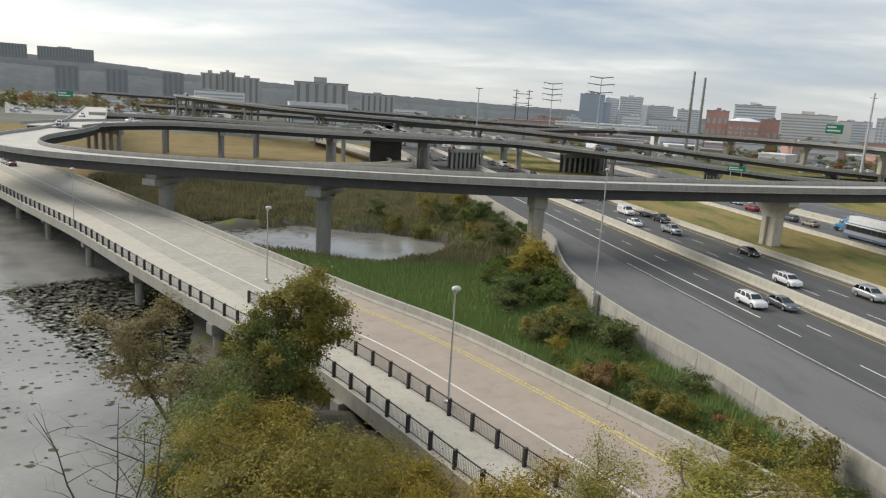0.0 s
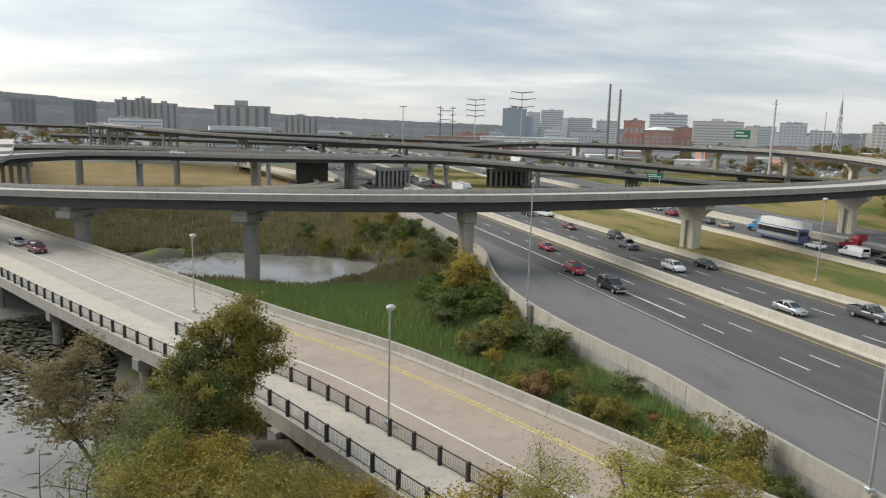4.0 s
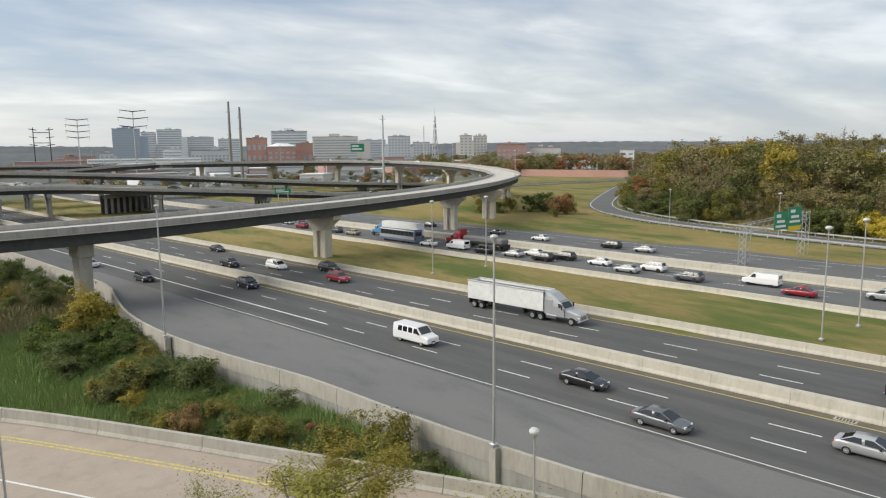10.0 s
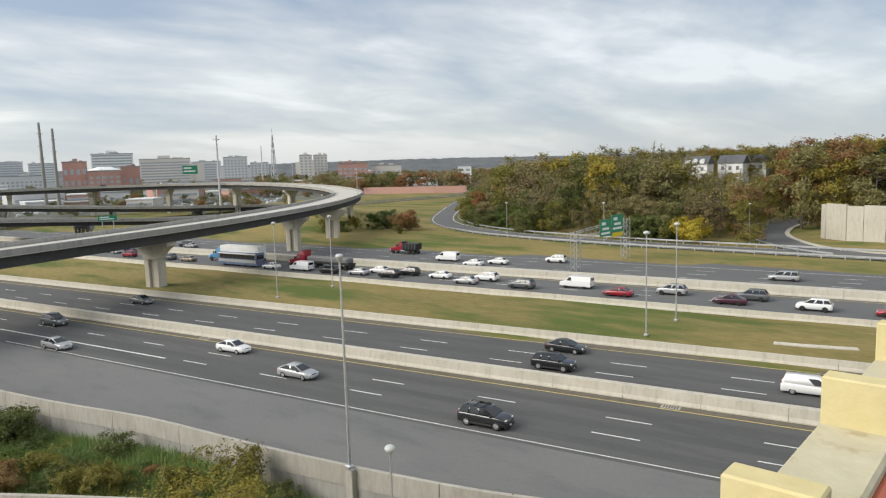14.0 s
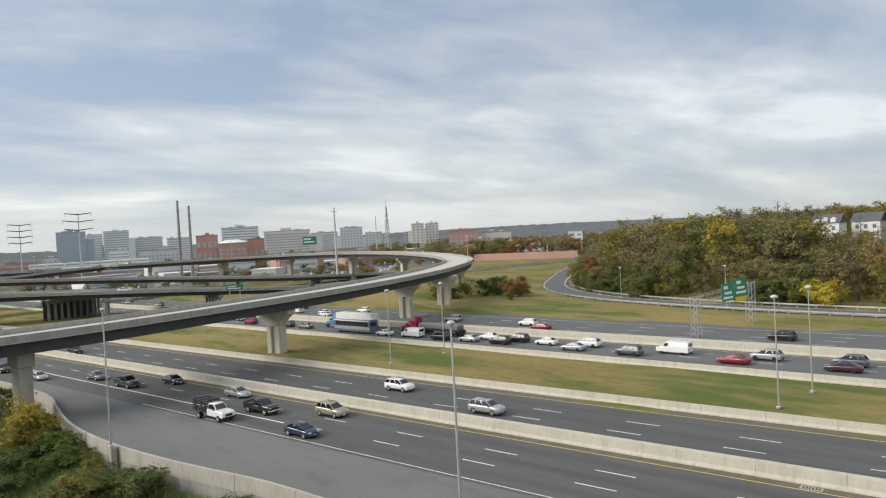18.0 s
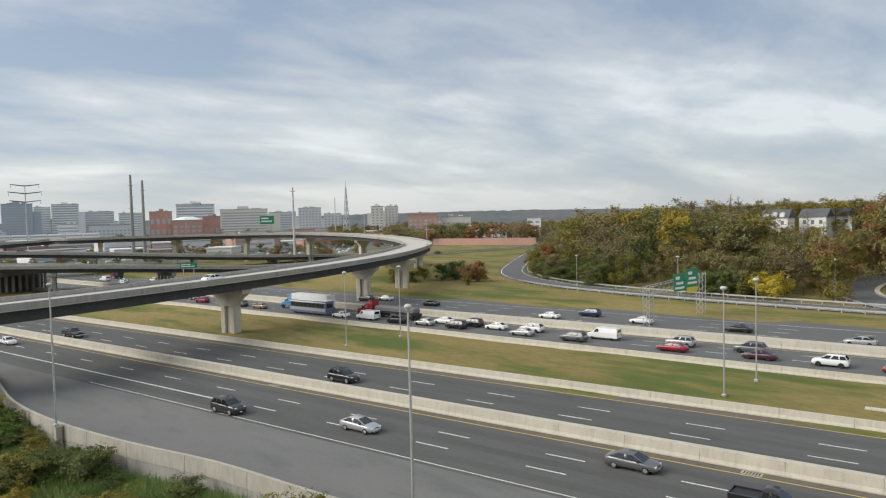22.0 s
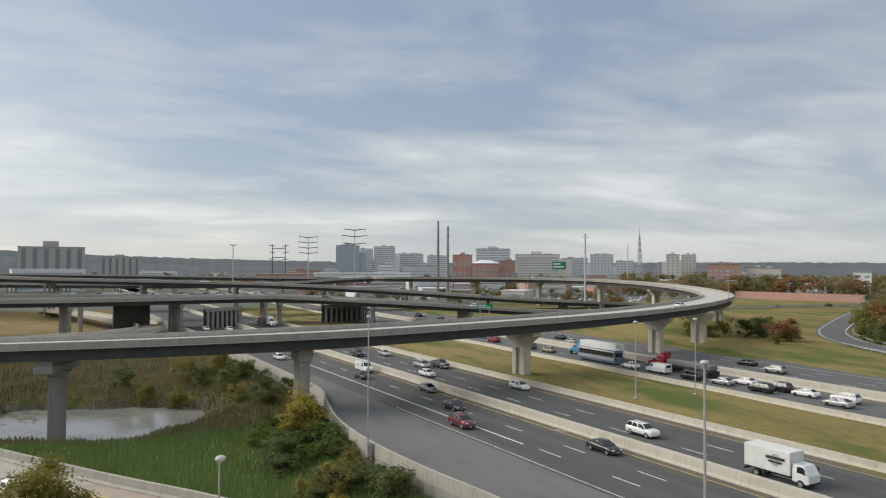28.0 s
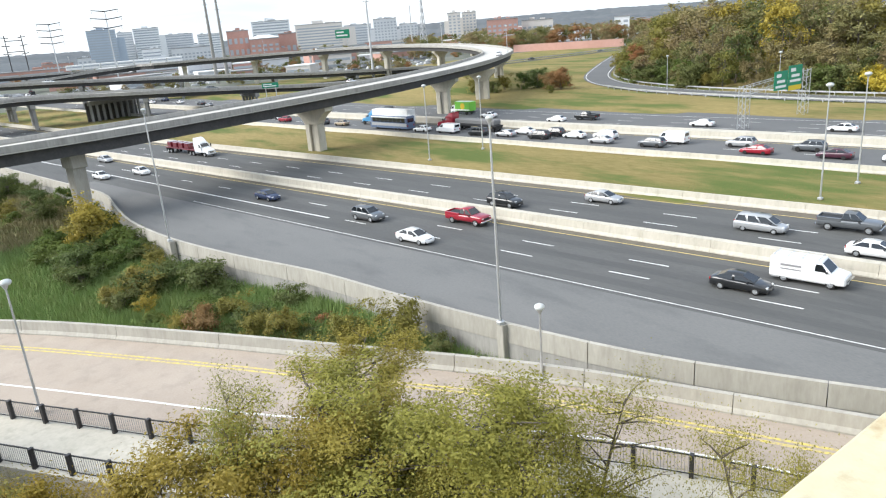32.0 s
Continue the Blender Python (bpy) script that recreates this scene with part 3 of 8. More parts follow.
for i in range(0, len(PARAPET_LINE) - 3, 3):
    seg = PARAPET_LINE[i : i + 4].copy()
    d = (seg[-1] - seg[0]) * 0.02 / np.linalg.norm(seg[-1] - seg[0])
    seg[0] += d
    seg[-1] -= d
    sweep("parapet_panel", seg, [(-0.35, -1.05), (-0.35, 0.95), (-0.05, 0.95), (0.02, 0.3), (0.2, 0.1), (0.2, -1.05)], CONCRETE, ramp_bridge)

# railings of the footway
def along_line(points, pace, start=0.0):
    """Places and headings at an even pace along a path."""
    d = np.concatenate([[0], np.cumsum(np.linalg.norm(np.diff(points, axis=0), axis=1))])
    out = []
    s = start
    while s < d[-1] - 0.01:
        p = np.array([np.interp(s, d, points[:, k]) for k in range(3)])
        q = np.array([np.interp(s + 0.3, d, points[:, k]) for k in range(3)])
        out.append((p, math.atan2(q[1] - p[1], q[0] - p[0])))
        s += pace
    return out


def railing(name, line, label, keep):
    """A leaning-post railing with close vertical bars between the posts."""
    top_ob = tagged(empty(name), label, "railing")
    posts = [(p, h) for p, h in along_line(line, 2.45) if keep(p)]
    bm = boxed(-0.095, 0.095, -0.17, 0.08, 0, 1.16, 0.015, Matrix.Shear("XZ", 4, (0.0, 0.06)))
    post_me = bpy.data.meshes.new("post")
    bm.to_mesh(post_me)
    bm.free()
    post_me.materials.append(DARK_STEEL)
    for p, h in posts:
        o = new("post", post_me)
        o.parent, o.matrix_basis = top_ob, Matrix.Translation(p) @ Matrix.Rotation(h, 4, "Z")
    line_ = np.array([p for p, _ in posts])
    for name_, z, r in (("top_rail", 1.08, 0.03), ("bottom_rail", 0.14, 0.022)):
        sweep(name_, line_, [(-r, z - r), (-r, z + r), (r, z + r), (r, z - r)], DARK_STEEL, top_ob)
    pts, faces = [], []
    for (p, h), (q, g) in zip(posts[:-1], posts[1:]):
        n = (q - p) / np.linalg.norm(q - p)
        for i in range(1, 17):
            c = p + (q - p) * i / 17
            k = len(pts)
            for side in (-0.009, 0.009):
                for a, z in ((-0.009, 0.14), (0.009, 0.14), (0.009, 1.06), (-0.009, 1.06)):
                    pts.append((c[0] + n[0] * a - n[1] * side, c[1] + n[1] * a + n[0] * side, c[2] + z))
            faces += [(k, k + 1, k + 2, k + 3), (k + 7, k + 6, k + 5, k + 4), (k, k + 4, k + 5, k + 1), (k + 3, k + 2, k + 6, k + 7), (k + 1, k + 5, k + 6, k + 2), (k + 4, k, k + 3, k + 7)]
    bars_ = pydata("railing_infill", pts, faces, GREY_BAR, top_ob)
    bars_["kind"] = "stuff"
    return top_ob


rail_outer = offset(PARAPET_LINE, OFF_RAIL2, 0.16)
rail_inner = offset(PARAPET_LINE, OFF_RAIL1, 0.16)
railing("outer_railing", rail_outer, "dark steel footway railing with close vertical bars", lambda p: -85 < p[0] < 60 and p[1] > -12)
railing("inner_railing", rail_inner, "dark steel railing between roadway and footway", lambda p: -17.5 < p[0] < 60 and p[1] > -12)

# piers of the ramp bridge
RAMP_MID = offset(PARAPET_LINE, 7.5, -1.05)
for k, (p, h) in enumerate(along_line(RAMP_MID, 21.2, 8.6)):
    if p[1] < 44 or p[1] > 240:
        continue
    ramp_bent = tagged(empty("bridge_bent", Matrix.Translation((p[0], p[1], 0)) @ Matrix.Rotation(h, 4, "Z")), "concrete pile bent standing in the river under the ramp", "pier", "bents under the ramp bridge")
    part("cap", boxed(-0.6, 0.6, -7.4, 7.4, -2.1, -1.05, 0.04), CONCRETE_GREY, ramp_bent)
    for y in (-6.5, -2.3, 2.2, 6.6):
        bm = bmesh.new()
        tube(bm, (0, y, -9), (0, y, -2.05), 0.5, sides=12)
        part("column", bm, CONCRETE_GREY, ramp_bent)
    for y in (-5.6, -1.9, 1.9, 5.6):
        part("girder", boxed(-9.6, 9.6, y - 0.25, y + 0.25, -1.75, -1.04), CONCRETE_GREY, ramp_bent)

# ---- overpasses ----
def overpass(name, path, half, label, girder=1.5, lip=0.68, rail_c=CONCRETE_RAIL):
    """A curved overpass: deck slab, two parapets and steel girders. Its path is the roadway's centre."""
    ob = structure(empty(name), label, "overpass")
    sweep("deck", path, [(-half, 0), (-half, -0.28), (half, -0.28), (half, 0)], CONCRETE_DECK, ob)
    for s in (-1, 1):
        a, b = s * half, s * (half - 0.38)
        sweep("parapet", path, [(a + s * 0.05, -0.14), (a + s * 0.05, lip), (b + s * 0.12, lip), (b, 0.2), (b, 0.004), (a, 0.004)][:: s], rail_c, ob)
    for s in (-0.78, -0.26, 0.26, 0.78):
        c = half * s
        sweep("girder", path, [(c - 0.3, -0.29), (c - 0.3, -0.29 - girder), (c + 0.3, -0.29 - girder), (c + 0.3, -0.29)], STEEL_BEAM, ob)
    return ob


S0, TH0, RAD = np.array([143.0, 167.5]), radians(38.5), 104.0
CENTRE = S0 + RAD * np.array([-math.sin(TH0), math.cos(TH0)])
FLY = [(-165.0, 340.0, 9.40), (-117.0, 237.0, 9.60), (-94.5, 186.9, 9.31), (-89.6, 168.0, 8.69), (-87.3, 147.5, 8.11), (-80.5, 133.0, 7.73), (-65.9, 122.0, 7.73), (-46.4, 115.0, 8.02), (-24.9, 109.2, 8.54), (-4.2, 103.7, 9.16), (12, 100.2, 9.75), (25, 103.4, 9.75), (44, 110, 9.75), (60, 116.2, 9.75), (76, 123, 9.8), (97, 134, 9.85), (119, 148.2, 9.9)]
for k in range(12):
    th = TH0 + radians(12 * k)
    q = CENTRE + RAD * np.array([math.sin(th), -math.cos(th)])
    FLY.append((*q, 10.0 + 3.4 * ease(0, 7, k)))
FLY += [(92, 366, 13.2), (72, 372, 12.2), (44, 380, 10.2), (0, 396, 9.2), (-70, 425, 9), (-200, 480, 9)]
FLY = spline(FLY, 4.0)
overpass("curved_overpass", FLY, 4.9, "long curving grey concrete overpass on flared piers")
B3 = spline([(-92, 172, 9.3), (-91, 186, 9.6), (-80, 204, 9.9), (-60, 214, 9.7), (-34, 222, 9.3), (-5, 234, 9.0), (27, 241, 8.8), (62, 231, 7.2), (95, 229, 4.9), (120, 233, 3.0), (160, 246, 1.2), (210, 262, 0.4), (260, 264, 0.3), (330, 262, 0.3)], 5.0)
B3[:, :2] += rights(B3) * -2.2
overpass("lower_overpass", B3, 7.4, "grey concrete overpass curving over the marsh", 1.2)
B2 = spline([(-190, 560, 15.5), (-158, 440, 16.6), (-128, 372, 16.4), (-75, 338, 14.0), (-10, 326, 12.3), (36, 318, 11.0), (83, 305, 8.6), (119, 292, 6.2), (150, 286, 4.2), (210, 286, 1.2)], 6.0)
overpass("rear_overpass", B2, 6.0, "far grey concrete overpass on column bents", 1.3)
B4 = spline([(-300, 620, 14), (-160, 580, 13), (-40, 540, 12), (60, 520, 10.5), (160, 540, 9), (300, 600, 6)], 12.0)
overpass("distant_overpass", B4, 6.5, "distant concrete overpass before the city", 1.6)


B5 = spline([(-122, 246, 9.7), (-104, 254, 9.8), (-83, 256, 9.8), (-55, 258, 9.4), (-20, 266, 8.6), (25, 279, 7.2), (70, 284, 5.0)], 5.0)
overpass("link_overpass", B5, 4.0, "grey concrete link ramp behind the marsh", 1.2)


def flared_pier(x, y, top, turn, base=-0.5, width=3.0):
    """A hammerhead pier: ribbed shaft, flared head and bearing ledge."""
    ob = tagged(empty("overpass_pier", Matrix.Translation((x, y, 0)) @ Matrix.Rotation(turn, 4, "Z")), "pale concrete overpass pier with a flared head and ribbed shaft", "pier", "piers of the curved overpass")
    bm = bmesh.new()
    rings = []
    for z, w, d in ((top - 2.9, width / 2, 0.95), (top - 2.3, width / 2 + 0.25, 0.97), (top - 1.5, width / 2 + 1.0, 1.0), (top - 0.75, width / 2 + 2.1, 1.02), (top - 0.7, width / 2 + 2.2, 1.05), (top, width / 2 + 2.2, 1.05)):
        rings.append([bm.verts.new((a * d, b * w, z)) for a, b in ((-1, -1), (1, -1), (1, 1), (-1, 1))])
    for a, b in zip(rings[:-1], rings[1:]):
        for k in range(4):
            bm.faces.new((a[k], a[(k + 1) % 4], b[(k + 1) % 4], b[k]))
    bm.faces.new(rings[0][::-1])
    bm.faces.new(rings[-1])
    part("head", bm, CONCRETE_PALE, ob)
    for s in (-1, 1):
        c = s * width * 0.32
        part("shaft", boxed(-0.95, 0.95, c - width * 0.18, c + width * 0.18, base, top - 2.88, 0.12), CONCRETE_PALE, ob)
    part("web", boxed(-0.6, 0.6, -width * 0.16, width * 0.16, base, top - 2.89, 0.02), CONCRETE, ob)
    return ob


def column_pier(x, y, top, turn, base=-9.0, r=1.15):
    """A round column with a square cap."""
    ob = tagged(empty("column_pier", Matrix.Translation((x, y, 0)) @ Matrix.Rotation(turn, 4, "Z")), "stained round concrete column with a stepped cap", "pier", "piers of the curved overpass")
    bm = bmesh.new()
    tube(bm, (0, 0, base), (0, 0, top - 2.6), r, sides=20)
    tube(bm, (0, 0, top - 2.6), (0, 0, top - 1.74), r, r * 1.5, 20)
    part("column", bm, CONCRETE_GREY, ob)
    part("cap", boxed(-1.25, 1.25, -4.2, 4.2, top - 1.75, top - 0.7, 0.12), CONCRETE_GREY, ob)
    part("bearing_block", boxed(-1.0, 1.0, -3.6, 3.6, top - 0.72, top, 0.05), CONCRETE_GREY, ob)
    return ob


def fly_at(x):
    i = int(np.argmin(np.abs(FLY[:170, 0] - x) + 1000 * (FLY[:170, 1] > 168)))
    d = FLY[i + 1] - FLY[i - 1]
    return FLY[i] + d * (x - FLY[i, 0]) / d[0], math.atan2(d[1], d[0])


for x, kind in ((-44.6, 0), (-17.4, 0), (14.4, 2), (55.6, 1), (100.2, 1)):
    p, h = fly_at(x)
    under = p[2] - 1.8
    if kind == 0:
        column_pier(p[0], p[1], under, h)
    elif kind == 1:
        flared_pier(p[0], p[1], under, h)
    else:
        ob = tagged(empty("wall_pier", Matrix.Translation((p[0], p[1], 0)) @ Matrix.Rotation(h, 4, "Z")), "tapered concrete pier beside the motorway wall", "pier", "piers of the curved overpass")
        bm = bmesh.new()
        lo, hi = [], []
        for a, b in ((-1, -1), (1, -1), (1, 1), (-1, 1)):
            lo.append(bm.verts.new((a * 0.8, b * 0.95, -3)))
            hi.append(bm.verts.new((a * 0.8, b * 1.25, under - 1.9)))
        for k in range(4):
            bm.faces.new((lo[k], lo[(k + 1) % 4], hi[(k + 1) % 4], hi[k]))
        bm.faces.new(hi)
        part("shaft", bm, CONCRETE, ob)
        part("cap", boxed(-1.0, 1.0, -1.7, 1.7, under - 1.92, under, 0.12), CONCRETE, ob)
flared_pier(121.6, 147.2, fly_at(121.6)[0][2] - 1.81, fly_at(121.6)[1], width=3.5)
# piers under the loop's far side
for k in (1, 2.6, 4.2, 5.8, 7.4, 9, 10.5):
    th = TH0 + radians(12 * k)
    q = CENTRE + RAD * np.array([math.sin(th), -math.cos(th)])
    top = 10.0 + 3.4 * ease(0, 7, k) - 1.81
    flared_pier(q[0], q[1], top, th)


def bent(path, i, half, drop, columns, wide=False):
    p, d = path[i], path[min(i + 1, len(path) - 1)] - path[i - 1]
    top = p[2] - drop
    if top < 2:
        return
    ob = tagged(empty("column_bent", Matrix.Translation((p[0], p[1], 0)) @ Matrix.Rotation(math.atan2(d[1], d[0]), 4, "Z")), "grey concrete column bent under an overpass", "pier", "bents of the far overpasses")
    part("cap", boxed(-0.7, 0.7, -half, half, top - 1.1, top), CONCRETE_GREY, ob)
    for k in range(columns):
        bm = bmesh.new()
        y = -half * 0.85 + 1.7 * half * k / (columns - 1)
        tube(bm, (0, y, -3), (0, y, top - 1.05), 0.5, sides=8)
        part("column", bm, CONCRETE_GREY, ob)


for i in range(3, len(B3) - 3, 6):
    bent(B3, i, 6.8, 1.5, 5)
for i in range(4, len(B5) - 3, 6):
    bent(B5, i, 3.7, 1.7, 3)
for i in range(3, len(B2) - 3, 6):
    bent(B2, i, 5.5, 1.6, 3)
for i in range(3, len(B4) - 3, 3):
    bent(B4, i, 6.0, 1.95, 3)


# added dark wall that stands in for shade behind the lower overpass columns
for x0, x1 in ((-22, -6),):
    pick = [i for i in range(len(B3)) if x0 < B3[i, 0] < x1 and B3[i, 1] > 196]
    seg = offset(B3[pick], -6.9)
    seg[:, 2] = 0
    structure(sweep("abutment_wall", seg, [(-0.4, -4.0), (-0.4, 7.4), (0.4, 7.4), (0.4, -4.0)], SHADE_DARK), "dark wall standing in for shade under the lower overpass", "wall")


# long pile bents where the lower overpass crosses the motorway
for x0, y0, x1, y1, n in ((4, 229, 14, 236, 8), (42, 237, 58, 246, 9)):
    turn = math.atan2(y1 - y0, x1 - x0)
    length = math.hypot(x1 - x0, y1 - y0)
    ob = tagged(empty("pile_bent", Matrix.Translation((x0, y0, 0)) @ Matrix.Rotation(turn, 4, "Z")), "long concrete bent of many close piles under the overpass", "pier", "bents of the far overpasses")
    part("cap", boxed(-0.6, length + 0.6, -0.6, 0.6, 5.2, 6.3), CONCRETE_GREY, ob)
    # dark panel added as the black shade seen between the piles
    part("back_wall", boxed(-0.4, length + 0.4, 1.4, 1.9, -1, 6.0), SHADE_DARK, ob, "dark panel standing in for shade behind the piles")
    for k in range(n):
        bm = bmesh.new()
        tube(bm, (length * k / (n - 1), 0, -1), (length * k / (n - 1), 0, 5.25), 0.45, sides=8)
        part("column", bm, CONCRETE_GREY, ob)


# ---- lamps, masts and signs ----
def street_lamp(x, y, z, h, style, turn=0.0, group="road lamps"):
    label = {"mast": "tall slim galvanized roadside lamp mast", "globe": "slim steel lamp post with a pale rounded head on the ramp", "post": "galvanized verge lamp post with a small round head"}[style]
    ob = tagged(empty("street_lamp", Matrix.Translation((x, y, z)) @ Matrix.Rotation(turn, 4, "Z")), label, "street lamp", group)
    thick = {"mast": 0.10, "globe": 0.08, "post": 0.095}[style]
    bm = bmesh.new()
    tube(bm, (0, 0, 0), (0, 0, h), thick, thick * 0.6, 8)
    part("pole", bm, GALV, ob)
    part("base_plate", boxed(-0.22, 0.22, -0.22, 0.22, -0.02, 0.25, 0.05), GALV, ob)
    bm = bmesh.new()
    if style == "globe":
        bmesh.ops.create_uvsphere(bm, u_segments=14, v_segments=8, radius=0.35, matrix=Matrix.Translation((0.1, 0, h + 0.1)) @ Matrix.Diagonal((1.0, 0.85, 0.55, 1)))
    else:
        bmesh.ops.create_uvsphere(bm, u_segments=12, v_segments=6, radius=0.36 if style == "post" else 0.25, matrix=Matrix.Translation((0.0, 0, h + 0.1)) @ Matrix.Diagonal((1.0, 1.0, 0.6, 1)))
    part("head", bm, LAMP_HEAD, ob)
    bm = bmesh.new()
    tube(bm, (0, 0, h - 0.25), (0, 0, h), thick * 0.9, 0.2, 8)
    part("collar", bm, GALV, ob)
    return ob


for x, y in ((17.1, 72.2), (26.7, 32.1)):
    street_lamp(x + 0.2, y, 0.9, 13.2, "mast", group="masts on the near wall")
    w = tagged(empty("mast_footing", Matrix.Translation((x + 0.35, y, 0))), "concrete pilaster carrying a lamp mast on the wall", "footing")
    part("block", boxed(-0.3, 0.3, -0.34, 0.34, -4.0, 0.93, 0.05), CONCRETE, w)
for x, y in ((-83.5, 130), (-50.5, 96.5), (-17.7, 72.6), (1.5, 43.7)):
    street_lamp(x, y, 0.16, 7.8, "globe", radians(50), "ramp lamps")
street_lamp(24.6, 26.0, 0.0, 4.4, "globe", radians(50), "ramp lamps")
for x, y, h in ((69.6, 32.7, 11.1), (77.9, 32.9, 11.3), (60.8, 87.2, 11.1), (71.4, 87.2, 11.3), (150.5, 110.2, 8), (151.6, 48.4, 8.5), (141.2, 76.5, 9)):
    street_lamp(x, y, land(x, y), h, "post", group="verge lamps")
for i in list(range(100, 190, 11)):
    if i % 2 and i < len(FLY):
        q = offset(FLY, 4.6, 0.9)[i]
        street_lamp(q[0], q[1], q[2], 7.5, "post", group="lamps on the overpass")


def lattice(bm, a, b, depth, bays, r=0.05):
    """A four-chord truss between a and b."""
    a, b = Vector(a), Vector(b)
    d = (b - a).normalized()
    u = Vector((0, 0, 1)) if abs(d.z) < 0.5 else Vector((1, 0, 0))
    v = d.cross(u).normalized()
    u = v.cross(d)
    corners = [(u * s + v * q) * depth / 2 for s, q in ((1, 1), (1, -1), (-1, -1), (-1, 1))]
    for c in corners:
        tube(bm, a + c, b + c, r, sides=4)
    for k in range(bays):
        p, q = a.lerp(b, k / bays), a.lerp(b, (k + 1) / bays)
        for i in range(4):
            tube(bm, p + corners[i], q + corners[(i + 1) % 4], r * 0.6, sides=3)


def bars(parent, x0, x1, rows, y, material=SIGN_WHITE):
    """Rows of lettering that cannot be read, as plain bars: (left, right, low, high) in shares of the board."""
    for a, b, z0, z1 in rows:
        part("lettering", boxed(x0 + (x1 - x0) * a, x0 + (x1 - x0) * b, y - 0.02, y, z0, z1), material, parent)


gantry = tagged(empty("sign_gantry"), "galvanized truss gantry with green road signs over the far carriageway", "gantry")
g0, g1 = Vector((106.4, 63.2, 0)), Vector((123.4, 62.3, 0))
for name, p in (("support_tower", g0), ("support_tower", g1)):
    bm = bmesh.new()
    lattice(bm, p, p + Vector((0, 0, 6.9 if p is g0 else 8.0)), 1.25, 7, 0.06)
    part(name, bm, GALV, gantry)
bm = bmesh.new()
lattice(bm, g0 + Vector((0, 0, 6.1)), g1 + Vector((0, 0, 7.2)), 1.2, 11, 0.05)
part("truss_beam", bm, GALV, gantry)
turn = Matrix.Rotation(math.atan2(-0.9, 17.0), 4, "Z")
for x, w, z0, z1 in ((112.7, 3.7, 5.35, 8.4), (116.7, 3.9, 4.9, 9.0)):
    m = Matrix.Translation((x, 61.95 - 0.05 * (x - 112), 0)) @ turn
    board = part("sign_board", boxed(0, w, -0.1, 0, z0, z1, 0.02), SIGN_GREEN, gantry, "green motorway direction sign")
    board.matrix_basis = m
    bars(board, 0, w, ((0.15, 0.5, z1 - 1.0, z1 - 0.45), (0.2, 0.8, z1 - 1.9, z1 - 1.45), (0.1, 0.9, z1 - 2.7, z1 - 2.3)), -0.1)
    if x > 115:
        part("exit_panel", boxed(0.1, w - 0.1, -0.14, -0.1, z0 + 0.05, z0 + 0.85), SIGN_YELLOW, board, "yellow exit panel")


def roof_sign(x, y, z, w, h, turn, tag):
    ob = tagged(empty("overhead_sign", Matrix.Translation((x, y, z)) @ Matrix.Rotation(turn, 4, "Z")), tag, "road sign")
    board = part("board", boxed(-w / 2, w / 2, -0.08, 0, 0, h, 0.02), SIGN_GREEN, ob)
    bars(board, -w / 2, w / 2, ((0.08, 0.6, h * 0.62, h * 0.8), (0.08, 0.85, h * 0.25, h * 0.42)), -0.08)
    for s in (-0.3, 0.3):
        bm = bmesh.new()
        tube(bm, (w * s, 0.15, -7.5), (w * s, 0.15, h), 0.12, sides=6)
        part("post", bm, GALV, ob)
    return ob


roof_sign(183, 331, 18.2, 7.2, 4.2, radians(-28), "green direction sign above the far side of the loop")
roof_sign(88, 208, 6.0, 5.0, 1.5, radians(-22), "green direction sign beside the lower overpass")
roof_sign(-235, 445, 11.0, 9.0, 4.0, radians(28), "green direction sign over the far interchange")

# ---- vehicles ----
PAINTS = {
    "white": (0.74, 0.75, 0.75), "silver": (0.42, 0.43, 0.44), "grey": (0.13, 0.14, 0.15), "black": (0.012, 0.013, 0.015),
    "red": (0.27, 0.008, 0.022), "dark red": (0.13, 0.012, 0.02), "blue": (0.015, 0.03, 0.085), "dark blue": (0.012, 0.018, 0.04),
    "beige": (0.36, 0.32, 0.25), "purple": (0.06, 0.015, 0.03), "truck blue": (0.05, 0.22, 0.42), "lime": (0.18, 0.52, 0.06), "tan": (0.30, 0.24, 0.16), "coach blue": (0.10, 0.14, 0.22),
}
PAINT = {k: plain("car_paint_" + k.replace(" ", "_"), c, 0.28, 0.35 if k in ("silver", "grey", "beige", "blue", "dark blue") else 0.0, 0.5, 0.8) for k, c in PAINTS.items()}
CAR_GLASS = plain("car_glass", (0.012, 0.015, 0.018), 0.06, 0.0, 0.8)
TYRE = surf("tyre_rubber", (0.012, 0.012, 0.012), (0.03, 0.03, 0.03), 0.9, 30, 4, 0.1)
RIM = plain("alloy_rim", (0.45, 0.46, 0.47), 0.3, 0.8)
TRIM = plain("black_plastic_trim", (0.02, 0.02, 0.021), 0.6)
HEADLIGHT = plain("headlight_lens", (0.75, 0.77, 0.78), 0.1, 0.0, 0.8)
TAILLIGHT = plain("tail_light_lens", (0.35, 0.01, 0.01), 0.2)
CHROME = plain("chrome", (0.6, 0.61, 0.62), 0.15, 1.0)
TRUCK_BOX = surf("white_truck_box", (0.60, 0.61, 0.60), (0.72, 0.73, 0.72), 0.5, 2.0, 0.4, 0.02, stain=(0.45, 0.44, 0.42), spots=0.4)
TARP = plain("grey_tarp", (0.16, 0.16, 0.16), 0.9)


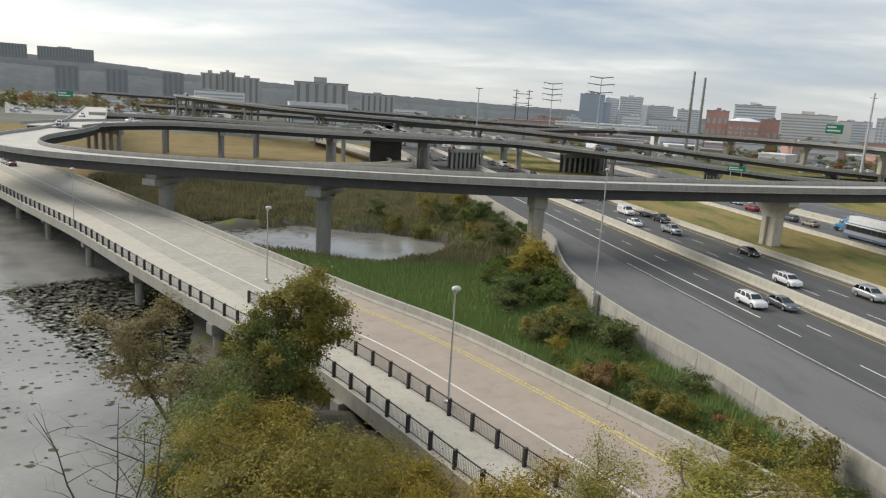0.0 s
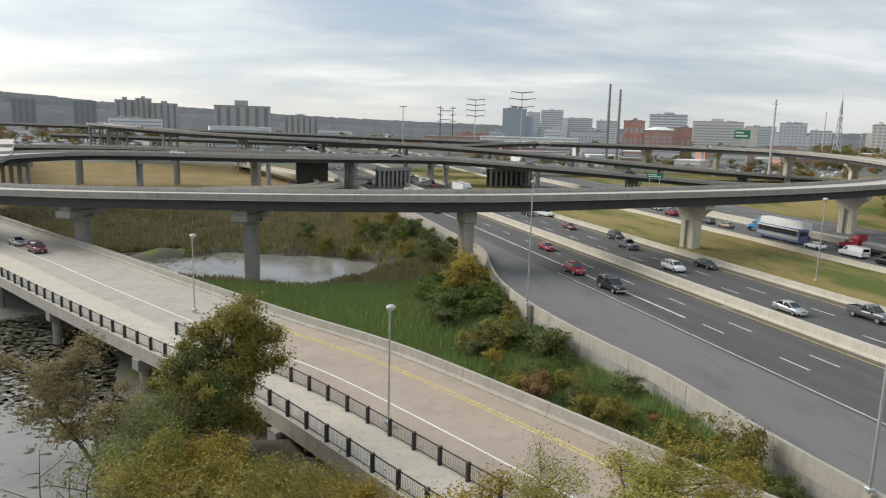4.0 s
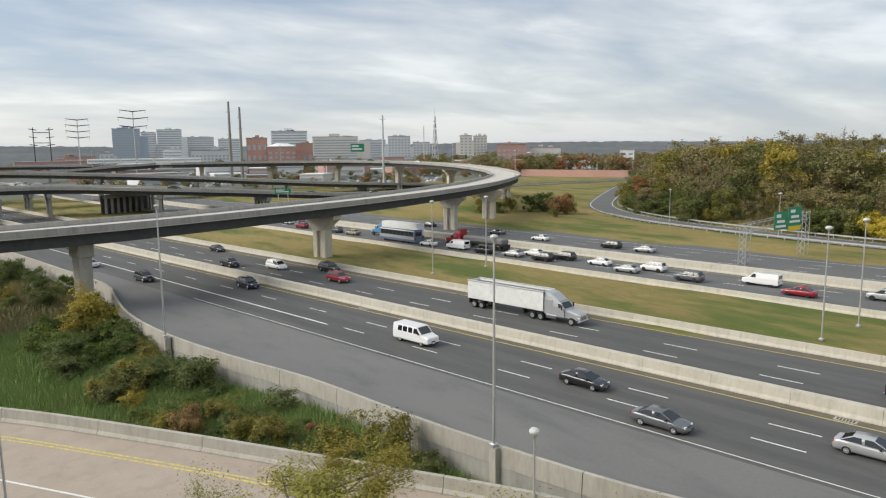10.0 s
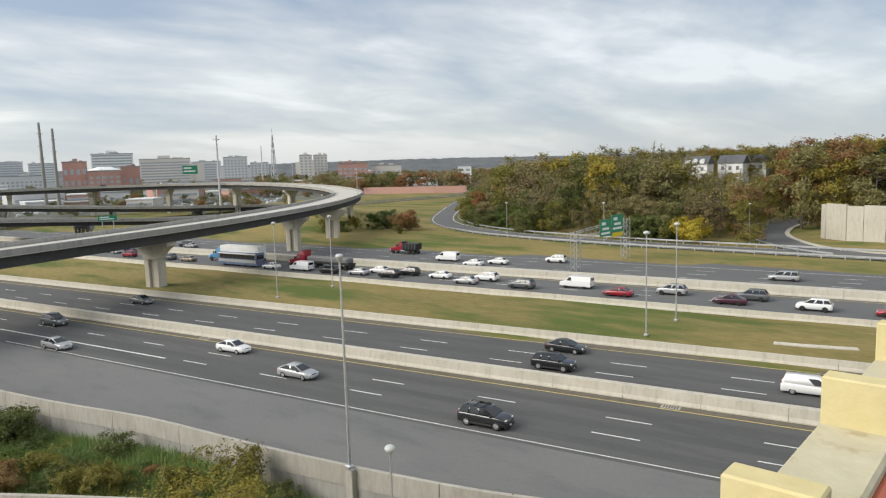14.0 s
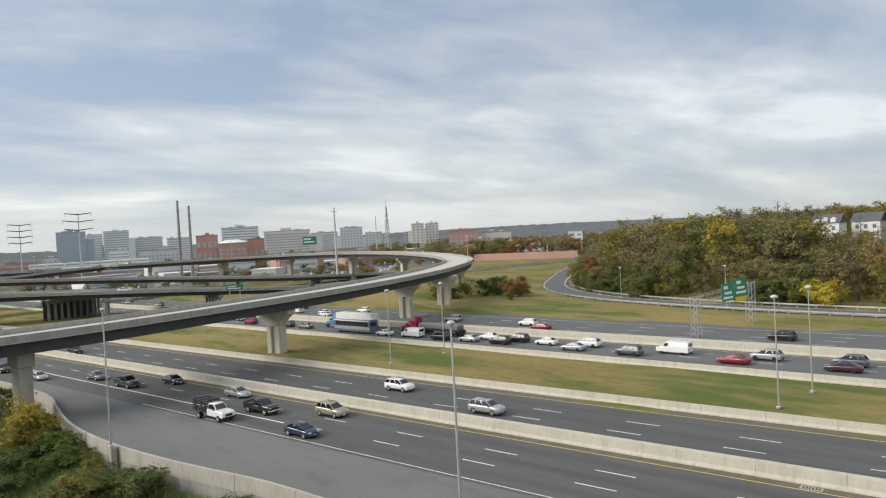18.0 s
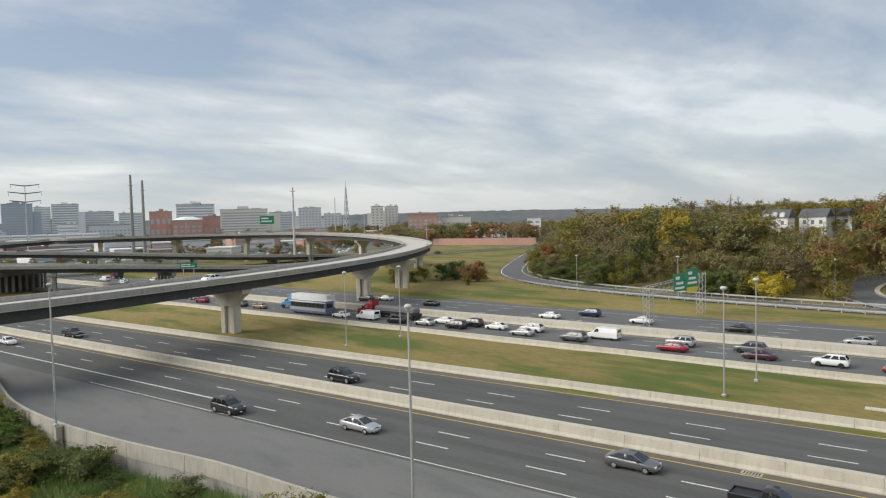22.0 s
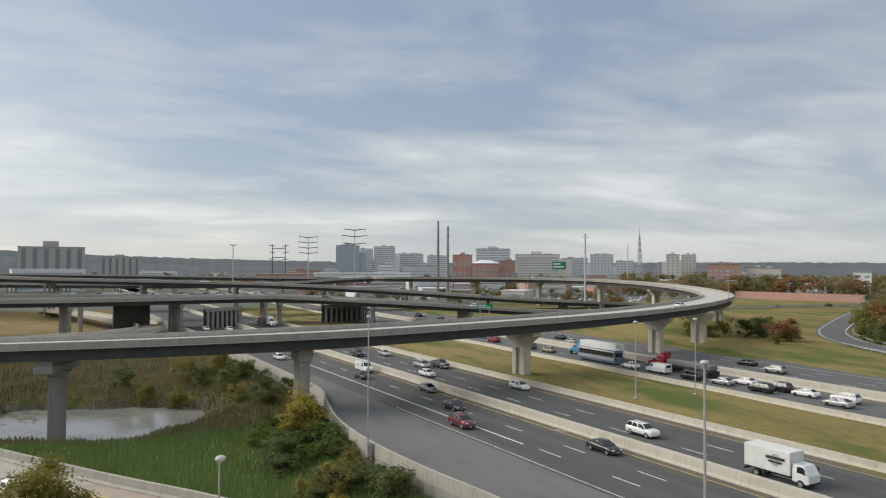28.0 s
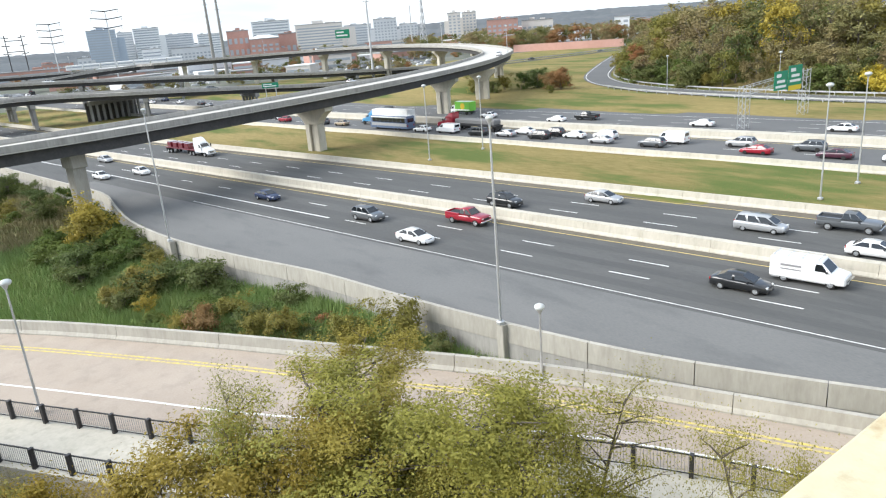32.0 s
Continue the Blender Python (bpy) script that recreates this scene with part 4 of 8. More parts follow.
def loft(sections):
    """A solid through cross-sections (x, [(y, z), ...]) of equal count."""
    bm = bmesh.new()
    rings = [[bm.verts.new((x, y, z)) for y, z in pts] for x, pts in sections]
    k = len(rings[0])
    for a, b in zip(rings[:-1], rings[1:]):
        for i in range(k):
            bm.faces.new((a[i], a[(i + 1) % k], b[(i + 1) % k], b[i]))
    bm.faces.new(rings[0][::-1])
    bm.faces.new(rings[-1])
    bmesh.ops.recalc_face_normals(bm, faces=bm.faces)
    return bm


def softened(bm, size, segments=2):
    """Sheet-metal edges rounded off."""
    bmesh.ops.bevel(bm, geom=[e for e in bm.edges if e.calc_face_angle(0) > 0.3], offset=size, segments=segments, affect="EDGES", clamp_overlap=True)
    for f in bm.faces:
        f.smooth = True
    return bm


def hull(stations, low=0.24):
    """A car's lower body: stations (x, half width, top)."""
    out = []
    for x, w, z in spline(stations, 0.28):
        mid = low + (z - low) * 0.55
        half = [(w * 0.86, low), (w * 0.97, low + 0.10), (w, mid), (w * 0.985, z - 0.16), (w * 0.94, z - 0.05), (w * 0.82, z - 0.005), (w * 0.4, z + 0.03)]
        out.append((x, half + [(-y, q) for y, q in half[::-1]]))
    bm = loft(out)
    for f in bm.faces:
        f.smooth = True
    return bm


def cabin(front, rear, front_top, rear_top, w, belt, roof, bow=0.04):
    """The glasshouse between the belt and the roof."""
    wt = w * 0.80
    mid = (front_top + rear_top) / 2
    sec = []
    for x, f in ((rear, 0.0), (rear_top, 1.0), (mid, 1.0), (front_top, 1.0), (front, 0.0)):
        z = belt + (roof - belt) * f + (bow if x == mid else 0)
        hw = w + (wt - w) * f
        if f == 0:
            sec.append((x, [(w, belt - 0.04), (w * 0.98, belt + 0.015), (-w * 0.98, belt + 0.015), (-w, belt - 0.04)]))
        else:
            sec.append((x, [(w, belt - 0.04), (hw, z), (-hw, z), (-w, belt - 0.04)]))
    return softened(loft(sec), 0.07, 2)


def pane(name, pts, parent, out, shrink=0.9, material=None):
    """A window pane a little proud of the face that its corners span."""
    c = sum((Vector(p) for p in pts), Vector()) / len(pts)
    o = Vector(out).normalized() * 0.012
    v = [c + (Vector(p) - c) * shrink + o for p in pts]
    bm = bmesh.new()
    f = bm.faces.new([bm.verts.new(q) for q in v])
    r = bmesh.ops.extrude_face_region(bm, geom=[f])
    for q in r["geom"]:
        if isinstance(q, bmesh.types.BMVert):
            q.co -= o * 3
    bmesh.ops.recalc_face_normals(bm, faces=bm.faces)
    return part(name, bm, material or CAR_GLASS, parent)


def windows(ob, front, rear, front_top, rear_top, w, belt, roof, split=(0.5,), solid_rear=False):
    wt = w * 0.80
    pane("windshield", [(front, w * 0.95, belt), (front, -w * 0.95, belt), (front_top, -wt, roof), (front_top, wt, roof)], ob, (roof - belt, 0, front - front_top + 0.01), 0.88)
    if not solid_rear:
        pane("rear_window", [(rear, w * 0.95, belt), (rear_top, wt, roof), (rear_top, -wt, roof), (rear, -w * 0.95, belt)], ob, (-(roof - belt), 0, rear_top - rear + 0.01), 0.84)
    cuts = [0.0, *split, 1.0]
    for s in (1, -1):
        for a, b in zip(cuts[:-1], cuts[1:]):
            if solid_rear and a > 0:
                continue
            lo = [front + (rear - front) * t for t in (a, b)]
            hi = [front_top + (rear_top - front_top) * t for t in (a, b)]
            pane("side_window", [(lo[0], s * w * 0.985, belt), (lo[1], s * w * 0.985, belt), (hi[1], s * wt, roof), (hi[0], s * wt, roof)], ob, (0, s * (roof - belt), w - wt), 0.84)


WHEELS = {}
NEAR_BY = [True]


def wheel(ob, x, y, r=0.33, w=0.23, name="wheel"):
    key = (r, w)
    if key not in WHEELS:
        bm = bmesh.new()
        tube(bm, (0, -w / 2, 0), (0, w / 2, 0), r, sides=16)
        bmesh.ops.bevel(bm, geom=[e for e in bm.edges if abs(e.verts[0].co.y - e.verts[1].co.y) < 1e-4], offset=0.035, segments=1, affect="EDGES")
        tyre = bpy.data.meshes.new("wheel")
        bm.to_mesh(tyre)
        bm.free()
        tyre.materials.append(TYRE)
        bm = bmesh.new()
        tube(bm, (0, -w / 2 - 0.012, 0), (0, w / 2 + 0.012, 0), r * 0.62, r * 0.62, 12)
        for k in range(5):
            a = k * math.tau / 5
            for s in (-1, 1):
                tube(bm, (0, s * (w / 2 + 0.005), 0), (r * 0.55 * math.cos(a), s * (w / 2 + 0.005), r * 0.55 * math.sin(a)), 0.035, sides=4)
        rim = bpy.data.meshes.new("rim")
        bm.to_mesh(rim)
        bm.free()
        rim.materials.append(RIM)
        WHEELS[key] = (tyre, rim)
    tyre, rim = WHEELS[key]
    o = new(name, tyre)
    o.parent, o.location = ob, (x, y, r)
    if not NEAR_BY[0] and y > 0:
        return
    q = new("rim", rim)
    q.parent = o


def lights(ob, xf, xr, w, zf, zr, tall=0.16):
    for s in (1, -1):
        part("headlight", boxed(xf - 0.14, xf + 0.012, s * w * 0.62 - 0.17, s * w * 0.62 + 0.17, zf - tall / 2, zf + tall / 2, 0.02), HEADLIGHT, ob)
        part("tail_light", boxed(xr - 0.012, xr + 0.12, s * w * 0.72 - 0.15, s * w * 0.72 + 0.15, zr - tall * 0.7, zr + tall * 0.7, 0.02), TAILLIGHT, ob)


def trim(ob, xf, xr, w, grille=True):
    part("front_bumper", boxed(xf - 0.25, xf + 0.03, -w * 0.9, w * 0.9, 0.24, 0.46, 0.05), TRIM, ob)
    part("rear_bumper", boxed(xr - 0.03, xr + 0.25, -w * 0.9, w * 0.9, 0.28, 0.48, 0.05), TRIM, ob)
    if grille:
        part("grille", boxed(xf - 0.1, xf + 0.016, -w * 0.36, w * 0.36, 0.50, 0.68, 0.02), TRIM, ob)
    if not NEAR_BY[0]:
        return
    part("number_plate", boxed(xf + 0.028, xf + 0.04, -0.16, 0.16, 0.36, 0.46), SIGN_WHITE, ob)


def mirrors(ob, x, w, z):
    if not NEAR_BY[0]:
        return
    for s in (1, -1):
        part("mirror", boxed(x - 0.08, x + 0.08, s * (w + 0.02) - 0.1, s * (w + 0.02) + 0.1, z, z + 0.15, 0.03), TRIM, ob)


KINDS = {}


def sedan(colour, ob):
    L, w = 2.38, 0.90
    part("body", hull([(-L, 0.70, 0.80), (-L + 0.16, 0.84, 0.98), (-1.45, w, 1.03), (-0.3, w, 0.97), (0.85, w, 0.95), (1.65, 0.89, 0.86), (L - 0.18, 0.80, 0.74), (L, 0.62, 0.56)]), PAINT[colour], ob)
    part("roof", cabin(1.3, -2.0, 0.22, -1.05, 0.81, 0.93, 1.43, 0.05), PAINT[colour], ob)
    windows(ob, 1.3, -2.0, 0.22, -1.05, 0.81, 0.96, 1.42)
    lights(ob, L - 0.1, -L + 0.06, w, 0.66, 0.80)
    trim(ob, L - 0.04, -L + 0.02, w * 0.9)
    mirrors(ob, 0.75, w, 0.92)
    for x in (-1.38, 1.42):
        for y in (-0.79, 0.79):
            wheel(ob, x, y)


def hatchback(colour, ob):
    L, w = 2.24, 0.87
    part("body", hull([(-L, 0.72, 0.86), (-L + 0.14, 0.84, 1.02), (-1.45, w, 1.04), (-0.3, w, 0.98), (0.8, w, 0.96), (1.55, 0.86, 0.86), (L - 0.16, 0.76, 0.70), (L, 0.58, 0.52)]), PAINT[colour], ob)
    part("roof", cabin(1.5, -2.12, 0.15, -0.95, 0.80, 0.94, 1.46, 0.05), PAINT[colour], ob)
    windows(ob, 1.5, -2.12, 0.15, -0.95, 0.80, 0.97, 1.45)
    lights(ob, L - 0.1, -L + 0.06, w, 0.66, 0.86)
    trim(ob, L - 0.04, -L + 0.02, w * 0.9)
    mirrors(ob, 0.8, w, 0.94)
    for x in (-1.33, 1.36):
        for y in (-0.77, 0.77):
            wheel(ob, x, y, 0.32, 0.22)


def suv(colour, ob, rack=False):
    L, w = 2.33, 0.94
    part("body", hull([(-L, 0.80, 1.02), (-L + 0.10, 0.92, 1.16), (-1.5, w, 1.18), (0.7, w, 1.14), (1.3, w, 1.12), (1.95, 0.92, 1.04), (L - 0.1, 0.85, 0.92), (L, 0.72, 0.72)], 0.30), PAINT[colour], ob)
    part("roof", cabin(1.28, -2.24, 0.42, -1.78, 0.87, 1.10, 1.72, 0.04), PAINT[colour], ob)
    windows(ob, 1.28, -2.24, 0.42, -1.78, 0.87, 1.14, 1.70, (0.36, 0.7))
    lights(ob, L - 0.08, -L + 0.04, w, 0.84, 1.02, 0.2)
    trim(ob, L - 0.02, -L + 0.01, w * 0.92)
    mirrors(ob, 0.9, w, 1.1)
    if NEAR_BY[0]:
        for s in (1, -1):
            part("sill", boxed(-1.0, 1.02, s * 0.93 - 0.03, s * 0.93 + 0.03, 0.28, 0.46, 0.02), TRIM, ob)
    for s in (1, -1) if NEAR_BY[0] else ():
        bm = bmesh.new()
        tube(bm, (0.35, s * 0.6, 1.78), (-1.55, s * 0.6, 1.78), 0.025, sides=5)
        for x in (0.3, -0.65, -1.5):
            tube(bm, (x, s * 0.6, 1.68), (x, s * 0.6, 1.78), 0.025, sides=4)
        part("roof_rail", bm, TRIM, ob)
    if rack:
        for x in (0.1, -0.7, -1.45):
            bm = bmesh.new()
            tube(bm, (x, -0.66, 1.82), (x, 0.66, 1.82), 0.03, sides=5)
            part("crossbar", bm, TRIM, ob)
    for x in (-1.40, 1.42):
        for y in (-0.81, 0.81):
            wheel(ob, x, y, 0.40, 0.26)


def boxy_suv(colour, ob):
    suv(colour, ob, True)


def panel_minivan(colour, ob):
    minivan(colour, ob, True)


def minivan(colour, ob, panel=False):
    L, w = 2.5, 0.95
    part("body", hull([(-L, 0.84, 1.0), (-L + 0.1, 0.93, 1.08), (-1.5, w, 1.08), (1.1, w, 1.0), (1.9, 0.9, 0.88), (L - 0.1, 0.8, 0.74), (L, 0.68, 0.6)]), PAINT[colour], ob)
    part("roof", cabin(1.75, -2.42, 0.6, -2.15, 0.86, 1.0, 1.72), PAINT[colour], ob)
    windows(ob, 1.75, -2.42, 0.6, -2.15, 0.86, 1.02, 1.70, (0.36, 0.68), panel)
    lights(ob, L - 0.1, -L + 0.04, w, 0.76, 1.0)
    trim(ob, L - 0.04, -L + 0.01, w * 0.9)
    mirrors(ob, 1.2, w, 1.02)
    for x in (-1.5, 1.52):
        for y in (-0.82, 0.82):
            wheel(ob, x, y)


def pickup(colour, ob, cap=False):
    L, w = 2.85, 0.98
    part("body", hull([(-L, 0.93, 1.10), (-L + 0.06, 0.97, 1.16), (-0.55, w, 1.18), (0.7, w, 1.2), (1.2, w, 1.24), (2.2, 0.96, 1.22), (L - 0.08, 0.92, 1.12), (L, 0.87, 0.86)], 0.44), PAINT[colour], ob)
    part("bed_liner", boxed(-L + 0.14, -0.62, -0.78, 0.78, 0.9, 1.22, 0.02), TRIM, ob)
    for s in (1, -1):
        part("bed_side", boxed(-L + 0.02, -0.58, s * 0.88 - 0.09, s * 0.88 + 0.09, 1.0, 1.36, 0.03), PAINT[colour], ob)
    part("tailgate", boxed(-L - 0.02, -L + 0.08, -0.86, 0.86, 0.62, 1.36, 0.03), PAINT[colour], ob)
    part("cab_roof", cabin(1.3, -0.62, 0.5, -0.45, 0.88, 1.2, 1.92), PAINT[colour], ob)
    windows(ob, 1.3, -0.62, 0.5, -0.45, 0.88, 1.25, 1.9, (0.52,))
    lights(ob, L - 0.04, -L - 0.01, w, 0.92, 0.95, 0.22)
    part("front_bumper", boxed(L - 0.2, L + 0.06, -0.92, 0.92, 0.44, 0.66, 0.05), CHROME, ob)
    part("rear_bumper", boxed(-L - 0.14, -L + 0.05, -0.9, 0.9, 0.46, 0.62, 0.04), CHROME, ob)
    part("grille", boxed(L - 0.1, L + 0.02, -0.5, 0.5, 0.72, 1.0, 0.03), TRIM, ob)
    mirrors(ob, 1.0, w, 1.1)
    if cap:
        part("bed_cap", cabin(-0.66, -L + 0.04, -0.68, -L + 0.2, 0.88, 1.34, 1.9), PAINT[colour], ob, "matching bed cap")
        for s in (1, -1):
            pane("cap_window", [(-0.8, s * 0.86, 1.42), (-2.5, s * 0.86, 1.42), (-2.45, s * 0.74, 1.82), (-0.85, s * 0.74, 1.82)], ob, (0, s, 0.2), 0.9)
    for x in (-1.75, 1.85):
        for y in (-0.83, 0.83):
            wheel(ob, x, y, 0.42, 0.28)


def capped_pickup(colour, ob):
    pickup(colour, ob, True)


def van(colour, ob, rack=False, glazed=False):
    L, w = 2.85, 1.0
    part("body", loft([(-L, [(0.9, 0.42), (1.0, 0.55), (1.0, 1.3), (0.84, 2.08), (-0.84, 2.08), (-1.0, 1.3), (-1.0, 0.55), (-0.9, 0.42)]), (-L + 0.1, [(0.94, 0.36), (1.02, 0.5), (1.02, 1.3), (0.86, 2.14), (-0.86, 2.14), (-1.02, 1.3), (-1.02, 0.5), (-0.94, 0.36)]), (1.0, [(0.94, 0.36), (1.02, 0.5), (1.02, 1.3), (0.86, 2.12), (-0.86, 2.12), (-1.02, 1.3), (-1.02, 0.5), (-0.94, 0.36)]), (1.85, [(0.94, 0.36), (1.0, 0.5), (1.0, 1.2), (0.94, 1.28), (-0.94, 1.28), (-1.0, 1.2), (-1.0, 0.5), (-0.94, 0.36)]), (L - 0.1, [(0.9, 0.4), (0.95, 0.5), (0.93, 0.95), (0.86, 1.08), (-0.86, 1.08), (-0.93, 0.95), (-0.95, 0.5), (-0.9, 0.4)]), (L, [(0.84, 0.44), (0.88, 0.55), (0.86, 0.85), (0.8, 0.95), (-0.8, 0.95), (-0.86, 0.85), (-0.88, 0.55), (-0.84, 0.44)])]), PAINT[colour], ob)
    pane("windshield", [(1.82, 0.92, 1.31), (1.82, -0.92, 1.31), (1.05, -0.83, 2.06), (1.05, 0.83, 2.06)], ob, (0.7, 0, 0.75), 0.9)
    for s in (1, -1):
        pane("side_window", [(1.6, s * 1.0, 1.32), (0.55, s * 1.02, 1.32), (0.6, s * 0.9, 1.95), (1.1, s * 0.9, 1.95)], ob, (0, s, 0.2), 0.9)
        if glazed:
            for a in (-0.2, -1.05, -1.9):
                pane("side_window", [(a + 0.6, s * 1.02, 1.32), (a - 0.12, s * 1.02, 1.32), (a - 0.12, s * 0.89, 1.95), (a + 0.6, s * 0.89, 1.95)], ob, (0, s, 0.2), 0.92)
    pane("rear_window", [(-L, 0.85, 1.35), (-L, 0.75, 1.95), (-L, -0.75, 1.95), (-L, -0.85, 1.35)], ob, (-1, 0, 0), 0.85)
    lights(ob, L - 0.04, -L, w, 0.82, 0.95, 0.2)
    trim(ob, L - 0.01, -L - 0.02, w * 0.92)
    mirrors(ob, 1.5, w + 0.06, 1.3)
    if rack:
        bm = bmesh.new()
        for s in (-0.75, 0, 0.75):
            tube(bm, (0.9, s, 2.32), (-2.7, s, 2.32), 0.03, sides=4)
        for x in (0.8, -0.4, -1.5, -2.6):
            tube(bm, (x, -0.8, 2.29), (x, 0.8, 2.29), 0.03, sides=4)
            for s in (-0.78, 0.78):
                tube(bm, (x, s, 2.08), (x, s, 2.29), 0.03, sides=4)
        part("ladder_rack", bm, GALV, ob)
        for s in (1, -1):
            for z0, z1 in ((1.45, 1.62), (1.15, 1.25)):
                part("lettering", boxed(-2.0, -0.4, s * 1.03 - 0.012, s * 1.03 + 0.012, z0, z1), plain("sign_grey", (0.25, 0.25, 0.26)), ob)
    for x in (-1.72, 1.78):
        for y in (-0.86, 0.86):
            wheel(ob, x, y, 0.37, 0.25)


def service_van(colour, ob):
    van(colour, ob, True)


def passenger_van(colour, ob):
    van(colour, ob, False, True)


def truck_cab(ob, colour, x, sleeper=True):
    """A bonneted tractor, its front bumper at x."""
    P_ = PAINT[colour]
    part("hood", loft([(x - 2.3, [(1.0, 0.9), (1.0, 1.75), (0.8, 1.95), (-0.8, 1.95), (-1.0, 1.75), (-1.0, 0.9)]), (x - 0.3, [(0.9, 0.75), (0.9, 1.35), (0.72, 1.55), (-0.72, 1.55), (-0.9, 1.35), (-0.9, 0.75)]), (x, [(0.8, 0.75), (0.8, 1.2), (0.65, 1.35), (-0.65, 1.35), (-0.8, 1.2), (-0.8, 0.75)])]), P_, ob)
    part("cab", loft([(x - 4.0, [(1.15, 0.9), (1.15, 2.2), (1.05, 3.0), (-1.05, 3.0), (-1.15, 2.2), (-1.15, 0.9)]), (x - 2.85, [(1.15, 0.9), (1.15, 2.0), (1.0, 2.75), (-1.0, 2.75), (-1.15, 2.0), (-1.15, 0.9)]), (x - 2.2, [(1.12, 0.9), (1.12, 1.85), (1.05, 1.98), (-1.05, 1.98), (-1.12, 1.85), (-1.12, 0.9)])]), P_, ob)
    pane("windshield", [(x - 2.2, 1.02, 2.0), (x - 2.2, -1.02, 2.0), (x - 2.83, -0.95, 2.72), (x - 2.83, 0.95, 2.72)], ob, (0.7, 0, 0.6), 0.9)
    for s in (1, -1):
        pane("side_window", [(x - 2.4, s * 1.13, 2.0), (x - 3.2, s * 1.15, 2.0), (x - 3.2, s * 1.06, 2.6), (x - 2.8, s * 1.04, 2.6)], ob, (0, s, 0.1), 0.9)
        part("fuel_tank", boxed(x - 4.9, x - 3.3, s * 1.0 - 0.3, s * 1.0 + 0.3, 0.5, 1.05, 0.12), CHROME, ob)
        part("headlight", boxed(x - 0.32, x - 0.02, s * 0.78 - 0.14, s * 0.78 + 0.14, 0.95, 1.15, 0.03), HEADLIGHT, ob)
        part("mirror", boxed(x - 2.5, x - 2.35, s * 1.35 - 0.12, s * 1.35 + 0.12, 1.9, 2.5, 0.03), TRIM, ob)
    if sleeper:
        part("sleeper", boxed(x - 5.3, x - 3.95, -1.15, 1.15, 0.95, 3.0, 0.1), P_, ob)
        part("roof_fairing", loft([(x - 5.3, [(1.1, 2.98), (1.0, 3.85), (-1.0, 3.85), (-1.1, 2.98)]), (x - 4.3, [(1.1, 2.98), (0.95, 3.7), (-0.95, 3.7), (-1.1, 2.98)]), (x - 3.0, [(0.98, 2.76), (0.85, 2.9), (-0.85, 2.9), (-0.98, 2.76)])]), P_, ob)
    part("front_bumper", boxed(x - 0.25, x + 0.08, -1.15, 1.15, 0.4, 0.75, 0.08), CHROME, ob)
    part("grille", boxed(x - 0.05, x + 0.03, -0.5, 0.5, 0.8, 1.28, 0.03), CHROME, ob)
    for y in (-1.0, 1.0):
        wheel(ob, x - 1.15, y, 0.5, 0.3)


def semi(colour, ob, trailer="box", box_c=None):
    truck_cab(ob, colour, 9.3)
    part("chassis", boxed(0.6, 5.0, -0.45, 0.45, 0.75, 1.0, 0.03), TRIM, ob)
    for x in (2.2, 3.5):
        for y in (-0.95, 0.95):
            wheel(ob, x, y, 0.5, 0.5)
    if trailer == "dump":
        part("trailer_floor", boxed(-9.0, 4.0, -1.27, 1.27, 1.25, 1.5, 0.03), TRUCK_BOX, ob)
        for s in (1, -1):
            part("trailer_side", boxed(-9.0, 4.0, s * 1.24 - 0.05, s * 1.24 + 0.05, 1.3, 3.75, 0.03), TRUCK_BOX, ob, "scuffed white trailer wall")
            part("top_rail", boxed(-9.05, 4.05, s * 1.26 - 0.08, s * 1.26 + 0.08, 3.72, 3.9, 0.03), GALV, ob)
        for x in (-8.98, 3.95):
            part("trailer_end", boxed(x - 0.06, x + 0.06, -1.2, 1.2, 1.3, 3.8, 0.03), TRUCK_BOX if x < 0 else TARP, ob)
        part("load_cover", boxed(-8.9, 3.9, -1.18, 1.18, 3.35, 3.5), TARP, ob)
    elif trailer == "low":
        part("trailer_deck", boxed(-9.0, 4.2, -1.25, 1.25, 1.1, 1.35, 0.03), TRIM, ob)
        part("load", boxed(-8.6, 3.4, -1.15, 1.15, 1.35, 2.55, 0.25), TARP, ob, "grey tarpaulined load")
    elif trailer == "flat":
        part("trailer_deck", boxed(-9.0, 4.2, -1.25, 1.25, 1.15, 1.4, 0.03), PAINT["dark red"], ob)
        for k in range(4):
            part("load_frame", boxed(-8.4 + 2.6 * k, -6.6 + 2.6 * k, -1.0, 1.0, 1.4, 2.5, 0.1), PAINT["dark red"], ob)
    else:
        part("trailer_box", boxed(-9.0, 4.4, -1.28, 1.28, 1.15, 4.05, 0.05), box_c or TRUCK_BOX, ob, "white box trailer")
        part("side_graphic", boxed(1.2, 3.8, -1.30, -1.282, 2.2, 3.6), PAINT["red"], ob)
    part("landing_gear", boxed(0.3, 0.6, -0.9, 0.9, 0.35, 1.2, 0.03), TRIM, ob)
    part("rear_guard", boxed(-8.95, -8.8, -1.1, 1.1, 0.5, 1.2, 0.03), TRIM, ob)
    for x in (-7.9, -6.6):
        for y in (-0.95, 0.95):
            wheel(ob, x, y, 0.5, 0.5)


def dump_semi(colour, ob):
    semi(colour, ob, "dump")


def flat_semi(colour, ob):
    semi(colour, ob, "flat")


def tarp_semi(colour, ob):
    semi(colour, ob, "low")


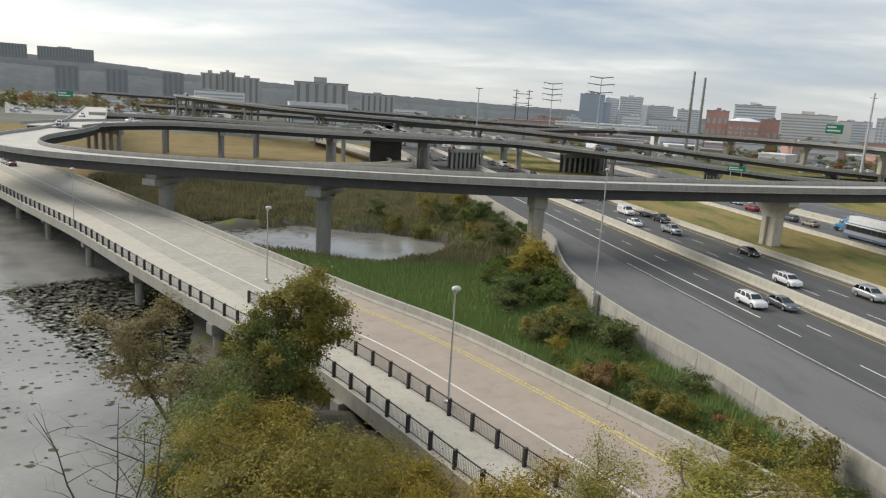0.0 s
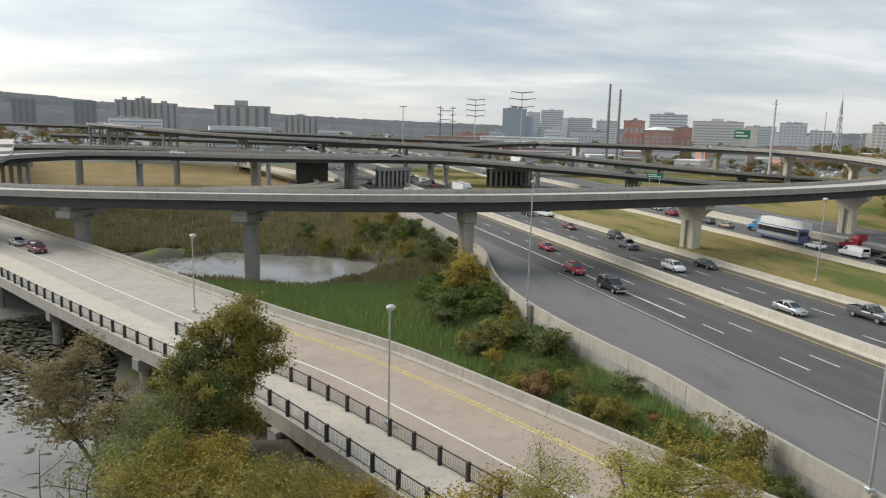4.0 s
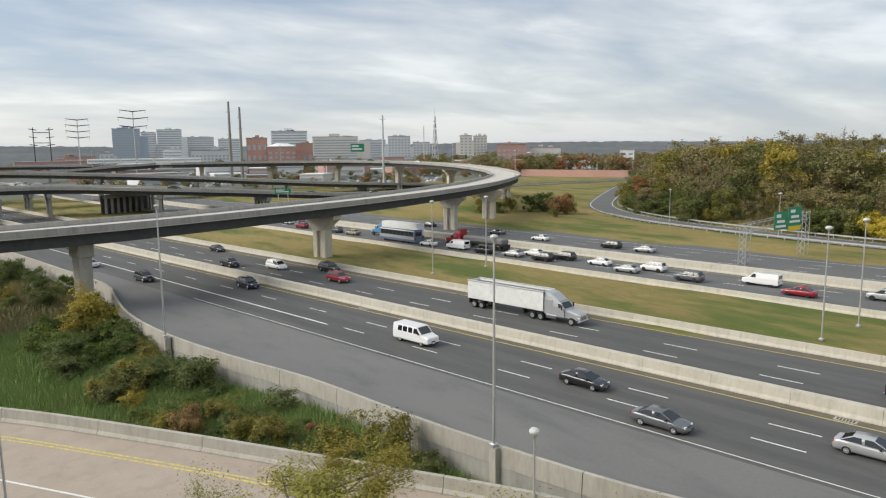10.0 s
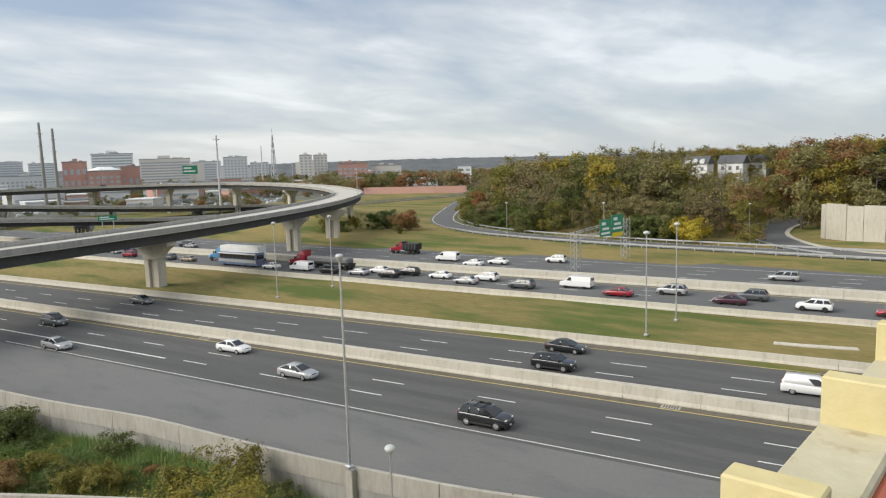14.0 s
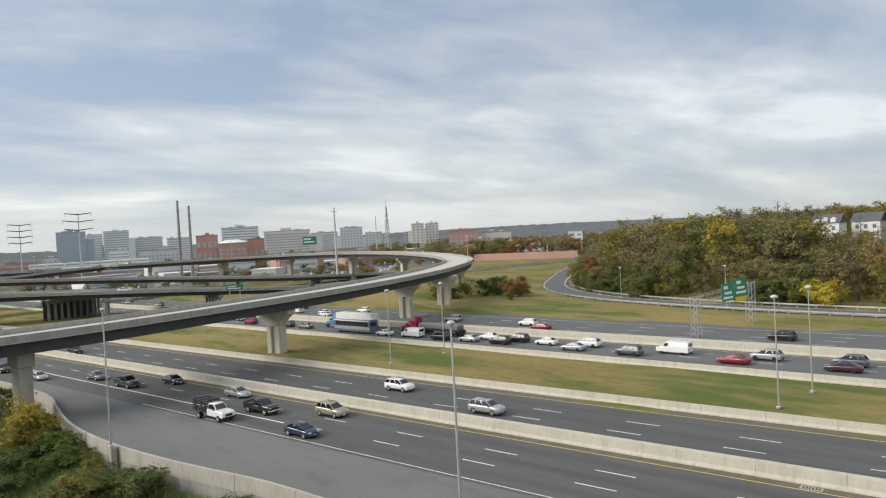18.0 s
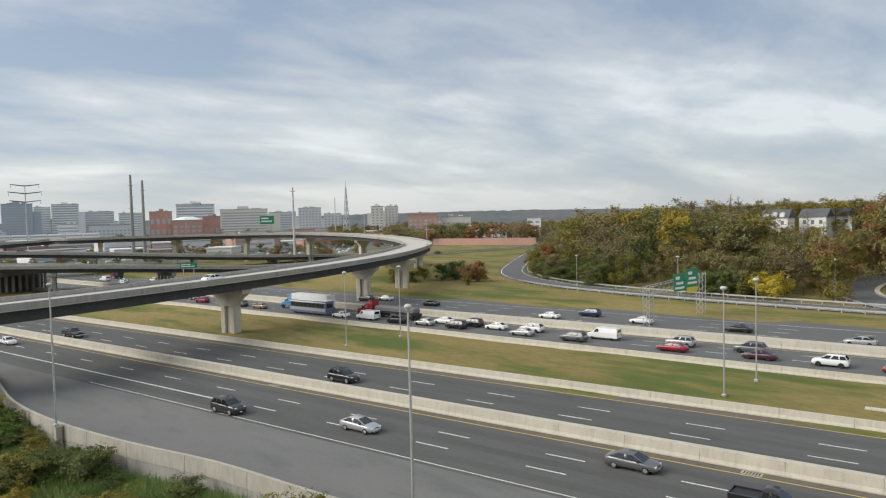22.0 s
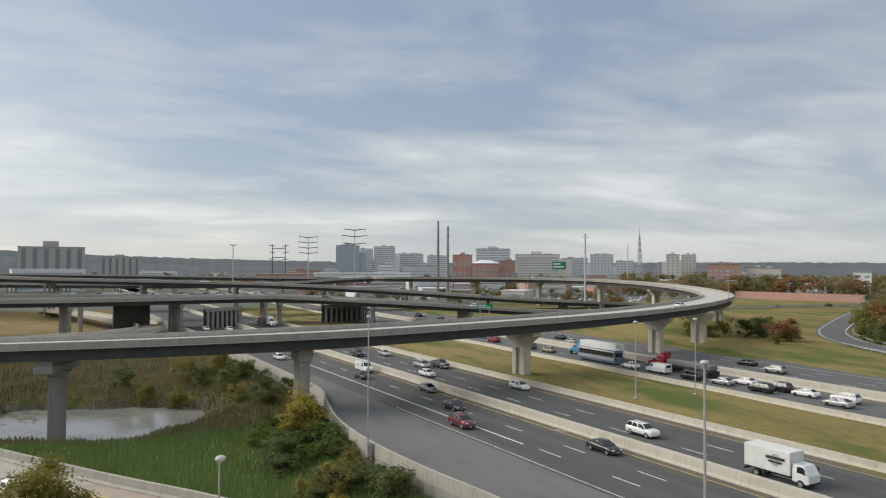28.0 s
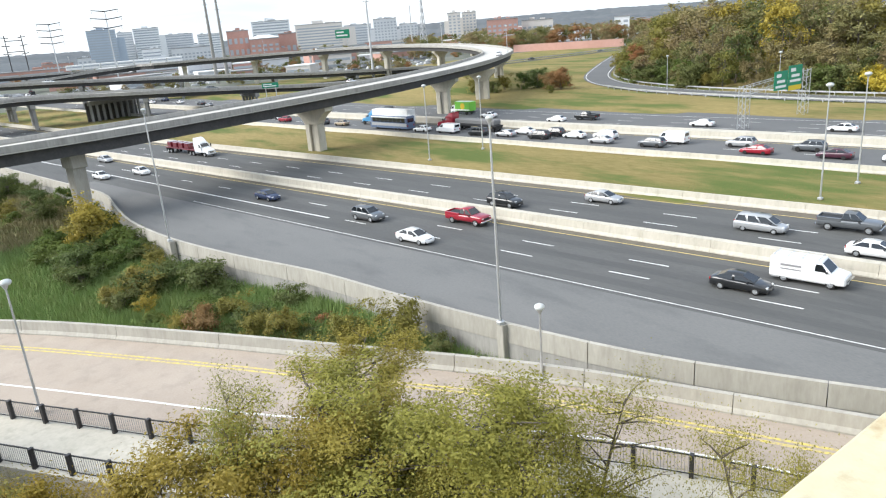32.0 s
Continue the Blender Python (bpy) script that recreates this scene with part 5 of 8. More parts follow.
def forward_cab(ob, colour, x):
    part("cab", loft([(x - 1.75, [(1.0, 0.6), (1.02, 1.5), (0.9, 2.3), (-0.9, 2.3), (-1.02, 1.5), (-1.0, 0.6)]), (x - 0.55, [(1.0, 0.5), (1.02, 1.4), (0.88, 2.28), (-0.88, 2.28), (-1.02, 1.4), (-1.0, 0.5)]), (x, [(0.95, 0.5), (0.97, 1.25), (0.92, 1.35), (-0.92, 1.35), (-0.97, 1.25), (-0.95, 0.5)])]), PAINT[colour], ob)
    pane("windshield", [(x - 0.02, 0.9, 1.36), (x - 0.02, -0.9, 1.36), (x - 0.53, -0.82, 2.22), (x - 0.53, 0.82, 2.22)], ob, (0.8, 0, 0.5), 0.92)
    for s in (1, -1):
        pane("side_window", [(x - 0.25, s * 1.0, 1.42), (x - 1.3, s * 1.02, 1.5), (x - 1.3, s * 0.92, 2.15), (x - 0.55, s * 0.92, 2.15)], ob, (0, s, 0.15), 0.9)
        part("headlight", boxed(x - 0.08, x + 0.02, s * 0.72 - 0.17, s * 0.72 + 0.17, 0.72, 0.92, 0.03), HEADLIGHT, ob)
        part("mirror", boxed(x - 0.4, x - 0.28, s * 1.2 - 0.1, s * 1.2 + 0.1, 1.5, 2.0, 0.03), TRIM, ob)
    part("front_bumper", boxed(x - 0.2, x + 0.05, -0.98, 0.98, 0.4, 0.62, 0.05), TRIM, ob)


def box_truck(colour, ob, box_material=None):
    forward_cab(ob, colour if box_material is None else "white", 3.6)
    part("cargo_box", boxed(-3.6, 1.75, -1.2, 1.2, 0.98, 3.35, 0.04), box_material or TRUCK_BOX, ob, "lime green cargo box" if box_material else "white cargo box")
    part("chassis", boxed(-3.5, 2.6, -0.42, 0.42, 0.62, 0.98, 0.03), TRIM, ob)
    part("rear_bumper", boxed(-3.75, -3.55, -1.1, 1.1, 0.5, 0.7, 0.03), TRIM, ob)
    dark = plain("dark_lettering", (0.03, 0.03, 0.03))
    for s in (1, -1):
        if box_material is None:
            bm = bmesh.new()
            tube(bm, (0.1, s * 1.19, 2.25), (0.1, s * 1.215, 2.25), 0.62, sides=24)
            part("round_emblem", bm, PAINT["silver"], ob)
            for a, b, z0, z1 in ((-1.0, 1.2, 2.3, 2.6), (-0.7, 0.9, 1.95, 2.15)):
                part("lettering", boxed(a, b, s * 1.22 - 0.012, s * 1.22 + 0.012, z0, z1), dark, ob)
        else:
            bm = bmesh.new()
            tube(bm, (-1.0, s * 1.19, 2.2), (-1.0, s * 1.215, 2.2), 0.8, sides=24)
            part("round_emblem", bm, SIGN_YELLOW, ob)
            part("pale_band", boxed(-3.5, 1.7, s * 1.207 - 0.012, s * 1.207 + 0.012, 1.1, 1.4), SIGN_WHITE, ob)
    for x in (-2.2, 2.75):
        for y in (-0.9, 0.9):
            wheel(ob, x, y, 0.42, 0.3 if x > 0 else 0.5)


def green_truck(colour, ob):
    box_truck("lime", ob, PAINT["lime"])


def bus(colour, ob):
    L = 6.7
    part("body", loft([(-L, [(1.2, 0.45), (1.25, 1.0), (1.25, 3.1), (1.05, 3.35), (-1.05, 3.35), (-1.25, 3.1), (-1.25, 1.0), (-1.2, 0.45)]), (L - 0.5, [(1.2, 0.45), (1.25, 1.0), (1.25, 3.1), (1.05, 3.35), (-1.05, 3.35), (-1.25, 3.1), (-1.25, 1.0), (-1.2, 0.45)]), (L, [(1.1, 0.5), (1.15, 1.0), (1.12, 2.7), (0.95, 3.1), (-0.95, 3.1), (-1.12, 2.7), (-1.15, 1.0), (-1.1, 0.5)])]), PAINT["coach blue"], ob)
    for s in (1, -1):
        for k in range(8):
            part("side_window", boxed(-L + 0.6 + 1.48 * k, -L + 2.0 + 1.48 * k, s * 1.262 - 0.012, s * 1.262 + 0.012, 1.85, 2.85, 0.005), CAR_GLASS, ob)
        part("silver_band", boxed(-L + 0.1, L - 0.6, s * 1.258 - 0.01, s * 1.258 + 0.01, 1.0, 1.68), PAINT["silver"], ob)
        part("white_band", boxed(-L + 0.1, L - 0.6, s * 1.258 - 0.01, s * 1.258 + 0.01, 2.9, 3.12), PAINT["white"], ob)
        part("tail_light", boxed(-L - 0.02, -L + 0.05, s * 0.95 - 0.12, s * 0.95 + 0.12, 1.0, 1.4), TAILLIGHT, ob)
    part("roof_panel", boxed(-L + 0.1, L - 0.7, -1.02, 1.02, 3.34, 3.42, 0.02), PAINT["white"], ob, "white roof panel")
    part("windshield", boxed(L - 0.06, L + 0.02, -1.0, 1.0, 1.4, 2.75), CAR_GLASS, ob)
    part("rear_window", boxed(-L - 0.02, -L + 0.03, -0.95, 0.95, 1.9, 2.8), CAR_GLASS, ob)
    for x in (-3.9, -2.7, 4.3):
        for y in (-1.05, 1.05):
            wheel(ob, x, y, 0.5, 0.32)


def dump_truck(colour, ob):
    truck_cab(ob, colour, 4.4, False)
    part("dump_body", loft([(-4.0, [(1.15, 1.2), (1.25, 2.7), (-1.25, 2.7), (-1.15, 1.2)]), (0.3, [(1.15, 1.2), (1.25, 2.7), (-1.25, 2.7), (-1.15, 1.2)])]), TRIM, ob, "dark dump body")
    part("cab_guard", boxed(0.2, 1.2, -1.2, 1.2, 2.95, 3.05), TRIM, ob)
    part("chassis", boxed(-3.8, 2.0, -0.45, 0.45, 0.75, 1.2, 0.03), TRIM, ob)
    for k in range(5):
        part("body_rib", boxed(-3.7 + 0.95 * k, -3.55 + 0.95 * k, -1.3, 1.3, 1.25, 2.6, 0.02), PAINT["grey"], ob)
    for x in (-3.0, -1.7):
        for y in (-0.95, 0.95):
            wheel(ob, x, y, 0.5, 0.5)


def stake_truck(colour, ob):
    part("hood", loft([(0.9, [(0.95, 0.6), (0.98, 1.3), (0.85, 1.45), (-0.85, 1.45), (-0.98, 1.3), (-0.95, 0.6)]), (2.9, [(0.95, 0.6), (0.97, 1.2), (0.85, 1.32), (-0.85, 1.32), (-0.97, 1.2), (-0.95, 0.6)]), (3.1, [(0.9, 0.6), (0.9, 1.05), (0.8, 1.15), (-0.8, 1.15), (-0.9, 1.05), (-0.9, 0.6)])]), PAINT[colour], ob)
    part("cab", boxed(-0.5, 1.0, -0.97, 0.97, 0.6, 1.42, 0.05), PAINT[colour], ob)
    part("cab_roof", cabin(1.6, -0.45, 0.9, -0.35, 0.92, 1.42, 2.15), PAINT[colour], ob)
    windows(ob, 1.6, -0.45, 0.9, -0.35, 0.92, 1.44, 2.13, (0.95,))
    part("flat_bed", boxed(-3.4, -0.6, -1.15, 1.15, 1.0, 1.15, 0.02), TRIM, ob)
    for s in (1, -1):
        bm = bmesh.new()
        for k in range(7):
            box(bm, -3.4 + 0.45 * k, -3.32 + 0.45 * k, s * 1.12 - 0.03, s * 1.12 + 0.03, 1.15, 2.4)
        for z in (1.3, 1.65, 2.0, 2.3):
            box(bm, -3.4, -0.6, s * 1.09 - 0.02, s * 1.09 + 0.02, z, z + 0.12)
        part("stake_side", bm, TRIM, ob)
    for z in (1.3, 1.65, 2.0, 2.3):
        for x in (-3.38, -0.64):
            part("stake_end_board", boxed(x, x + 0.04, -1.1, 1.1, z, z + 0.12), TRIM, ob)
    lights(ob, 3.06, -3.4, 0.98, 0.95, 0.9, 0.2)
    part("front_bumper", boxed(2.95, 3.2, -1.0, 1.0, 0.45, 0.68, 0.05), TRIM, ob)
    part("grille", boxed(3.0, 3.12, -0.5, 0.5, 0.75, 1.05, 0.02), TRIM, ob)
    mirrors(ob, 1.3, 1.05, 1.45)
    for x in (-2.2, 2.1):
        for y in (-0.9, 0.9):
            wheel(ob, x, y, 0.42, 0.3 if x > 0 else 0.5)


def towing_pickup(colour, ob):
    pickup(colour, ob)
    part("hitch_bar", boxed(-4.6, -2.9, -0.06, 0.06, 0.5, 0.62), TRIM, ob)
    part("trailer_deck", boxed(-10.4, -4.4, -1.1, 1.1, 0.72, 0.86, 0.02), TRIM, ob, "black flatbed trailer")
    for s in (1, -1):
        bm = bmesh.new()
        for k in range(6):
            tube(bm, (-10.2 + 1.1 * k, s * 1.05, 0.8), (-10.2 + 1.1 * k, s * 1.05, 1.35), 0.04, sides=4)
        tube(bm, (-10.3, s * 1.05, 1.33), (-4.5, s * 1.05, 1.33), 0.04, sides=4)
        part("trailer_rail", bm, TRIM, ob)
    for x in (-8.2, -7.3):
        for y in (-1.0, 1.0):
            wheel(ob, x, y, 0.38, 0.25)


MAKE = {"sedan": sedan, "hatchback": hatchback, "suv": suv, "boxy_suv": boxy_suv, "minivan": minivan, "panel_minivan": panel_minivan, "pickup": pickup, "capped_pickup": capped_pickup, "van": van, "service_van": service_van, "passenger_van": passenger_van, "semi": semi, "dump_semi": dump_semi, "flat_semi": flat_semi, "tarp_semi": tarp_semi, "box_truck": box_truck, "green_truck": green_truck, "bus": bus, "dump_truck": dump_truck, "stake_truck": stake_truck, "towing_pickup": towing_pickup}
WORDS = {
    "sedan": ("sedan", "car", "saloon car"), "hatchback": ("hatchback", "car", "rounded hatchback car"), "suv": ("suv", "car", "sport utility car with roof rails"), "boxy_suv": ("suv", "car", "sport utility car with a roof rack"), "minivan": ("minivan", "car", "minivan with dark windows"), "panel_minivan": ("minivan", "car", "small panel van with closed sides"),
    "pickup": ("pickup_truck", "pickup", "crew-cab pickup truck with an open bed"), "capped_pickup": ("pickup_truck", "pickup", "pickup truck with a covered bed"), "van": ("van", "van", "panel van"), "service_van": ("van", "van", "work van with a ladder rack"),
    "passenger_van": ("van", "van", "passenger van with side windows"), "semi": ("semi_truck", "truck", "tractor with a white box trailer"), "dump_semi": ("semi_truck", "truck", "tractor pulling a long white open-top trailer"), "tarp_semi": ("semi_truck", "truck", "tractor pulling a low grey tarpaulined trailer"), "flat_semi": ("semi_truck", "truck", "tractor pulling a loaded dark red flatbed"),
    "box_truck": ("box_truck", "truck", "box truck with a round emblem"), "green_truck": ("box_truck", "truck", "truck with a lime green cargo box"), "bus": ("coach_bus", "bus", "coach with dark windows"), "dump_truck": ("dump_truck", "truck", "dump truck with a dark ribbed body"),
    "stake_truck": ("stake_truck", "truck", "truck with a black stake-sided bed"), "towing_pickup": ("pickup_truck", "pickup", "pickup truck towing an empty flatbed trailer"),
}
CACHE = {}
FLEET = []


def vehicle(kind, colour, m, where, group):
    name, category, words = WORDS[kind]
    NEAR_BY[0] = not ("queue" in group or "overpass" in group or "far" in group)
    key = (kind, colour, NEAR_BY[0])
    if key in CACHE:
        ob = copy_thing(CACHE[key], m)
        ob.name = name
    else:
        ob = empty(name)
        MAKE[kind](colour, ob)
        CACHE[key] = ob
        ob.matrix_basis = m
    return tagged(ob, f"{colour} {words} {where}", category, group)


HEAD_A, HEAD_B = math.degrees(math.atan2(-1.0, LEAN_A)), math.degrees(math.atan2(1.0, -LEAN_B))


def pass_by(line, head, seen, cruise, kind, colour, where, group, down):
    """A vehicle on a straight road: seen = (t, line, y) in time order; it cruises before and after."""
    rows = list(seen)
    t0, c0, y0 = rows[0]
    t1, c1, y1 = rows[-1]
    s = -1.0 if down else 1.0
    if len(rows) == 1:
        rows.append((t1 + 0.5, c1, y1 + s * cruise * 0.5))
        t1, c1, y1 = rows[-1]
    if t0 > 0.6:
        rows.insert(0, (0.0, c0, y0 - s * cruise * t0))
    elif t0 > 0:
        rows[0] = (0.0, c0, y0 - s * cruise * t0)
    if t1 < 31.6:
        rows.append((32.0, c1, y1 + s * cruise * (32 - t1)))
    keyed = [(t, pose(*line(c, y), 0, 0, head)) for t, c, y in rows]
    ob = vehicle(kind, colour, keyed[0][1], where, group)
    FLEET.append((ob, keyed))


def near_lane(kind, colour, *seen):
    pass_by(way_a, HEAD_A, seen, 23.5, kind, colour, "on the near carriageway", "cars on the near carriageway", True)


def mid_lane(kind, colour, *seen):
    pass_by(way_a, HEAD_A, seen, 23.7, kind, colour, "beyond the median", "cars beyond the median", True)


def far_lane(kind, colour, *seen):
    pass_by(way_b, HEAD_B, seen, 21.0, kind, colour, "on the far carriageway", "cars on the far carriageway", False)


near_lane("suv", "white", (0, 49, 74.7), (1, 49, 50))
near_lane("sedan", "grey", (0, 52.4, 74.6), (1, 52.4, 49.6))
near_lane("suv", "red", (2, 45.5, 134), (3, 45.8, 113.7), (7, 45.6, 28.9))
near_lane("capped_pickup", "black", (2, 45.2, 124), (3, 45.5, 103.7), (6, 45.8, 38))
near_lane("sedan", "red", (6, 50.2, 61.5), (7, 50.1, 34.1))
near_lane("sedan", "grey", (6, 45.4, 116.5), (8, 45.2, 73.4), (10, 45.0, 29.1))
near_lane("sedan", "black", (6, 45.5, 130.5), (8, 46.8, 86.1), (9, 48, 63.2), (10, 48.8, 38.3))
near_lane("sedan", "silver", (6, 49.6, 121.8), (8, 49.5, 69.9), (10, 49.5, 18.2))
near_lane("passenger_van", "white", (6, 49.4, 157), (9, 48.6, 82.3), (11, 48.9, 33.5))
near_lane("boxy_suv", "black", (8, 44.6, 151), (11, 44.9, 92.3), (14.5, 45.3, 20.7))
near_lane("suv", "dark blue", (8, 52.4, 146.8), (11, 52.6, 71.4), (13, 52.2, 21.9))
near_lane("sedan", "silver", (9, 44.4, 152), (11, 44.8, 112), (13, 47.2, 73.1), (14.5, 48.6, 42.4))
near_lane("sedan", "white", (11, 50.8, 137.7), (13, 51.8, 90.5), (14.5, 52.4, 53.9))
near_lane("sedan", "silver", (13, 44.6, 106.3), (14.5, 44.4, 73.9))
near_lane("suv", "grey", (13, 52.0, 123), (14.5, 51.6, 86.4), (17, 51.4, 27.4))
near_lane("stake_truck", "white", (17, 44.5, 101.6), (18, 44.3, 78.3), (20, 44.1, 32.8))
near_lane("sedan", "blue", (17, 45, 86.5), (19, 44.9, 41.6))
near_lane("pickup", "black", (17, 48.8, 101.7), (20, 48.8, 26.3))
near_lane("suv", "beige", (17, 52, 93), (19, 51.8, 43.9))
near_lane("sedan", "silver", (18, 52.5, 87.3), (20, 52.3, 37.7))
near_lane("sedan", "black", (17, 52.6, 127.5), (18, 53, 104.1), (21, 52.9, 29))
near_lane("pickup", "black", (18, 48.3, 107.8), (21, 48.2, 40.7))
near_lane("sedan", "grey", (18, 48.8, 118.7), (20, 49.6, 74.1), (22, 51.3, 28.8))
near_lane("sedan", "silver", (18, 44, 127.6), (20, 44.3, 89.7), (22, 47.2, 52.2), (23, 47.8, 32.1))
near_lane("suv", "black", (19, 43.8, 123.2), (21, 44.2, 86.8), (23, 44.6, 46.9))
near_lane("sedan", "white", (22, 50.8, 135.8), (24, 51.6, 90.2), (25.5, 51.3, 53.4))
near_lane("sedan", "black", (23, 44.4, 109.3), (25, 45.1, 66.5), (25.5, 45.0, 56.1))
near_lane("sedan", "white", (24, 45.4, 123.3), (25.5, 45.7, 89.6))
near_lane("sedan", "black", (24, 49.7, 134.3), (25.5, 49.7, 98.3))
near_lane("suv", "dark red", (25, 44.8, 148.3), (28, 45.6, 80.1), (29, 45.4, 54.9), (30, 45.2, 30.2))
near_lane("sedan", "black", (25, 52.5, 136.5), (28, 52.8, 64.5), (29, 53, 40.1))
near_lane("sedan", "black", (28, 50, 90), (29, 49.7, 64.9), (30.5, 49.3, 29.8))
near_lane("sedan", "grey", (28, 53.7, 104.3), (29, 53.5, 77.6), (31, 53.6, 26.5))
near_lane("sedan", "black", (28, 49.6, 120), (29, 49.1, 95.8), (31, 49, 49.6), (32, 48.8, 25.7))
near_lane("service_van", "white", (28, 53.2, 127.5), (29, 53.2, 101.2), (30, 52.8, 75.2), (32, 52.6, 23))
near_lane("sedan", "white", (28, 44.2, 149.5), (29, 44.5, 125.4), (31, 45.5, 79.6), (32, 45.4, 54.4))
near_lane("suv", "grey", (29, 48.6, 131.1), (31, 49.2, 88.2), (32, 48.8, 65.5))
near_lane("pickup", "red", (29, 52.8, 133), (30, 53.2, 108.6), (32, 53, 55.4))
near_lane("sedan", "blue", (30, 48.8, 133.5), (31, 49.1, 109.8), (32, 49.3, 85.6))
near_lane("sedan", "white", (31, 44.6, 150.5), (32, 44.8, 126.3))
near_lane("sedan", "white", (31, 50.2, 148), (32, 50.2, 123.9))
near_lane("sedan", "silver", (32, 53.2, 146))

mid_lane("boxy_suv", "white", (0, 60.7, 86.1), (1, 60.7, 62.5))
mid_lane("sedan", "white", (0, 60.7, 129), (1, 60.1, 106), (3, 60, 62.3))
mid_lane("sedan", "silver", (0, 61, 159.2), (1, 60.8, 136.8), (3, 60.7, 93.6))
mid_lane("suv", "white", (1, 61.6, 160.6), (3, 61.5, 116.7), (6, 62.4, 52.5))
mid_lane("pickup", "silver", (0, 64, 121.9), (1, 63, 98.6), (2, 63.1, 76.3))
mid_lane("service_van", "white", (0, 65.4, 143.5), (2, 64.7, 99.4), (3, 64.4, 77.8))
mid_lane("suv", "silver", (0, 67.2, 81), (1, 67.2, 57))
mid_lane("sedan", "black", (0, 67.6, 105.3), (1, 67, 80.7))
mid_lane("towing_pickup", "black", (0, 68.8, 135.5), (1, 68.6, 111), (3, 67.8, 63))
mid_lane("pickup", "grey", (0, 69, 166), (1, 68.8, 141.6), (3, 68, 93.1))
mid_lane("sedan", "black", (2, 68.3, 143.3), (3, 68.2, 120.4), (6, 68.4, 52))
mid_lane("pickup", "grey", (2, 65.4, 155), (3, 65.3, 134.4), (6, 64.4, 72.1), (7, 63, 49.7))
mid_lane("boxy_suv", "black", (2, 69, 169.5), (3, 68.8, 146.8), (6, 68.8, 78.7), (7, 68.7, 55.8))
mid_lane("sedan", "dark red", (3, 66, 160), (6, 65, 92.4), (8, 63, 47.6), (9, 62.8, 25.7))
mid_lane("pickup", "black", (6, 65.2, 111.5), (7, 64.2, 87.9), (9, 62.9, 42.4))
mid_lane("van", "white", (6, 69, 108.9), (7, 68, 83.6), (9, 67.2, 34.4))
mid_lane("dump_semi", "silver", (6, 66.8, 160.5), (8, 66, 109.6), (11, 65.8, 35.4))
mid_lane("suv", "black", (8, 60.8, 159), (11, 60.5, 96), (14.5, 60.9, 24.4))
mid_lane("panel_minivan", "white", (8, 65.6, 157.8), (11, 64, 85), (14, 63, 14.2))
mid_lane("suv", "red", (8, 64.6, 139.6), (11, 63.7, 68.8), (13, 62.2, 21.8))
mid_lane("suv", "black", (8, 69, 153.6), (10, 68.8, 101.3), (13, 66.6, 20.9))
mid_lane("sedan", "black", (10, 68.4, 136), (12, 67.7, 86.8), (14.5, 66.9, 24.6))
mid_lane("sedan", "grey", (12, 66.6, 148.6), (14.5, 66.2, 91.5), (17, 64.8, 33.5))
mid_lane("suv", "silver", (17, 60.6, 78.8), (18, 61, 55.4), (19, 60.5, 31.1))
mid_lane("suv", "white", (17, 64.4, 97.2), (18, 65, 72.5), (20, 65.4, 22))
mid_lane("boxy_suv", "black", (18, 59.8, 154.3), (20, 59.9, 112.4), (22, 60.7, 69.6), (24, 60.6, 24.9))
mid_lane("pickup", "black", (21, 60.5, 160), (23, 60.9, 110.1), (24, 62, 86), (25.5, 61, 45.7))
mid_lane("box_truck", "white", (24, 60.2, 145.5), (25, 60.6, 121.9), (28, 60.4, 50.7))
mid_lane("suv", "white", (24, 61.8, 165.5), (25, 61.4, 141), (28, 61.9, 69.2), (29, 62.4, 44.6))
mid_lane("sedan", "white", (25.5, 68.6, 164), (28, 67.8, 101.8), (29, 67.4, 76.9), (31, 67, 29))
mid_lane("sedan", "white", (28, 61, 118.8), (29, 60.7, 94.2), (31, 60.6, 46.3), (32, 60.6, 22))
mid_lane("pickup", "grey", (28, 68.4, 128), (29, 68, 102.3), (31, 67.6, 52.2), (32, 67, 26.5))
mid_lane("minivan", "silver", (28, 65.4, 129.6), (29, 64.8, 104.6), (31, 64, 56.6), (32, 63.5, 32))
mid_lane("sedan", "silver", (28, 66.6, 149), (29, 66.3, 123.8), (31, 66.6, 75), (32, 66.6, 49.9))
mid_lane("boxy_suv", "black", (28, 61, 149.8), (29, 60.6, 125.7), (31, 60.5, 81.2), (32, 60.4, 57.6))
mid_lane("flat_semi", "white", (31, 65.6, 163), (32, 65.5, 138))

far_lane("sedan", "black", (9, 119.6, 123.3), (10, 119.6, 144))
far_lane("sedan", "grey", (9, 119, 99.5), (10, 119.4, 121.1))
far_lane("sedan", "white", (9, 118, 84.8), (10, 117.4, 107))
far_lane("suv", "black", (9, 118, 69.8), (10, 117.4, 89.8))
far_lane("sedan", "silver", (9, 117.8, 61), (10, 117, 82.4))
far_lane("dump_truck", "red", (11, 123.9, 49.5), (12, 123.9, 68.9), (14, 124.2, 107.5))
far_lane("van", "white", (12, 118.4, 48.9), (14, 117.8, 91.7))
far_lane("sedan", "white", (12, 113.6, 46), (14, 113.8, 82.9))
far_lane("sedan", "white", (12, 117.8, 37.0), (13, 117.4, 58.5), (14, 117.4, 80))
far_lane("suv", "white", (13, 123.2, 50), (14, 123.3, 71.5))
far_lane("minivan", "silver", (14, 117.9, 31), (17, 117.3, 97.1), (18, 117.8, 119.6))
far_lane("suv", "white", (17, 117.2, 78.2), (18, 117.4, 99))
far_lane("sedan", "red", (17, 113.8, 71.9), (18, 113.8, 93))
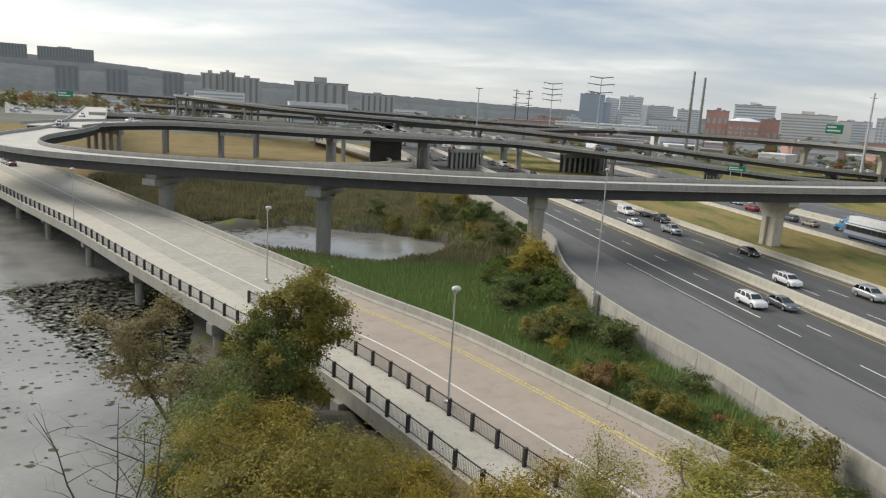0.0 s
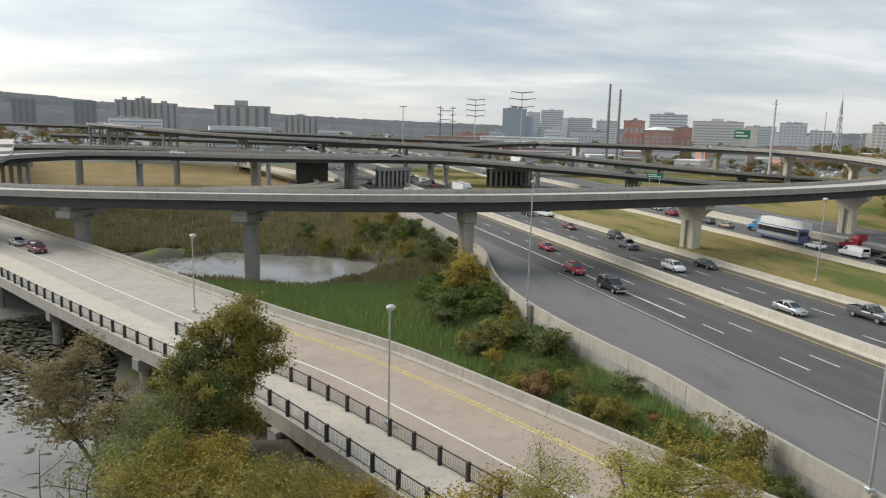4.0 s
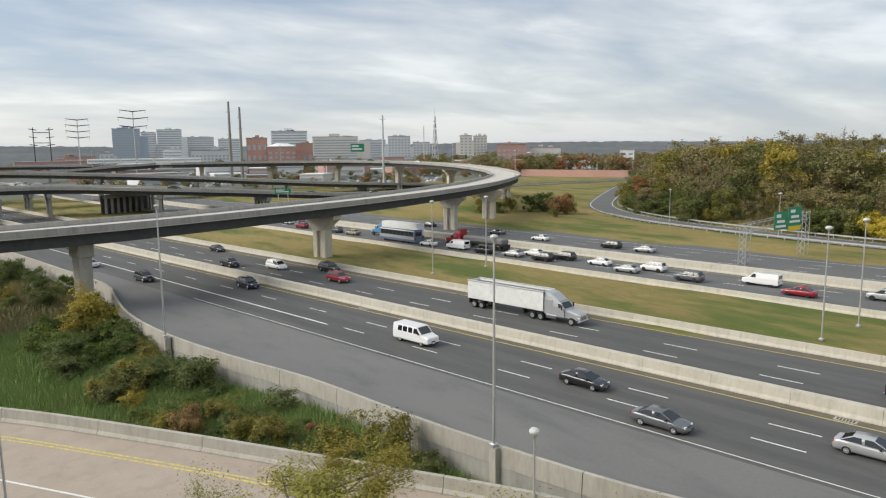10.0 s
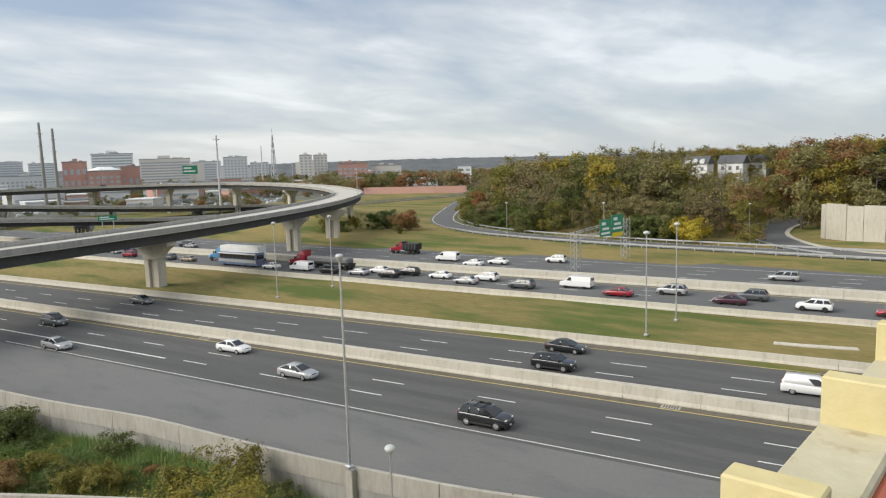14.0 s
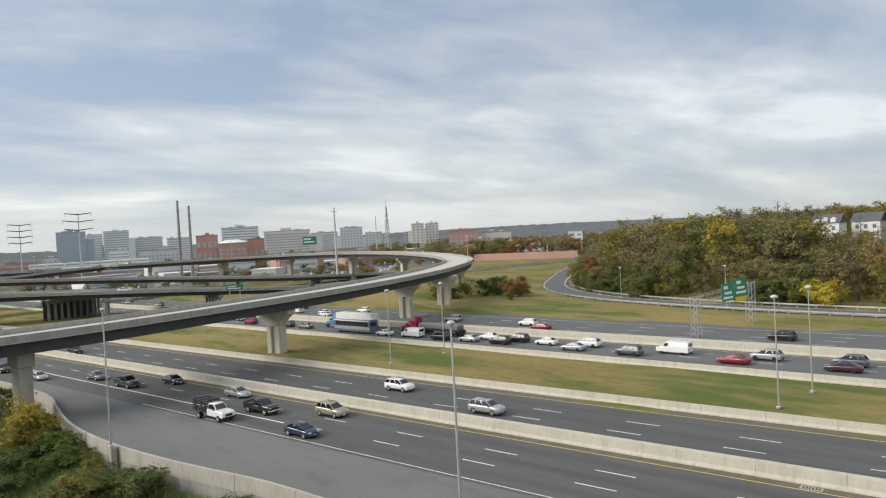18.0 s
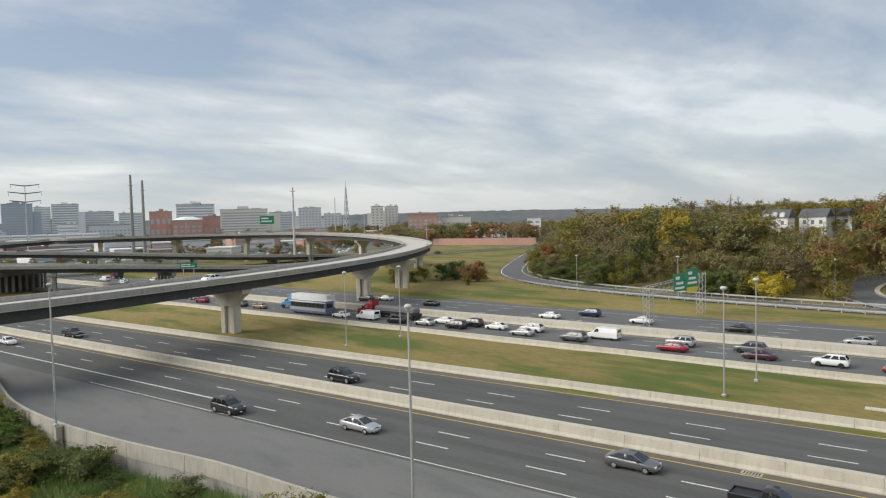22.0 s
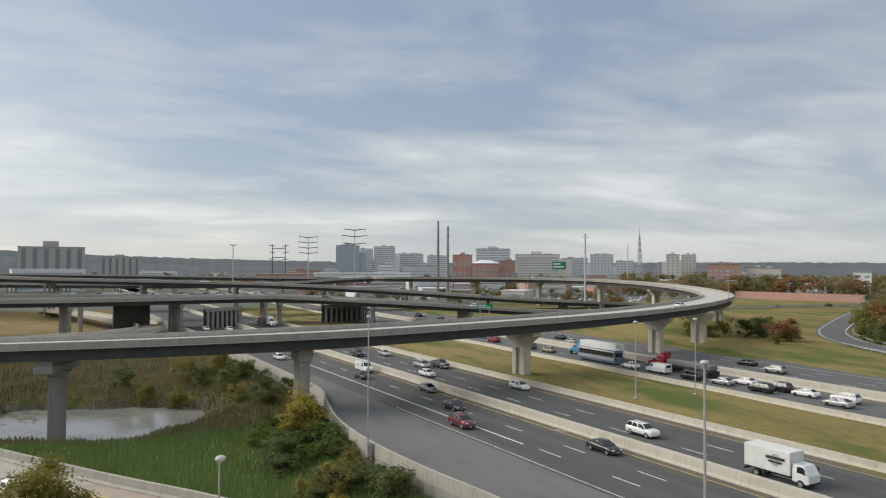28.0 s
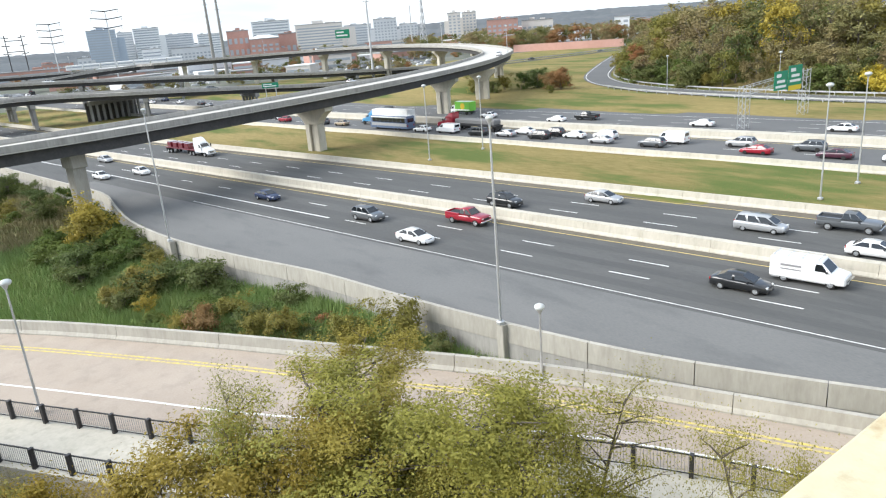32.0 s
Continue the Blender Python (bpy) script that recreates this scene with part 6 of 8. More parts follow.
far_lane("suv", "black", (17, 117, 29.5), (20, 117.6, 92.6), (21, 117.8, 113.1))
far_lane("sedan", "white", (19, 119.6, 53.9), (20, 121, 80.1), (22, 121.4, 131))
far_lane("sedan", "black", (20, 118.1, 69.6), (22, 118.6, 114.4))
far_lane("sedan", "white", (21, 114.8, 57.6), (22, 114.8, 82))
far_lane("suv", "blue", (21, 121, 52.7), (22, 120.8, 77.6), (24, 121.4, 127.9))
far_lane("sedan", "white", (21, 117, 45.3), (24, 117.6, 105.9))
far_lane("sedan", "black", (22, 116.4, 49), (24, 116.7, 86.8))
far_lane("sedan", "silver", (22, 113.6, 31.6), (24, 113.4, 74.2))
far_lane("sedan", "black", (28, 120, 112), (29, 121.4, 137.5))
far_lane("suv", "silver", (28, 116, 102.2), (29, 117.4, 126.4))
far_lane("suv", "black", (29, 116.4, 92.5), (30.5, 117.8, 123.3))
far_lane("green_truck", "white", (30, 118.5, 90.6), (32, 119.2, 129.8))
far_lane("sedan", "white", (30, 115.4, 79.6), (32, 115.8, 118.5))
far_lane("pickup", "black", (30.5, 117.6, 66.2), (32, 118.2, 95.3))
far_lane("sedan", "white", (31, 114.2, 78.5), (32, 114.2, 99.1))
far_lane("sedan", "white", (32, 116.2, 70.6))
far_lane("sedan", "white", (32, 117, 49.3))

# the queue: cars that stand or creep
QUEUE = (
    ("suv", "white", 99.4, 174.8, 176), ("sedan", "blue", 103.2, 174, 181), ("suv", "red", 96.4, 163.3, 166.7), ("suv", "grey", 96.6, 149, 151), ("sedan", "tan", 96.6, 142.2, 143.5),
    ("semi", "truck blue", 100.4, 131.5, 132.2), ("bus", "dark blue", 96.3, 125.1, 125.6), ("sedan", "white", 95.9, 115.7, 116), ("tarp_semi", "red", 100.6, 107.5, 108.2),
    ("van", "white", 96.4, 108.1, 109.3), ("boxy_suv", "black", 95.9, 100.5, 100.9), ("sedan", "silver", 96.5, 94.2, 95), ("sedan", "white", 99.8, 92.4, 93.6), ("suv", "black", 96.4, 87.3, 87.4),
    ("suv", "black", 99.7, 85.7, 87.2), ("sedan", "white", 99.1, 78.5, 82.4), ("sedan", "silver", 96.2, 71.3, 75), ("suv", "white", 99.9, 69.8, 77), ("suv", "grey", 96.0, 61.1, 66),
    ("van", "white", 99.8, 53.8, 65.4), ("sedan", "red", 96.0, 46.0, 50.7), ("suv", "silver", 100.1, 39.5, 55), ("sedan", "purple", 96.5, 31.0, 41.3), ("suv", "grey", 100.2, 29.0, 46),
    ("suv", "white", 96.6, 21.1, 34), ("sedan", "red", 96.4, 12.5, 27.0), ("sedan", "silver", 100, 12, 28), ("suv", "black", 96.4, 3, 18), ("sedan", "grey", 100, 0, 16), ("sedan", "white", 96.4, -6, 10), ("suv", "silver", 100, -10, 4),
)
for kind, colour, c, ya, yb in QUEUE:
    keyed = [(t, pose(*way_b(c, y), 0, 0, HEAD_B)) for t, y in ((0.0, ya - (yb - ya) * 0.3), (13.0, ya), (23.0, ya + (yb - ya) * 0.75), (32.0, yb))]
    FLEET.append((vehicle(kind, colour, keyed[0][1], "in the queue", "cars in the queue"), keyed))

# cars on the ramp bridge
LANE_R = offset(PARAPET_LINE, 6.0 * (0.45 + 0.55 * shrink))
LANE_S = np.concatenate([[0], np.cumsum(np.linalg.norm(np.diff(LANE_R, axis=0), axis=1))])


def on_ramp(kind, colour, *seen):
    """A vehicle on the ramp: seen = (t, y) in time order; it cruises before and after."""
    ts = [t for t, _ in seen]
    ss = [float(np.interp(-y, -LANE_R[:, 1], LANE_S)) for _, y in seen]
    keyed = []
    for k in range(0, 65):
        t = 0.5 * k
        s = float(np.interp(t, ts, ss)) + 18.5 * (min(0.0, t - ts[0]) + max(0.0, t - ts[-1]))
        q = min(max(s, 0.5), LANE_S[-1] - 1.5)
        p = [float(np.interp(q, LANE_S, LANE_R[:, k_])) for k_ in (0, 1)]
        r = [float(np.interp(q + 1.0, LANE_S, LANE_R[:, k_])) for k_ in (0, 1)]
        h = math.atan2(r[1] - p[1], r[0] - p[0])
        p = [p[0] + (s - q) * math.cos(h), p[1] + (s - q) * math.sin(h)]
        keyed.append((t, pose(*p, 0.0, 0, 0, math.degrees(h))))
    FLEET.append((vehicle(kind, colour, keyed[0][1], "on the ramp", "cars on the ramp"), keyed))


on_ramp("boxy_suv", "dark red", (3.5, 116), (5.5, 78.7), (6.5, 61.6), (7.0, 53.6), (7.5, 46.2), (8.0, 39.0))
on_ramp("hatchback", "silver", (8.0, 57.6), (8.5, 50.6), (9.0, 43.0))
on_ramp("suv", "white", (28.5, 60.6), (29.0, 51.4), (29.5, 42.6), (31.0, 17.6))
on_ramp("suv", "dark blue", (28.5, 46.2), (29.0, 38.1), (30.5, 14.2))

# ---- ramps, guardrail and wall on the far side ----
SLIP = spline([(150, -120), (146, -60), (143.6, 0), (142.8, 40), (142.9, 70), (146.2, 100), (152.4, 121), (162.5, 139.5), (178, 157), (205, 178), (250, 210), (310, 250), (380, 292)], 4.0)
structure(ribbon("slip_road", offset(SLIP, -4.4, 0.55), offset(SLIP, 4.2, 0.55), ASPHALT_FAR), "grey slip road curving past the wooded hill", "road")
structure(ribbon("slip_road_edge_line", offset(SLIP, -3.7, 0.562), offset(SLIP, -3.5, 0.562), PAINT_WHITE), "white edge line of the slip road", "road marking")
structure(ribbon("slip_road_edge_line", offset(SLIP, 3.3, 0.562), offset(SLIP, 3.5, 0.562), PAINT_WHITE), "white edge line of the slip road", "road marking")
LOOP_ROAD = spline(LOOP_PLAN, 4.0)
structure(ribbon("loop_road", offset(LOOP_ROAD, -3.8, 0.57), offset(LOOP_ROAD, 3.8, 0.57), ASPHALT_FAR), "grey side ramp leading behind the wall", "road")
sweep("ramp_kerb", offset(LOOP_ROAD, 4.4, 0.45), [(-0.5, 0), (-0.5, 0.3), (0.5, 0.3), (0.5, 0)], CONCRETE_PALE)
structure(bpy.data.objects["ramp_kerb"], "pale concrete kerb of the side ramp", "kerb")


def guardrail(line, label):
    ob = tagged(empty("guardrail"), label, "guardrail")
    posts = along_line(line, 3.8)
    me = bpy.data.meshes.new("post")
    bm = boxed(-0.07, 0.07, -0.09, 0.09, -0.1, 0.72)
    bm.to_mesh(me)
    bm.free()
    me.materials.append(GALV)
    for p, h in posts:
        o = new("post", me)
        o.parent, o.matrix_basis = ob, Matrix.Translation(p) @ Matrix.Rotation(h, 4, "Z")
    sweep("rail", line, [(0.06, 0.42), (0.14, 0.48), (0.07, 0.56), (0.14, 0.66), (0.06, 0.74), (0.03, 0.74), (0.03, 0.42)], GALV, ob)
    return ob


guardrail(offset(SLIP[:62], -5.3, 0.5), "galvanized steel guardrail along the slip road")
guardrail(offset(SLIP[30:], 5.2, 0.5), "galvanized steel guardrail at the foot of the hill")
guardrail(offset(LOOP_ROAD[3:26], -4.6, 0.5), "galvanized steel guardrail beside the side ramp")

tall_wall = structure(empty("retaining_wall"), "tall pale panelled concrete retaining wall", "wall")
wall_line = spline([(169.6, 38.8), (168.4, 37.6), (165, 33), (161.5, 21), (159, 5), (158, -25), (160, -60)], 4.0)
for i in range(len(wall_line) - 1):
    d = wall_line[i + 1] - wall_line[i]
    d *= 0.04 / np.linalg.norm(d)
    sweep("panel", np.array([wall_line[i] + d, wall_line[i + 1] - d]), [(-0.3, -0.5), (-0.3, 8.0 + 0.25 * (i % 2)), (0.3, 8.0 + 0.25 * (i % 2)), (0.3, -0.5)], CONCRETE_PALE, tall_wall)

# ---- plants ----
OLIVE = leafy("olive_leaves", (0.115, 0.125, 0.028), (0.255, 0.245, 0.06), (0.26, 0.215, 0.05))
GREEN = leafy("green_leaves", (0.058, 0.105, 0.022), (0.145, 0.205, 0.048), (0.15, 0.18, 0.04))
RUST = leafy("rust_leaves", (0.26, 0.12, 0.055), (0.38, 0.18, 0.075), (0.27, 0.19, 0.08))
YELLOW = leafy("yellow_leaves", (0.33, 0.26, 0.04), (0.47, 0.38, 0.07), (0.25, 0.22, 0.05))
GOLD = leafy("bright_yellow_leaves", (0.44, 0.35, 0.04), (0.62, 0.50, 0.07), (0.50, 0.40, 0.05))
BROWN = leafy("brown_leaves", (0.22, 0.165, 0.085), (0.34, 0.265, 0.135), (0.21, 0.195, 0.08))
LINDEN = leafy("yellow_green_leaves", (0.13, 0.16, 0.03), (0.36, 0.36, 0.08), (0.33, 0.27, 0.055))
MAPLE = leafy("green_and_gold_leaves", (0.075, 0.10, 0.02), (0.22, 0.235, 0.045), (0.26, 0.21, 0.045))
GOLDEN = leafy("olive_gold_leaves", (0.22, 0.175, 0.032), (0.46, 0.35, 0.065), (0.24, 0.21, 0.045))
WOOD_OLIVE = leafy("dull_olive_leaves", (0.16, 0.16, 0.06), (0.32, 0.295, 0.12), (0.32, 0.26, 0.125))
WOOD_GREEN = leafy("deep_green_leaves", (0.065, 0.100, 0.028), (0.140, 0.180, 0.055), (0.16, 0.165, 0.055))
PINE = leafy("pine_needles", (0.018, 0.038, 0.018), (0.035, 0.058, 0.028), (0.03, 0.045, 0.02))
REED = surf("reed_blades", (0.135, 0.22, 0.065), (0.25, 0.33, 0.105), 0.7, 2.0, 0.08, 0.0, island=0.5, stain=(0.19, 0.20, 0.07), spots=0.4)
DRY_REED = surf("dry_reed_blades", (0.175, 0.165, 0.078), (0.29, 0.25, 0.13), 0.8, 2.0, 0.08, 0.0, island=0.5, stain=(0.07, 0.085, 0.03), spots=0.7)


def leaf_mesh(name, centres, size, material, gen):
    """Leaves as small bent quads that mostly face up and out of the crown."""
    n = len(centres)
    out = centres - centres.mean(axis=0) * np.array([1, 1, 0.75])
    out /= np.linalg.norm(out, axis=1, keepdims=True) + 1e-6
    face = out * 0.8 + np.array([0, 0, 0.55]) + gen.normal(size=(n, 3)) * 0.58
    a = np.cross(face, gen.normal(size=(n, 3)))
    a /= np.linalg.norm(a, axis=1, keepdims=True)
    b = np.cross(face, a)
    b /= np.linalg.norm(b, axis=1, keepdims=True)
    s = size * gen.uniform(0.55, 1.25, (n, 1))
    up = np.cross(a, b) * s * 0.18
    pts = np.stack([centres - a * s * 0.62, centres - b * s * 0.3 + up, centres + a * s * 0.62, centres + b * s * 0.3 + up], 1).reshape(-1, 3)
    me = bpy.data.meshes.new(name)
    me.vertices.add(4 * n)
    me.vertices.foreach_set("co", pts.astype(np.float32).ravel())
    me.loops.add(4 * n)
    me.loops.foreach_set("vertex_index", np.arange(4 * n, dtype=np.int32))
    me.polygons.add(n)
    me.polygons.foreach_set("loop_start", np.arange(0, 4 * n, 4, dtype=np.int32))
    me.update(calc_edges=True)
    me.materials.append(material)
    return me


def tree_meshes(seed, height, spread, leaves, size, material, clumps=34, bare=0.0, low=0.25, sides=6, stems=1, girth=1.0, tight=0.62):
    """A trunk with limbs, and a crown of leaves in clumps round the limb ends, with gaps."""
    gen = np.random.default_rng(seed)
    bm = bmesh.new()
    ends = []
    r0 = height * 0.017 * girth
    for stem in range(stems):
        lean = gen.normal(0, 0.05 + 0.12 * (stems > 1), 2) * height
        foot = Vector((*(gen.normal(0, 0.25, 2) * (stems > 1)), 0))
        top = Vector((lean[0], lean[1], height * 0.8))
        kinks = [foot.lerp(top, k / 4) + Vector((*gen.normal(0, height * 0.012, 2), 0)) * (0 < k < 4) for k in range(5)]
        for k in range(4):
            tube(bm, kinks[k], kinks[k + 1], r0 * (1 - 0.21 * k), r0 * (1 - 0.21 * (k + 1)), sides)
        ends.append(kinks[-1])
        for k in range(max(4, clumps // (2 * stems))):
            t = gen.uniform(low, 0.98)
            j = min(3, int(t * 4))
            base = kinks[j].lerp(kinks[j + 1], t * 4 - j)
            ang = gen.uniform(0, math.tau)
            reach = spread * gen.uniform(0.45, 1.0) * (1.15 - 0.75 * abs(t - 0.42))
            tip = base + Vector((math.cos(ang) * reach, math.sin(ang) * reach, reach * gen.uniform(0.15, 0.8)))
            mid = base.lerp(tip, 0.5) + Vector((*gen.normal(0, reach * 0.07, 2), reach * 0.06))
            tube(bm, base, mid, r0 * 0.36, r0 * 0.22, 5)
            tube(bm, mid, tip, r0 * 0.22, r0 * 0.07, 4)
            ends.append(tip)
            for q in range(2):
                side = mid.lerp(tip, gen.uniform(0.1, 0.8))
                out = side + Vector((*gen.normal(0, reach * 0.3, 2), reach * gen.uniform(0.0, 0.4)))
                tube(bm, side, out, r0 * 0.12, r0 * 0.04, 3)
                ends.append(out)
                if bare:
                    for _ in range(2):
                        tube(bm, out, out + Vector((*gen.normal(0, reach * 0.16, 2), reach * gen.uniform(0.02, 0.25))), r0 * 0.06, r0 * 0.025, 3)
    trunk = bpy.data.meshes.new("trunk")
    bm.to_mesh(trunk)
    bm.free()
    trunk.materials.append(BARK)
    crown = None
    if leaves:
        ends = np.array([tuple(e) for e in ends])
        pick = gen.integers(0, len(ends), leaves)
        radius = spread * gen.uniform(0.13, 0.34, len(ends))
        centres = ends[pick] + gen.normal(size=(leaves, 3)) * radius[pick][:, None] * np.array([1, 1, 0.75]) * tight
        crown = leaf_mesh("crown", centres, size, material, gen)
    return trunk, crown


def plant(name, meshes, x, y, z, turn, scale, label, category="tree", group=""):
    ob = empty(name, Matrix.Translation((x, y, z)) @ Matrix.Rotation(turn, 4, "Z") @ Matrix.Diagonal((*scale, 1)))
    for part_name, me in zip(("trunk", "crown"), meshes):
        if me is not None:
            o = new(part_name, me)
            o.parent = ob
    return tagged(ob, label, category, group)


def grove(name, meshes, places, label):
    """Many far trees of one kind, joined."""
    for me in meshes:
        n = len(me.vertices)
        co = np.empty(3 * n, np.float32)
        me.vertices.foreach_get("co", co)
        co = co.reshape(-1, 3)
        faces = [tuple(p.vertices) for p in me.polygons]
        pts, out = [], []
        for q, (x, y, z, turn, wide, tall) in enumerate(places):
            c, d = math.cos(turn), math.sin(turn)
            pts.append(np.stack([x + wide * (c * co[:, 0] - d * co[:, 1]), y + wide * (d * co[:, 0] + c * co[:, 1]), z + tall * co[:, 2]], 1))
            out += [tuple(v + q * n for v in f) for f in faces]
        tagged(pydata(name, np.concatenate(pts), out, me.materials[0]), label, "trees", kind="stuff")


# the near bank below the camera
one = (1, 1, 1)
T_TALL = tree_meshes(3, 12.4, 3.3, 36000, 0.18, MAPLE, 96, low=0.04, tight=0.42)
plant("tree", T_TALL, -9.8, 43.2, -2.4, 0.4, (1.08, 1.08, 1.06), "tall leafy green and yellow tree beside the ramp railing")
T_BUSHY = tree_meshes(5, 8.6, 4.2, 26000, 0.145, OLIVE, 70, tight=0.45, low=0.1, stems=3)
T_GOLD = tree_meshes(6, 7.6, 3.6, 26000, 0.14, GOLDEN, 70, tight=0.45, low=0.08, stems=3)
T_BROWN = tree_meshes(15, 8.6, 3.8, 22000, 0.125, BROWN, 60, low=0.1, stems=3)
T_GREENISH = tree_meshes(16, 8.6, 3.8, 16000, 0.17, GREEN, 60, low=0.1, stems=3)
T_DARK = tree_meshes(17, 9.0, 3.7, 17000, 0.18, WOOD_GREEN, 64, low=0.06, stems=3)
T_OPEN = tree_meshes(8, 11.0, 3.4, 15000, 0.115, LINDEN, 60, low=0.3, stems=2, tight=0.7)
T_FULL = tree_meshes(9, 12.2, 4.0, 50000, 0.125, LINDEN, 120, low=0.12, stems=2, tight=0.4)
T_REDDISH = tree_meshes(12, 9.4, 2.5, 9000, 0.19, BROWN, 50, bare=1.0, low=0.2, stems=2)
T_BARE = tree_meshes(14, 10.5, 3.2, 0, 0.1, OLIVE, 30, bare=1.0, low=0.35, stems=2, girth=0.5)
NEAR = "trees on the near bank"
plant("tree", T_DARK, -9.4, 41.0, -2.6, 1.3, (0.8, 0.8, 0.98), "dense dark green tree beside the ramp railing", group=NEAR)
plant("tree", T_DARK, -12.4, 38.6, -2.6, 4.3, (0.75, 0.75, 0.72), "dense dark green tree on the river bank", group=NEAR)
plant("tree", T_DARK, -6.2, 36.2, -2.4, 2.2, (0.6, 0.6, 0.5), "dense dark green tree on the river bank", group=NEAR)
plant("tree", T_BROWN, -3.4, 34.6, -2.2, 3.1, (0.6, 0.6, 0.46), "brown and green bushy tree below the footway", group=NEAR)
plant("tree", T_GOLD, -8.6, 31.0, -2.0, 0.3, (1, 1, 0.92), "olive-gold bushy tree on the river bank", group=NEAR)
plant("tree", T_BUSHY, -4.0, 32.6, -2.2, 1.7, (0.72, 0.72, 0.56), "olive-green bushy tree on the river bank", group=NEAR)
plant("tree", T_GREENISH, -11.6, 33.5, -2.2, 3.3, (0.9, 0.9, 0.80), "olive-green bushy tree on the river bank", group=NEAR)
plant("tree", T_BUSHY, -6.2, 25.4, -1.6, 4.1, (0.95, 0.95, 0.96), "olive-green bushy tree on the river bank", group=NEAR)
plant("tree", T_GOLD, -1.7, 25.2, -1.4, 5.1, (0.9, 0.9, 0.95), "olive-gold bushy tree on the river bank", group=NEAR)
plant("tree", T_BROWN, 1.6, 27.0, -1.6, 0.9, (0.7, 0.7, 0.62), "brown and green bushy tree on the river bank", group=NEAR)
plant("tree", T_REDDISH, -17.4, 45.0, -3.0, 0.8, one, "half-bare russet tree beside the ramp railing", group=NEAR)
plant("tree", T_REDDISH, -14.0, 42.0, -3.0, 2.8, (0.9, 0.9, 0.72), "half-bare russet tree beside the ramp railing", group=NEAR)
plant("tree", T_BROWN, -11.4, 39.5, -2.6, 5.3, (0.8, 0.8, 0.74), "olive-green bushy tree on the river bank", group=NEAR)
plant("tree", T_BARE, -13.0, 27.6, -2.2, 0.3, (1, 1, 0.98), "leafless grey tree on the river bank", group=NEAR)
plant("tree", T_BARE, -15.2, 30.0, -2.6, 2.3, (0.8, 0.8, 0.85), "leafless grey tree on the river bank", group=NEAR)
plant("tree", T_FULL, 11.5, 22.0, -1.2, 0.0, (1.15, 1.15, 0.77), "full olive-yellow tree below the roof parapet", group=NEAR)
plant("tree", T_FULL, 10.4, 22.2, -1.2, 2.1, (1.0, 1.0, 0.68), "full olive-yellow tree below the roof parapet", group=NEAR)
plant("tree", T_OPEN, 14.0, 17.4, -0.8, 0.5, (0.85, 0.85, 0.77), "thin open tree with sparse yellow-green leaves", group=NEAR)
plant("tree", T_OPEN, 15.9, 15.3, -0.8, 2.5, (0.7, 0.7, 0.73), "thin open tree with sparse yellow-green leaves", group=NEAR)
plant("tree", T_OPEN, 6.9, 24.2, -1.2, 3.9, (0.55, 0.55, 0.80), "thin open tree with sparse yellow-green leaves", group=NEAR)
plant("tree", T_OPEN, 17.4, 8.4, -0.6, 4.4, (0.45, 0.45, 0.84), "thin open tree with sparse yellow-green leaves", group=NEAR)
plant("tree", T_GOLD, 4.9, 23.2, -1.2, 1.1, (0.95, 0.95, 1.0), "olive-gold bushy tree on the river bank", group=NEAR)

# shrubs along the motorway wall
SHRUB = [tree_meshes(20 + k, 3.2, 1.7, 2800, 0.21, m, 40, low=0.03, stems=3) for k, m in enumerate((WOOD_GREEN, GREEN, OLIVE, YELLOW, RUST))]
gen = np.random.default_rng(4)
for k in range(112):
    y = gen.uniform(36, 96) if k < 92 else gen.uniform(96, 160)
    gap = wall_x(y) - line_x(y)
    clear = 1.6 * ease(72, 60, y)
    x = wall_x(y) - 0.9 - clear - gen.uniform(0, 1) ** 1.3 * min(8.0, gap * 0.5 - clear) - (1.0 if y > 96 else 0)
    pick = int(gen.choice(5, p=(0.52, 0.33, 0.12, 0.02, 0.01)))
    s = gen.uniform(0.55, 1.1) * (0.5 if y < 50 else 0.75 if y < 62 else 1.05)
    plant("shrub", SHRUB[pick], x, y, land(x, y) - 0.2, gen.uniform(0, 6), (s, s, s * gen.uniform(0.7, 1.0)), ("dense green", "dense green", "olive", "yellow", "orange-brown")[pick] + " shrub below the motorway wall", "shrub", "shrubs along the motorway wall")
for x, y, pick, s in ((12.9, 86.8, 3, 1.7), (12.2, 85.2, 3, 1.3), (-3, 128, 2, 1.1), (2, 133, 0, 1.2), (-8, 131, 2, 1.0), (5, 126, 1, 1.1), (-1, 139, 2, 1.3), (-12, 138, 0, 1.1), (4, 144, 2, 1.3), (9, 134, 0, 1.2), (7, 118, 2, 1.0), (11, 110, 0, 0.9), (23.2, 38.4, 2, 1.0), (14.0, 53.0, 4, 0.8), (12.6, 54.4, 3, 0.6), (24.4, 35.8, 0, 0.55), (20.6, 42.4, 2, 0.7), (18.0, 45.6, 2, 0.75), (16.0, 48.2, 2, 0.75)):
    x = min(x, wall_x(y) - 0.9)
    plant("shrub", SHRUB[pick], x, y, land(x, y) - 0.2, x, (s, s, s * 1.1), ("dense green", "dense green", "olive", "yellow", "orange-brown")[pick] + " shrub below the motorway wall", "shrub", "shrubs along the motorway wall")


